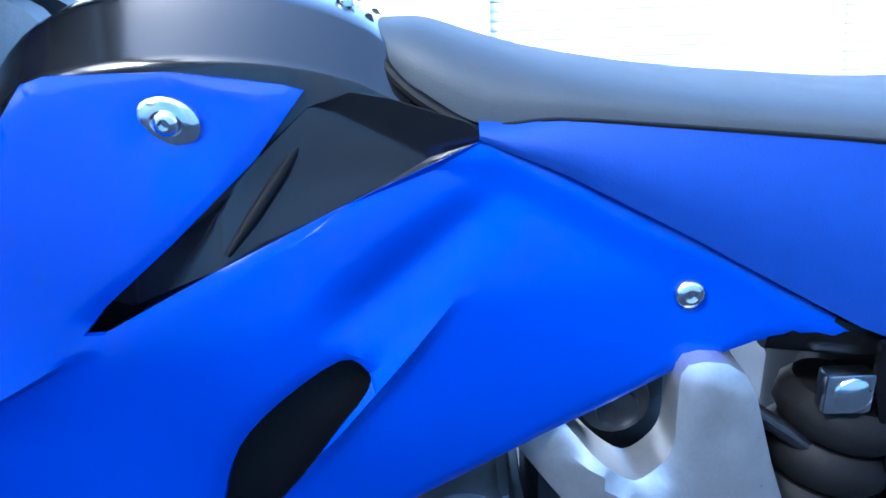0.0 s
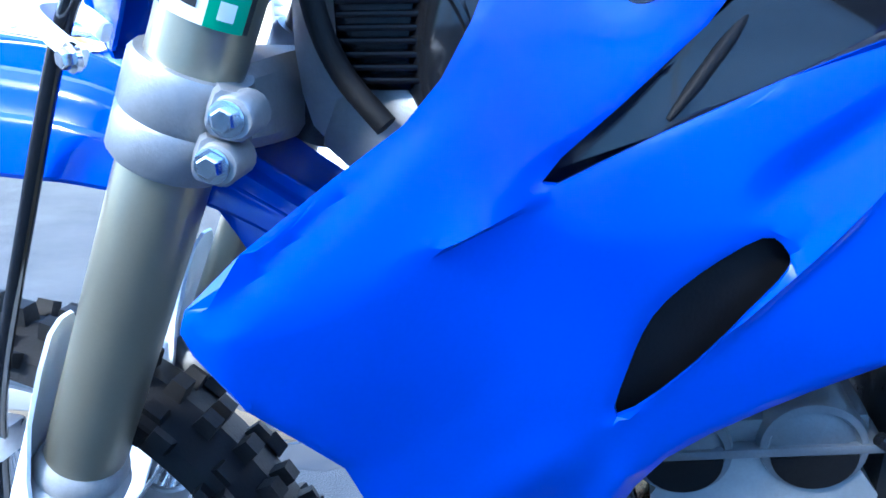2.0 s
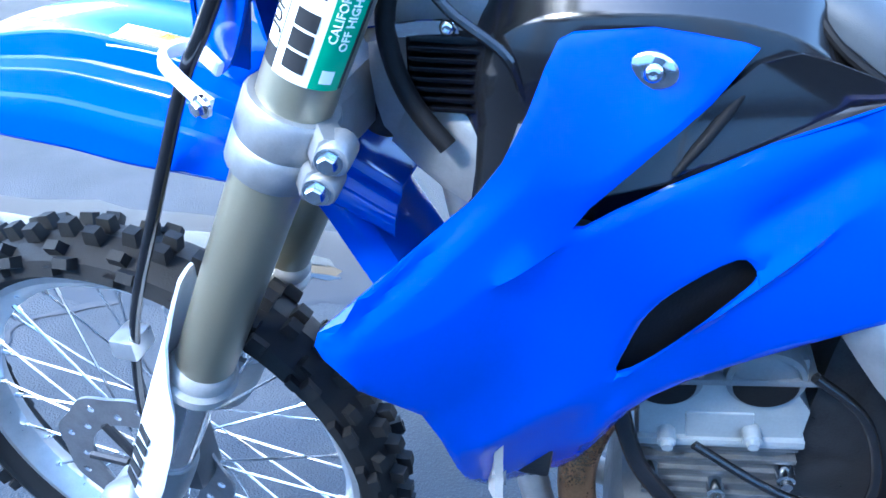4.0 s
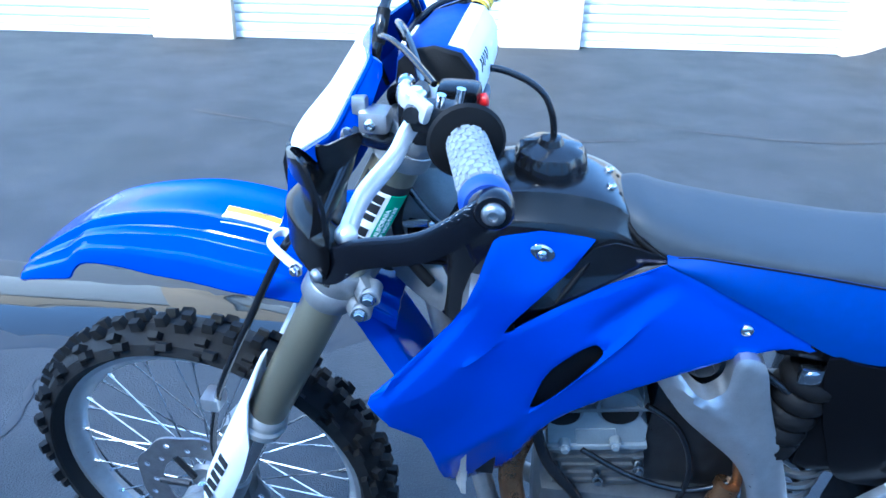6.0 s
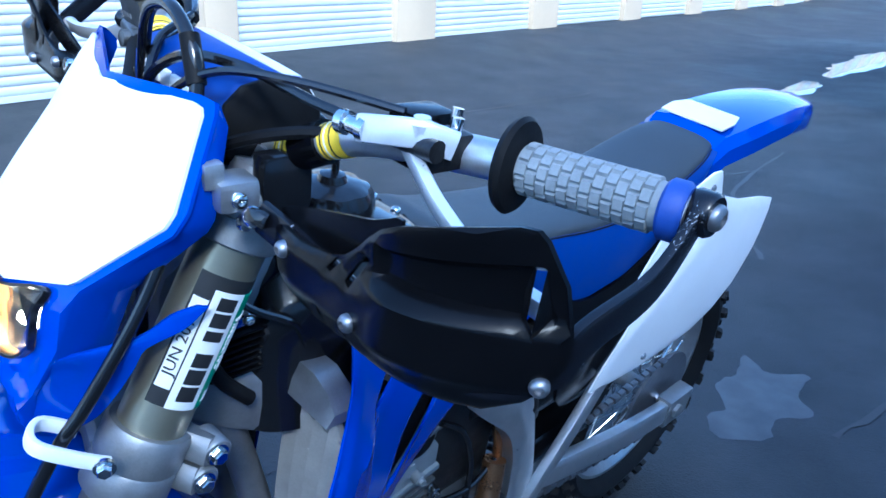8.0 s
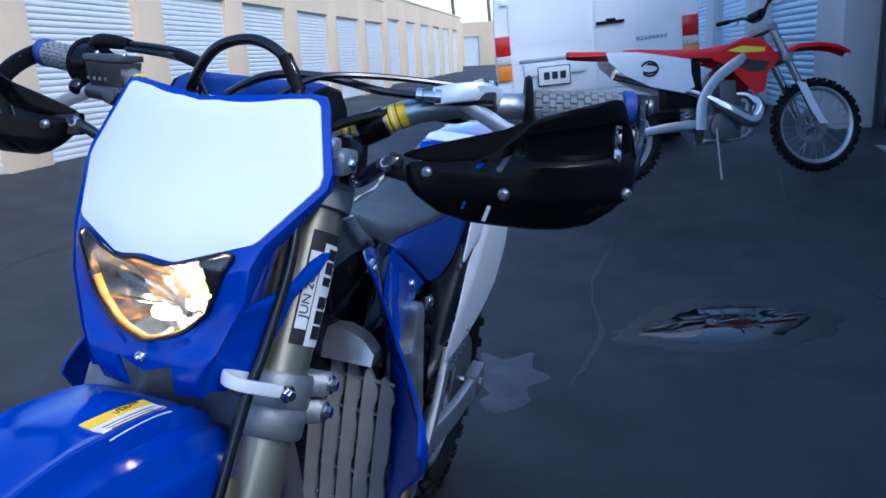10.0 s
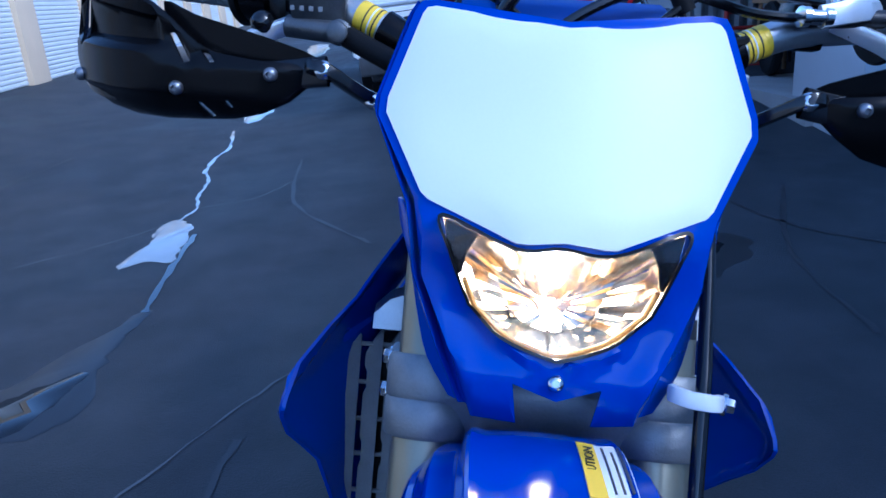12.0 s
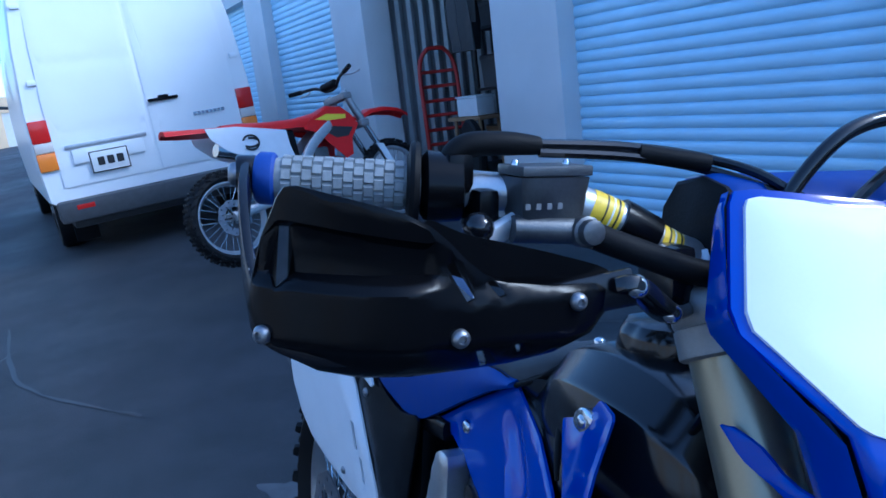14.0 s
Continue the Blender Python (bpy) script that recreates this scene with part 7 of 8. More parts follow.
for x, z in ((-0.045, 0.095), (0.028, 0.1), (-0.06, 0.04), (0.06, 0.045), (0.0, 0.02)):
    bm = bmesh.new()
    turned(bm, (x, -0.066, z), (0, -1, 0), [(0, 0.0085), (0.016, 0.0085), (0.017, 0.006), (0.022, 0.005)], 10)
    turned(bm, (x, -0.066, z - 0.012), (0, -1, 0), [(0, 0.006), (0.007, 0.006)], 8)
    bm.transform(tilt)
    part("head_nut", bm, HEAD_GREY if z > 0.08 else CHROME, eng, "", None)
bm = tube(bmesh.new(), smooth_path([(-0.13, -0.03, 0.60), (-0.18, -0.05, 0.57), (-0.20, -0.08, 0.48), (-0.15, -0.11, 0.37), (0.0, -0.115, 0.34), (0.09, -0.10, 0.43), (0.12, -0.08, 0.52)], 6), 0.019, 14)
part("exhaust_pipe", bm, HEADER, bike, "heat tinted exhaust header", None)
bm = tube(bmesh.new(), smooth_path([(0.11, -0.085, 0.42), (0.135, -0.075, 0.50), (0.125, -0.065, 0.58)], 5), 0.008, 10)
part("copper_hose", bm, HEADER, bike, "", None)
# carburettor, shock and tubes behind the spar
bm = bmesh.new()
turned(bm, (0.02, -0.02, 0.62), (1, 0, 0.1), [(0, 0.03), (0.04, 0.033), (0.045, 0.04), (0.1, 0.042), (0.11, 0.05), (0.17, 0.05)], 20)
block(bm, (-0.01, -0.055, 0.47), (0.14, 0.055, 0.70), 0.02)
part("carburettor", bm, DARK_METAL, bike, "", None)
bm = tube(bmesh.new(), [(0.22 + 0.038 * math.cos(t) + 0.003 * t / 6, -0.02 + 0.038 * math.sin(t), 0.42 + 0.0045 * t) for t in np.linspace(0, 44, 150)], 0.0065, 8)
part("shock_spring", bm, GREY_METAL, bike, "", None)
for k in range(5):
    bm = bmesh.new()
    turned(bm, (0.155 + 0.006 * k, -0.062, 0.60 + 0.03 * k), (0.2, 0.0, 1), [(0, 0.034), (0.008, 0.04), (0.02, 0.04), (0.028, 0.034)], 18)
    part("intake_boot", bm, BLACK_MATT, bike, "", None)
bm = bmesh.new()
turned(bm, (0.165, -0.09, 0.765), (0, -1, 0), [(0, 0.011), (0.01, 0.011), (0.012, 0.007)], 10)
block(bm, (0.15, -0.098, 0.752), (0.178, -0.085, 0.778), 0.003)
part("coupling", bm, CHROME, bike, "", None)
for pts, r in (([(0.12, -0.07, 0.74), (0.17, -0.085, 0.70), (0.19, -0.08, 0.62), (0.16, -0.07, 0.53)], 0.006), ([(-0.02, -0.07, 0.66), (0.03, -0.075, 0.62), (0.06, -0.08, 0.54), (0.05, -0.09, 0.46)], 0.005), ([(-0.1, -0.075, 0.56), (-0.02, -0.085, 0.52), (0.06, -0.085, 0.50), (0.12, -0.08, 0.52)], 0.0045), ([(-0.18, -0.06, 0.62), (-0.15, -0.085, 0.54), (-0.10, -0.09, 0.47), (-0.08, -0.085, 0.40)], 0.009)):
    part("hose", tube(bmesh.new(), smooth_path(pts, 6), r, 10), BLACK_GLOSS, bike, "", None)
# right side cover seen past the side panel, silencer
bm = tube(bmesh.new(), smooth_path([(0.12, 0.07, 0.52), (0.25, 0.075, 0.60), (0.36, 0.065, 0.68), (0.44, 0.06, 0.735)], 5), 0.022, 14)
tube(bm, [(0.44, 0.06, 0.735), (0.50, 0.06, 0.765)], [0.03, 0.045], 20)
tube(bm, [(0.50, 0.06, 0.765), (0.88, 0.062, 0.89)], 0.045, 22)
part("silencer", bm, ALLOY, bike, "", None)
for s in (-1, 1):
    bm = bmesh.new()
    block(bm, (0.17, s * 0.12, 0.30), (0.21, s * 0.21, 0.312), 0.003)
    for k in range(5):
        for x in (0.172, 0.205):
            block(bm, (x - 0.003, s * (0.13 + 0.018 * k) - 0.003, 0.312), (x + 0.003, s * (0.13 + 0.018 * k) + 0.003, 0.322))
    part("foot_peg", bm, PEG_STEEL, bike, "toothed steel foot peg", None)
bm = tube(bmesh.new(), smooth_path([(0.18, -0.10, 0.30), (0.03, -0.12, 0.30), (-0.03, -0.13, 0.32)], 4), 0.007, 10)
tube(bm, [(-0.03, -0.125, 0.32), (-0.03, -0.165, 0.32)], 0.008, 10)
part("gear_lever", bm, PEG_STEEL, bike, "", None)
# side stand: its foot reaches the ground on the leaning side
foot = BIKE.inverted() @ Vector((0.20, -0.17, 0.012))
bm = tube(bmesh.new(), [Vector((0.20, -0.095, 0.30)), foot], 0.011, 12)
turned(bm, foot - Vector((0, 0, 0.003)), (0, 0.17, 1), [(0, 0.028), (0.008, 0.028), (0.012, 0.012)], 16)
part("side_stand", bm, PEG_STEEL, bike, "", None)

# headstock casting, ribbed regulator, bracket and hose behind the fork
for s in (-1, 1):
    G = curve2([(-0.385, 0.985), (-0.335, 1.0), (-0.285, 0.985), (-0.268, 0.945), (-0.275, 0.90), (-0.30, 0.855), (-0.345, 0.825), (-0.385, 0.845), (-0.392, 0.92)], 3)
    bm = sheet(G, lambda u, v: (Vector((u, s * (0.036 + 0.012 * ridge(u, v, (-0.38, 0.86), (-0.29, 0.98), 0.03)), v)), (0, -s, 0)), 0.02, 0.012, lip=0.008)
    part("headstock_casting", bm, ALLOY_MATT, bike, "pale cast headstock", None, angle=45)
bm = bmesh.new()
block(bm, (-0.358, -0.058, 0.872), (-0.298, -0.040, 0.932), 0.004)
reg = part("regulator", bm, BLACK_PLASTIC, bike, "black ribbed regulator", None)
for k in range(7):
    bm = bmesh.new()
    block(bm, (-0.354, -0.066, 0.878 + 0.0075 * k), (-0.302, -0.056, 0.8815 + 0.0075 * k), 0.001)
    part("rib", bm, BLACK_PLASTIC, reg, "", None)
bm = tube(bmesh.new(), [(-0.385, -0.062, 0.931), (-0.345, -0.066, 0.940), (-0.318, -0.066, 0.942)], 1, 8, True, (0.011, 0.003), (0, 0, 1))
brk = part("bracket_bar", bm, CHROME, bike, "bright flat bracket", None)
bolt(brk, (-0.325, -0.068, 0.942), (0, -1, 0), 0.006, M=None)
part("hose", tube(bmesh.new(), smooth_path([(-0.352, -0.05, 1.0), (-0.368, -0.062, 0.955), (-0.366, -0.066, 0.92), (-0.352, -0.068, 0.885), (-0.325, -0.075, 0.855)], 6), 0.0075, 10), BLACK_MATT, bike, "", None)
part("hose", tube(bmesh.new(), smooth_path([(-0.36, -0.055, 0.99), (-0.325, -0.07, 0.955), (-0.285, -0.08, 0.93), (-0.27, -0.08, 0.90)], 6), 0.0038, 8), BLACK_GLOSS, bike, "", None)

# --- radiators ---
for s in (-1, 1):
    bm = bmesh.new()
    RT = Matrix.Translation((-0.240, 0, 0.73)) @ Matrix.Rotation(radians(3), 4, "Y")
    block(bm, (-0.012, min(s * 0.06, s * 0.138), -0.165), (0.02, max(s * 0.06, s * 0.138), 0.085), 0.004)
    bm.transform(RT)
    rad = part("radiator", bm, DARK_METAL, bike, "radiator behind grey louvres", None)
    bm = bmesh.new()
    loft(bm, [[Vector((x, s * y, z)) for x, z in ((-0.05, z0), (-0.012, z0), (-0.014, z1), (-0.042, z1))] for y, z0, z1 in ((0.05, 0.112, 0.148), (0.104, 0.112, 0.150), (0.127, 0.112, 0.141), (0.142, 0.112, 0.125))])
    bm.transform(RT)
    part("radiator_tank", bm, ALLOY, rad, "silver radiator end tank", None)
    for k in range(5):
        y = 0.073 + 0.0222 * k
        bm = bmesh.new()
        rings = []
        for z, kw in ((0.118 - 0.006 * k, 0.12), (0.108 - 0.006 * k, 0.55), (0.092 - 0.006 * k, 1.0), (0.062, 1.0), (0.055, 0.84), (0.035, 0.84), (0.028, 1.0), (-0.02, 1.0), (-0.027, 0.86), (-0.052, 0.86), (-0.06, 1.0), (-0.11, 1.0), (-0.117, 0.88), (-0.14, 0.88), (-0.148, 1.0), (-0.175, 0.9)):
            bow = 0.007 * math.cos(z * 11)
            wd = 0.0086 * kw
            lo_, hi_ = y - 0.0086, y - 0.0086 + 2 * wd
            rings.append([Vector((-0.033 - bow, s * lo_, z)), Vector((-0.028 - bow, s * (lo_ + wd), z)), Vector((-0.025 - bow, s * hi_, z)), Vector((-0.018 - bow, s * hi_, z)), Vector((-0.024 - bow, s * lo_, z))])
        loft(bm, rings)
        bm.transform(RT)
        part("louvre", bm, LOUVRE, rad, "", None, angle=30)
    for k, z in enumerate((0.088, 0.045, 0.002, -0.040, -0.085, -0.130)):
        bm = tube(bmesh.new(), smooth_path([Vector((-0.026, s * 0.062, z + 0.006)), Vector((-0.030, s * 0.10, z)), Vector((-0.026, s * 0.168, z - 0.004))], 4), 0.0026, 8)
        bm.transform(RT)
        part("louvre_bar", bm, LOUVRE, rad, "", None)

# ---- white panel van ----
van = root("van", LANE @ pose(6.374, -0.654, 0.17, -3.2, 0, 1.0), "white high-roof panel van with closed rear doors", "van")
# van frame: x forward from the rear face, y across, z up
SEC = [(0.46, 0.86), (0.52, 0.945), (0.9, 0.965), (1.3, 0.955), (1.8, 0.91), (2.3, 0.83), (2.52, 0.74), (2.60, 0.60), (2.62, 0.0)]


def van_ring(x, k=1.0, zk=1.0):
    half = [(y * k, 0.44 + (z - 0.44) * zk) for z, y in SEC]
    return [Vector((x, -y, z)) for y, z in half] + [Vector((x, y, z)) for y, z in reversed(half[:-1])]


bm = bmesh.new()
loft(bm, [van_ring(0.0, 0.985, 0.985), van_ring(0.02, 0.995, 0.995), van_ring(0.06), van_ring(2.0), van_ring(3.6), van_ring(4.0, 0.99, 0.97), van_ring(4.5, 0.95, 0.72), van_ring(5.3, 0.9, 0.38), van_ring(5.5, 0.8, 0.25)])
part("body", bm, VAN_WHITE, van, "white painted body", None, angle=30)
for s in (-1, 1):
    # rear door leaf as a proud panel
    y0, y1 = (0.012, 0.80) if s > 0 else (-0.80, -0.012)
    O = [(y0, 0.62), (y1, 0.62), (y1, 1.3), (y1 * 0.97 if s > 0 else y1, 1.8), (y1 * 0.90 if s > 0 else y1, 2.4), (y0, 2.45)] if s > 0 else [(y0, 0.62), (y1, 0.62), (y1, 2.45), (y0 * 0.90, 2.4), (y0 * 0.97, 1.8), (y0, 1.3)]

    def leaf(u, v):
        x = -0.016 + 0.02 * max(0, v - 1.5) ** 1.5 * 0.6
        x += 0.008 * ridge(u, v, (y0, 1.06), (y1, 1.06), 0.018) + 0.006 * ridge(u, v, (y0, 1.62), (y1, 1.62), 0.02)
        return Vector((x, u, v)), Vector((1, 0, 0))
    bm = sheet(O, leaf, 0.02, 0.05, lip=0.01)
    dr = part("rear_door", bm, VAN_WHITE, van, "", None, angle=30)
    if s < 0:
        bm = bmesh.new()
        block(bm, (-0.045, -0.28, 1.205), (-0.018, -0.02, 1.232), 0.008)
        block(bm, (-0.05, -0.20, 1.226), (-0.018, -0.11, 1.252), 0.008)
        part("handle", bm, BLACK_PLASTIC, dr, "black door handle", None)
    for z in (0.85, 1.5, 2.1):
        bm = bmesh.new()
        yy = s * (0.845 - 0.05 * max(0, z - 1.4))
        block(bm, (-0.02, yy - 0.05, z - 0.02), (0.02, yy + 0.02, z + 0.02), 0.006)
        part("hinge", bm, VAN_WHITE, dr, "", None)
    # lamp cluster
    z0 = 0.78
    for h0, h1, mt in ((0.0, 0.15, LAMP_AMBER), (0.152, 0.235, LAMP_CLEAR), (0.237, 0.42, LAMP_RED)):
        bm = bmesh.new()
        block(bm, (-0.028, min(s * 0.80, s * 0.945), z0 + h0), (0.10, max(s * 0.80, s * 0.945), z0 + h1), 0.012)
        part("tail_lamp", bm, mt, van, "", None)
bm = bmesh.new()
block(bm, (-0.04, 0.10, 0.80), (-0.012, 0.68, 0.92), 0.006)
part("plate_holder", bm, VAN_WHITE, van, "", None)
bm = bmesh.new()
block(bm, (-0.05, 0.255, 0.705), (-0.035, 0.55, 0.872), 0.004)
pl = part("licence_plate", bm, LABEL_WHITE, van, "white licence plate with dark bars", None)
bm = bmesh.new()
block(bm, (-0.046, 0.247, 0.697), (-0.034, 0.558, 0.88), 0.004)
part("plate_frame", bm, BLACK_PLASTIC, van, "", None)
for k in range(3):
    bm = bmesh.new()
    block(bm, (-0.053, 0.290 + 0.078 * k, 0.755), (-0.0495, 0.345 + 0.078 * k, 0.825))
    part("bar", bm, INK, pl, "", None)
for k in range(8):
    bm = bmesh.new()
    block(bm, (-0.03, -0.66 + 0.036 * k, 1.03), (-0.017, -0.634 + 0.036 * k, 1.058))
    part("badge_bar", bm, CHROME, van, "", None)
bm = bmesh.new()
block(bm, (-0.03, 0.06, 0.93), (-0.016, 0.72, 0.965), 0.004)
part("door_trim", bm, ALLOY, van, "", None)
bm = bmesh.new()
block(bm, (-0.14, -0.90, 0.335), (0.12, 0.90, 0.515), 0.03)
bp = part("rear_bumper", bm, VAN_GREY, van, "grey plastic step bumper", None)
bm = bmesh.new()
block(bm, (-0.145, 0.62, 0.435), (-0.135, 0.76, 0.475), 0.003)
part("reflector", bm, LAMP_RED, bp, "", None)
bm = bmesh.new()
block(bm, (0.1, -0.8, 0.25), (5.2, 0.8, 0.46), 0.03)
part("chassis", bm, VAN_GREY, van, "", None)
for x in (0.95, 4.45):
    for s in (-1, 1):
        bm = bmesh.new()
        turned(bm, (x, s * 0.68, 0.35), (0, s, 0), [(0, 0.22), (0, 0.33), (0.03, 0.35), (0.19, 0.35), (0.22, 0.33), (0.22, 0.22), (0.19, 0.2)], 36)
        wv = part("wheel", bm, TYRE, van, "black road tyre", None)
        bm = bmesh.new()
        turned(bm, (x, s * 0.88, 0.35), (0, s, 0), [(0, 0.2), (0.01, 0.19), (0.015, 0.06), (0.03, 0.05)], 24)
        part("hub_cap", bm, GREY_METAL, wv, "", None)
for s in (-1, 1):
    bm = bmesh.new()
    block(bm, (0.35, s * 0.7 - 0.1, 0.10), (0.38, s * 0.7 + 0.1, 0.45), 0.004)
    part("mud_flap", bm, BLACK_MATT, van, "", None)
    bm = tube(bmesh.new(), [(4.3, s * 0.93, 1.45), (4.28, s * 1.16, 1.5)], 0.02, 8)
    block(bm, (4.24, min(s * 1.08, s * 1.24), 1.32), (4.32, max(s * 1.08, s * 1.24), 1.68), 0.03)
    part("wing_mirror", bm, VAN_GREY, van, "", None)

# ---- red motocross motorcycle ----
# its frame: x to the rear, y to its right, z up, origin on the ground midway between the axles
RD = Vector((math.cos(radians(-72.2)), math.sin(radians(-72.2)), 0))
rc = Vector((4.53, -1.16, 0))
RM = Matrix((-RD, Vector((0, 0, 1)).cross(-RD), Vector((0, 0, 1)))).transposed().to_4x4()
RM.translation = Vector((rc.x, rc.y, 0.195))
RM = RM @ Matrix.Rotation(radians(11.0), 4, "X")
red = root("motorcycle", RM, "red motocross motorcycle with white side panels on a stand", "motorcycle")
FA2, RA2 = Vector((-0.74, 0, 0.345)), Vector((0.74, 0, 0.335))
wheel(red, "front_wheel", FA2, 0.343, 0.085, 0.268, None, spokes=28)
wheel(red, "rear_wheel", RA2, 0.333, 0.11, 0.24, None, spokes=28, disc=1)


def rpart(name, bm, mat, label=""):
    return part(name, bm, mat, red, label, None)


for s in (-1, 1):
    rpart("fork_tube", rod((-0.50, s * 0.1, 0.80), (-0.365, s * 0.1, 1.08), 0.028, 16), ALLOY, "silver upper fork tube")
    rpart("fork_slider", rod((-0.70, s * 0.1, 0.36), (-0.50, s * 0.1, 0.80), 0.023, 14), CHROME)
    bm = bmesh.new()
    loft(bm, [[Vector((x - 0.03, s * 0.128, z)), Vector((x + 0.035, s * 0.128, z + 0.01)), Vector((x + 0.03, s * 0.115, z + 0.01)), Vector((x - 0.04, s * 0.10, z))] for x, z in ((-0.73, 0.34), (-0.68, 0.42), (-0.62, 0.54), (-0.575, 0.64))])
    rpart("fork_guard", bm, WHITE_PLASTIC, "white fork guard")
bm = tube(bmesh.new(), smooth_path([(-0.24, -0.4, 1.19), (-0.28, -0.28, 1.18), (-0.32, -0.16, 1.17), (-0.34, -0.06, 1.12), (-0.34, 0.06, 1.12), (-0.32, 0.16, 1.17), (-0.28, 0.28, 1.18), (-0.24, 0.4, 1.19)], 5), 0.012, 12)
rb = rpart("handlebar", bm, DARK_METAL, "dark handlebar")
for s in (-1, 1):
    part("grip", rod((-0.277, s * 0.29, 1.181), (-0.24, s * 0.41, 1.19), 0.017, 12), BLACK_MATT, rb)
    part("lever", tube(bmesh.new(), smooth_path([(-0.31, s * 0.22, 1.175), (-0.34, s * 0.3, 1.16), (-0.33, s * 0.4, 1.16)], 4), 0.006, 8), ALLOY, rb)
bm = bmesh.new()
turned(bm, (-0.33, -0.09, 1.15), (0, 1, 0), [(0, 0.02), (0.01, 0.03), (0.17, 0.03), (0.18, 0.02)], 16)
part("bar_pad", bm, BLACK_MATT, rb)
for z in (0.82, 1.04):
    bm = bmesh.new()
    block(bm, (-0.53 + (z - 0.8) * 0.48, -0.135, z - 0.025), (-0.45 + (z - 0.8) * 0.48, 0.135, z + 0.025), 0.012)
    rpart("fork_clamp", bm, ALLOY_MATT)
bm = bmesh.new()
loft(bm, [[Vector((x, w * a, z - b)) for a, b in ((1, 0.04), (0.9, 0.012), (0.5, 0), (0, -0.008), (-0.5, 0), (-0.9, 0.012), (-1, 0.04), (-0.5, 0.02), (0.5, 0.02))] for x, z, w in ((-1.0, 0.87, 0.05), (-0.90, 0.915, 0.068), (-0.76, 0.935, 0.08), (-0.6, 0.93, 0.09), (-0.46, 0.88, 0.08))])
rpart("front_fender", bm, RED_PLASTIC, "red front fender")
bm = bmesh.new()
loft(bm, [[Vector((x, w * math.copysign(abs(math.cos(t)) ** 0.7, math.cos(t)), zb + (zt - zb) * abs(math.sin(t)) ** 0.6)) for t in np.linspace(0, math.pi, 13)] for x, zt, zb, w in ((-0.31, 0.99, 0.86, 0.06), (-0.22, 1.0, 0.86, 0.09), (-0.10, 0.96, 0.84, 0.085), (0.1, 0.935, 0.86, 0.085), (0.35, 0.94, 0.87, 0.09), (0.55, 0.955, 0.90, 0.085), (0.66, 0.955, 0.93, 0.06))])
rpart("seat", bm, RED_PLASTIC, "red seat and tank cover")
bm = bmesh.new()
loft(bm, [[Vector((x, w * a, z - b)) for a, b in ((1, 0.04), (0.85, 0.008), (0, -0.008), (-0.85, 0.008), (-1, 0.04), (0, 0.02))] for x, z, w in ((0.58, 0.94, 0.1), (0.75, 0.945, 0.1), (0.92, 0.955, 0.085), (1.06, 0.965, 0.05))])
rpart("rear_fender", bm, RED_PLASTIC, "red rear fender tip")
for s in (-1, 1):
    S2 = [(-0.30, 0.97), (-0.16, 0.965), (-0.02, 0.905), (0.06, 0.84), (-0.05, 0.80), (-0.14, 0.70), (-0.24, 0.58), (-0.30, 0.60), (-0.33, 0.72), (-0.42, 0.82), (-0.38, 0.90)]
    bm = sheet(S2, lambda u, v: (Vector((u, s * (0.105 + 0.25 * max(0, -u - 0.15) * max(0, 0.95 - v) * 2.0), v)), (0, -s, 0)), 0.004, 0.03, lip=0.008)
    sr = rpart("shroud", bm, RED_PLASTIC, "red radiator shroud with a yellow graphic")
    Y2 = [(-0.33, 0.905), (-0.16, 0.925), (-0.05, 0.895), (-0.17, 0.875), (-0.32, 0.875)]
    bm = sheet(Y2, lambda u, v: (Vector((u, s * (0.107 + 0.25 * max(0, -u - 0.15) * max(0, 0.95 - v) * 2.0), v)), (0, -s, 0)), 0.001, 0.03)
    part("graphic", bm, YELLOW, sr)
    K2 = [(-0.36, 0.80), (-0.2, 0.83), (-0.10, 0.81), (-0.2, 0.74), (-0.30, 0.74)]
    bm = sheet(K2, lambda u, v: (Vector((u, s * (0.107 + 0.25 * max(0, -u - 0.15) * max(0, 0.95 - v) * 2.0), v)), (0, -s, 0)), 0.001, 0.03)
    part("graphic", bm, INK, sr)
    W2 = [(0.22, 0.85), (0.40, 0.885), (0.60, 0.92), (0.82, 0.93), (0.80, 0.86), (0.70, 0.77), (0.52, 0.68), (0.28, 0.62), (0.20, 0.66), (0.22, 0.75)]
    bm = sheet(W2, lambda u, v: (Vector((u, s * 0.125, v)), (0, -s, 0)), 0.004, 0.04, lip=0.01)
    wp = rpart("side_panel", bm, WHITE_PLASTIC, "white side number panel")
    bm = bmesh.new()
    for t0 in range(2):
        tube(bm, [Vector((0.52 + 0.06 * math.cos(t), s * 0.1305, 0.80 + (0.05 - 0.02 * t0) * math.sin(t))) for t in np.linspace(0.4 + t0, 5.6, 16)], 0.007, 6)
    part("mark", bm, INK, wp)
    bm = tube(bmesh.new(), smooth_path([(-0.36, s * 0.03, 0.95), (-0.2, s * 0.09, 0.86), (0.02, s * 0.10, 0.72), (0.14, s * 0.1, 0.56), (0.16, s * 0.09, 0.36)], 5), 1, 12, True, (0.075, 0.03), (0.5, 0, 1))
    rpart("frame_spar", bm, ALLOY, "silver aluminium frame spar")
    bm = tube(bmesh.new(), smooth_path([(0.16, s * 0.08, 0.40), (0.4, s * 0.10, 0.39), (0.76, s * 0.1, 0.335)], 5), 1, 12, True, (0.06, 0.03), (0, 0, 1))
    rpart("swingarm_leg", bm, ALLOY, "silver swingarm")
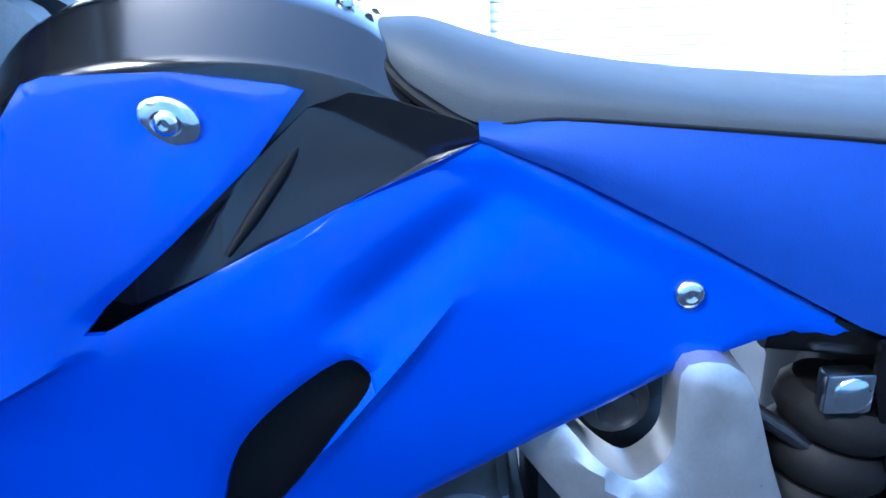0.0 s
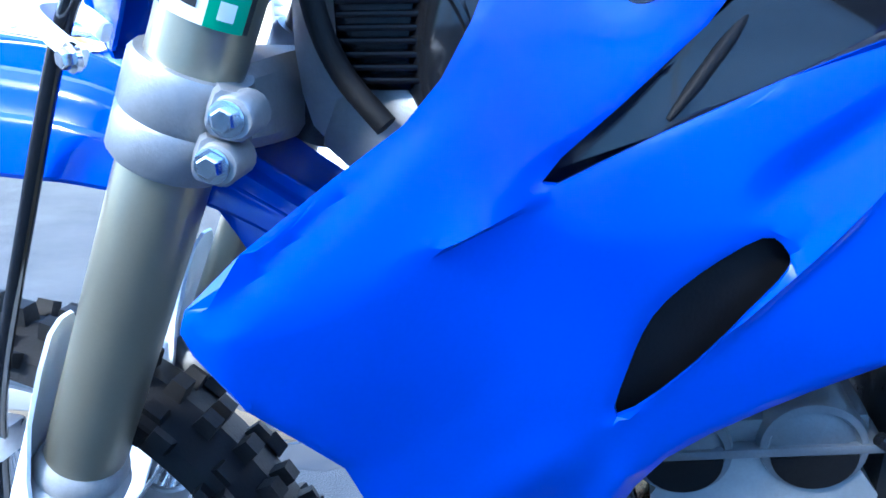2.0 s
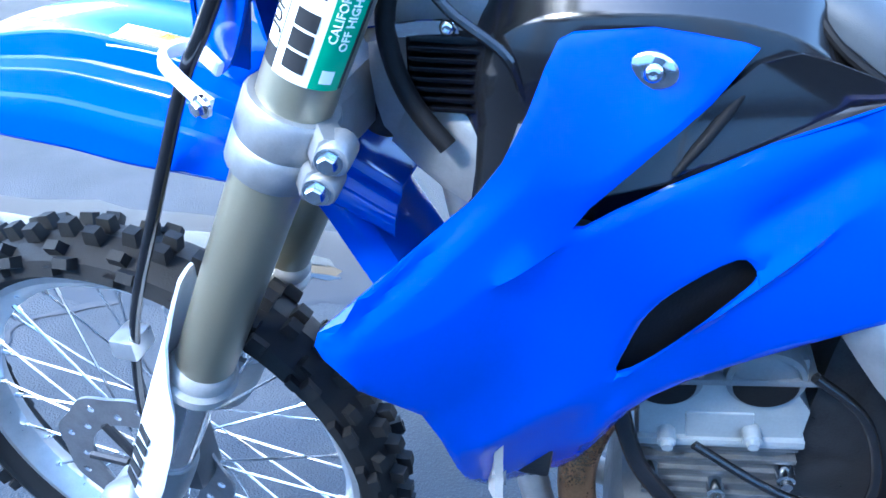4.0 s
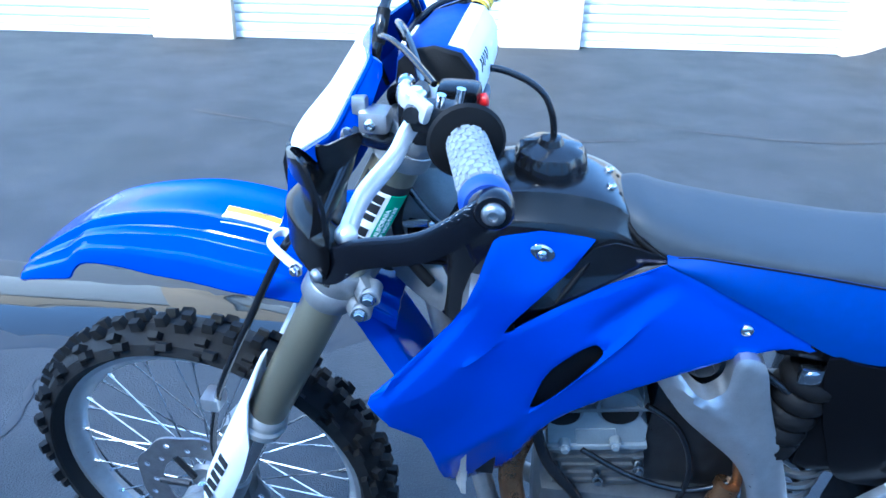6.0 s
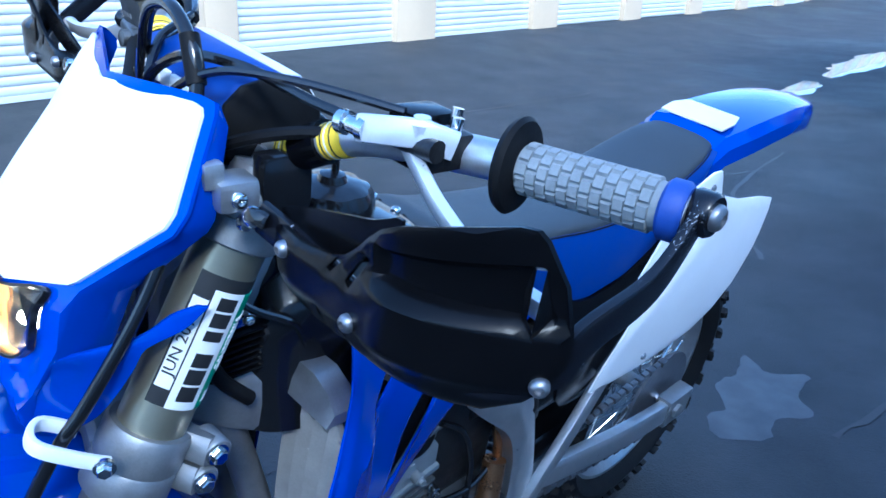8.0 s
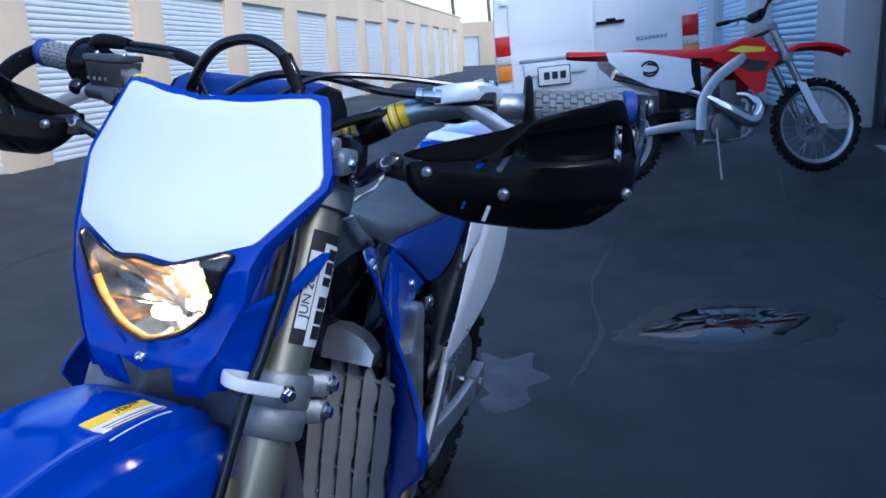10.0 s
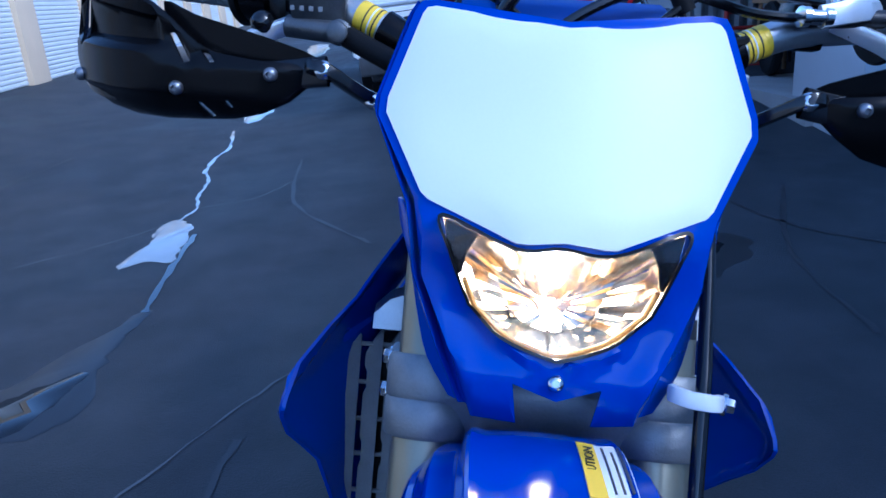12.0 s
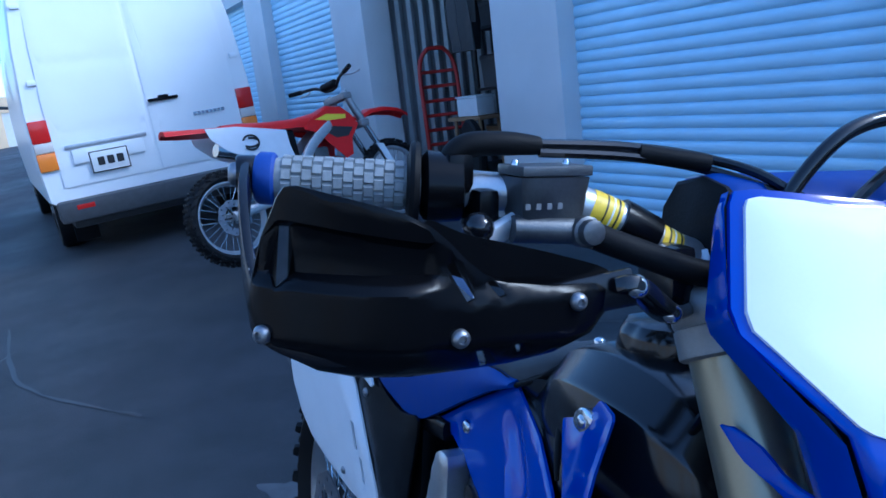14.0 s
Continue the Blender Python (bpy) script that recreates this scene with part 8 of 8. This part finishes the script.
    rpart("cradle_tube", tube(bmesh.new(), smooth_path([(-0.34, s * 0.03, 0.86), (-0.26, s * 0.05, 0.5), (-0.18, s * 0.06, 0.30), (0.14, s * 0.07, 0.28)], 5), 0.016, 10), ALLOY)
bm = bmesh.new()
block(bm, (-0.14, -0.09, 0.28), (0.14, 0.09, 0.46), 0.03)
block(bm, (-0.13, -0.07, 0.44), (0.0, 0.07, 0.70), 0.02)
turned(bm, (0.0, 0.08, 0.37), (0, 1, 0), [(0, 0.1), (0.03, 0.095), (0.04, 0.06)], 28)
turned(bm, (-0.02, -0.08, 0.37), (0, -1, 0), [(0, 0.09), (0.03, 0.085), (0.04, 0.05)], 28)
rpart("engine", bm, GREY_METAL, "grey engine")
bm = tube(bmesh.new(), smooth_path([(-0.13, 0.02, 0.60), (-0.22, 0.06, 0.58), (-0.26, 0.12, 0.48), (-0.18, 0.14, 0.40), (-0.04, 0.135, 0.48), (0.10, 0.09, 0.58), (0.3, 0.06, 0.66)], 6), [0.022, 0.03, 0.05, 0.055, 0.045, 0.028, 0.024], 16)
tube(bm, [(0.3, 0.06, 0.66), (0.36, 0.065, 0.68), (0.76, 0.075, 0.79)], [0.024, 0.045, 0.045], 16)
rpart("expansion_pipe", bm, CHROME, "plated expansion chamber exhaust")
bm = bmesh.new()
block(bm, (0.12, -0.07, 0.52), (0.40, 0.07, 0.86), 0.03)
rpart("airbox", bm, BLACK_PLASTIC)
bm = tube(bmesh.new(), [(0.22 + 0.038 * math.cos(t), 0.038 * math.sin(t), 0.42 + 0.005 * t) for t in np.linspace(0, 46, 130)], 0.007, 8)
rpart("shock_spring", bm, ALLOY)
rpart("prop_stand", rod((0.06, 0.12, 0.36), (0.06, 0.16, 0.0), 0.01, 10), PEG_STEEL)

# ---- roller door slats, one by one ----
made = {}
for ob, width, n, mat, turn in later:
    key = (round(width, 3), mat.name)
    if key not in made:
        me = slat_mesh(width)
        me.materials.append(mat)
        made[key] = me
    for k in range(n):
        share("slat", made[key], ob, Matrix.Translation((0, 0, 0.05 + k * SLAT)))
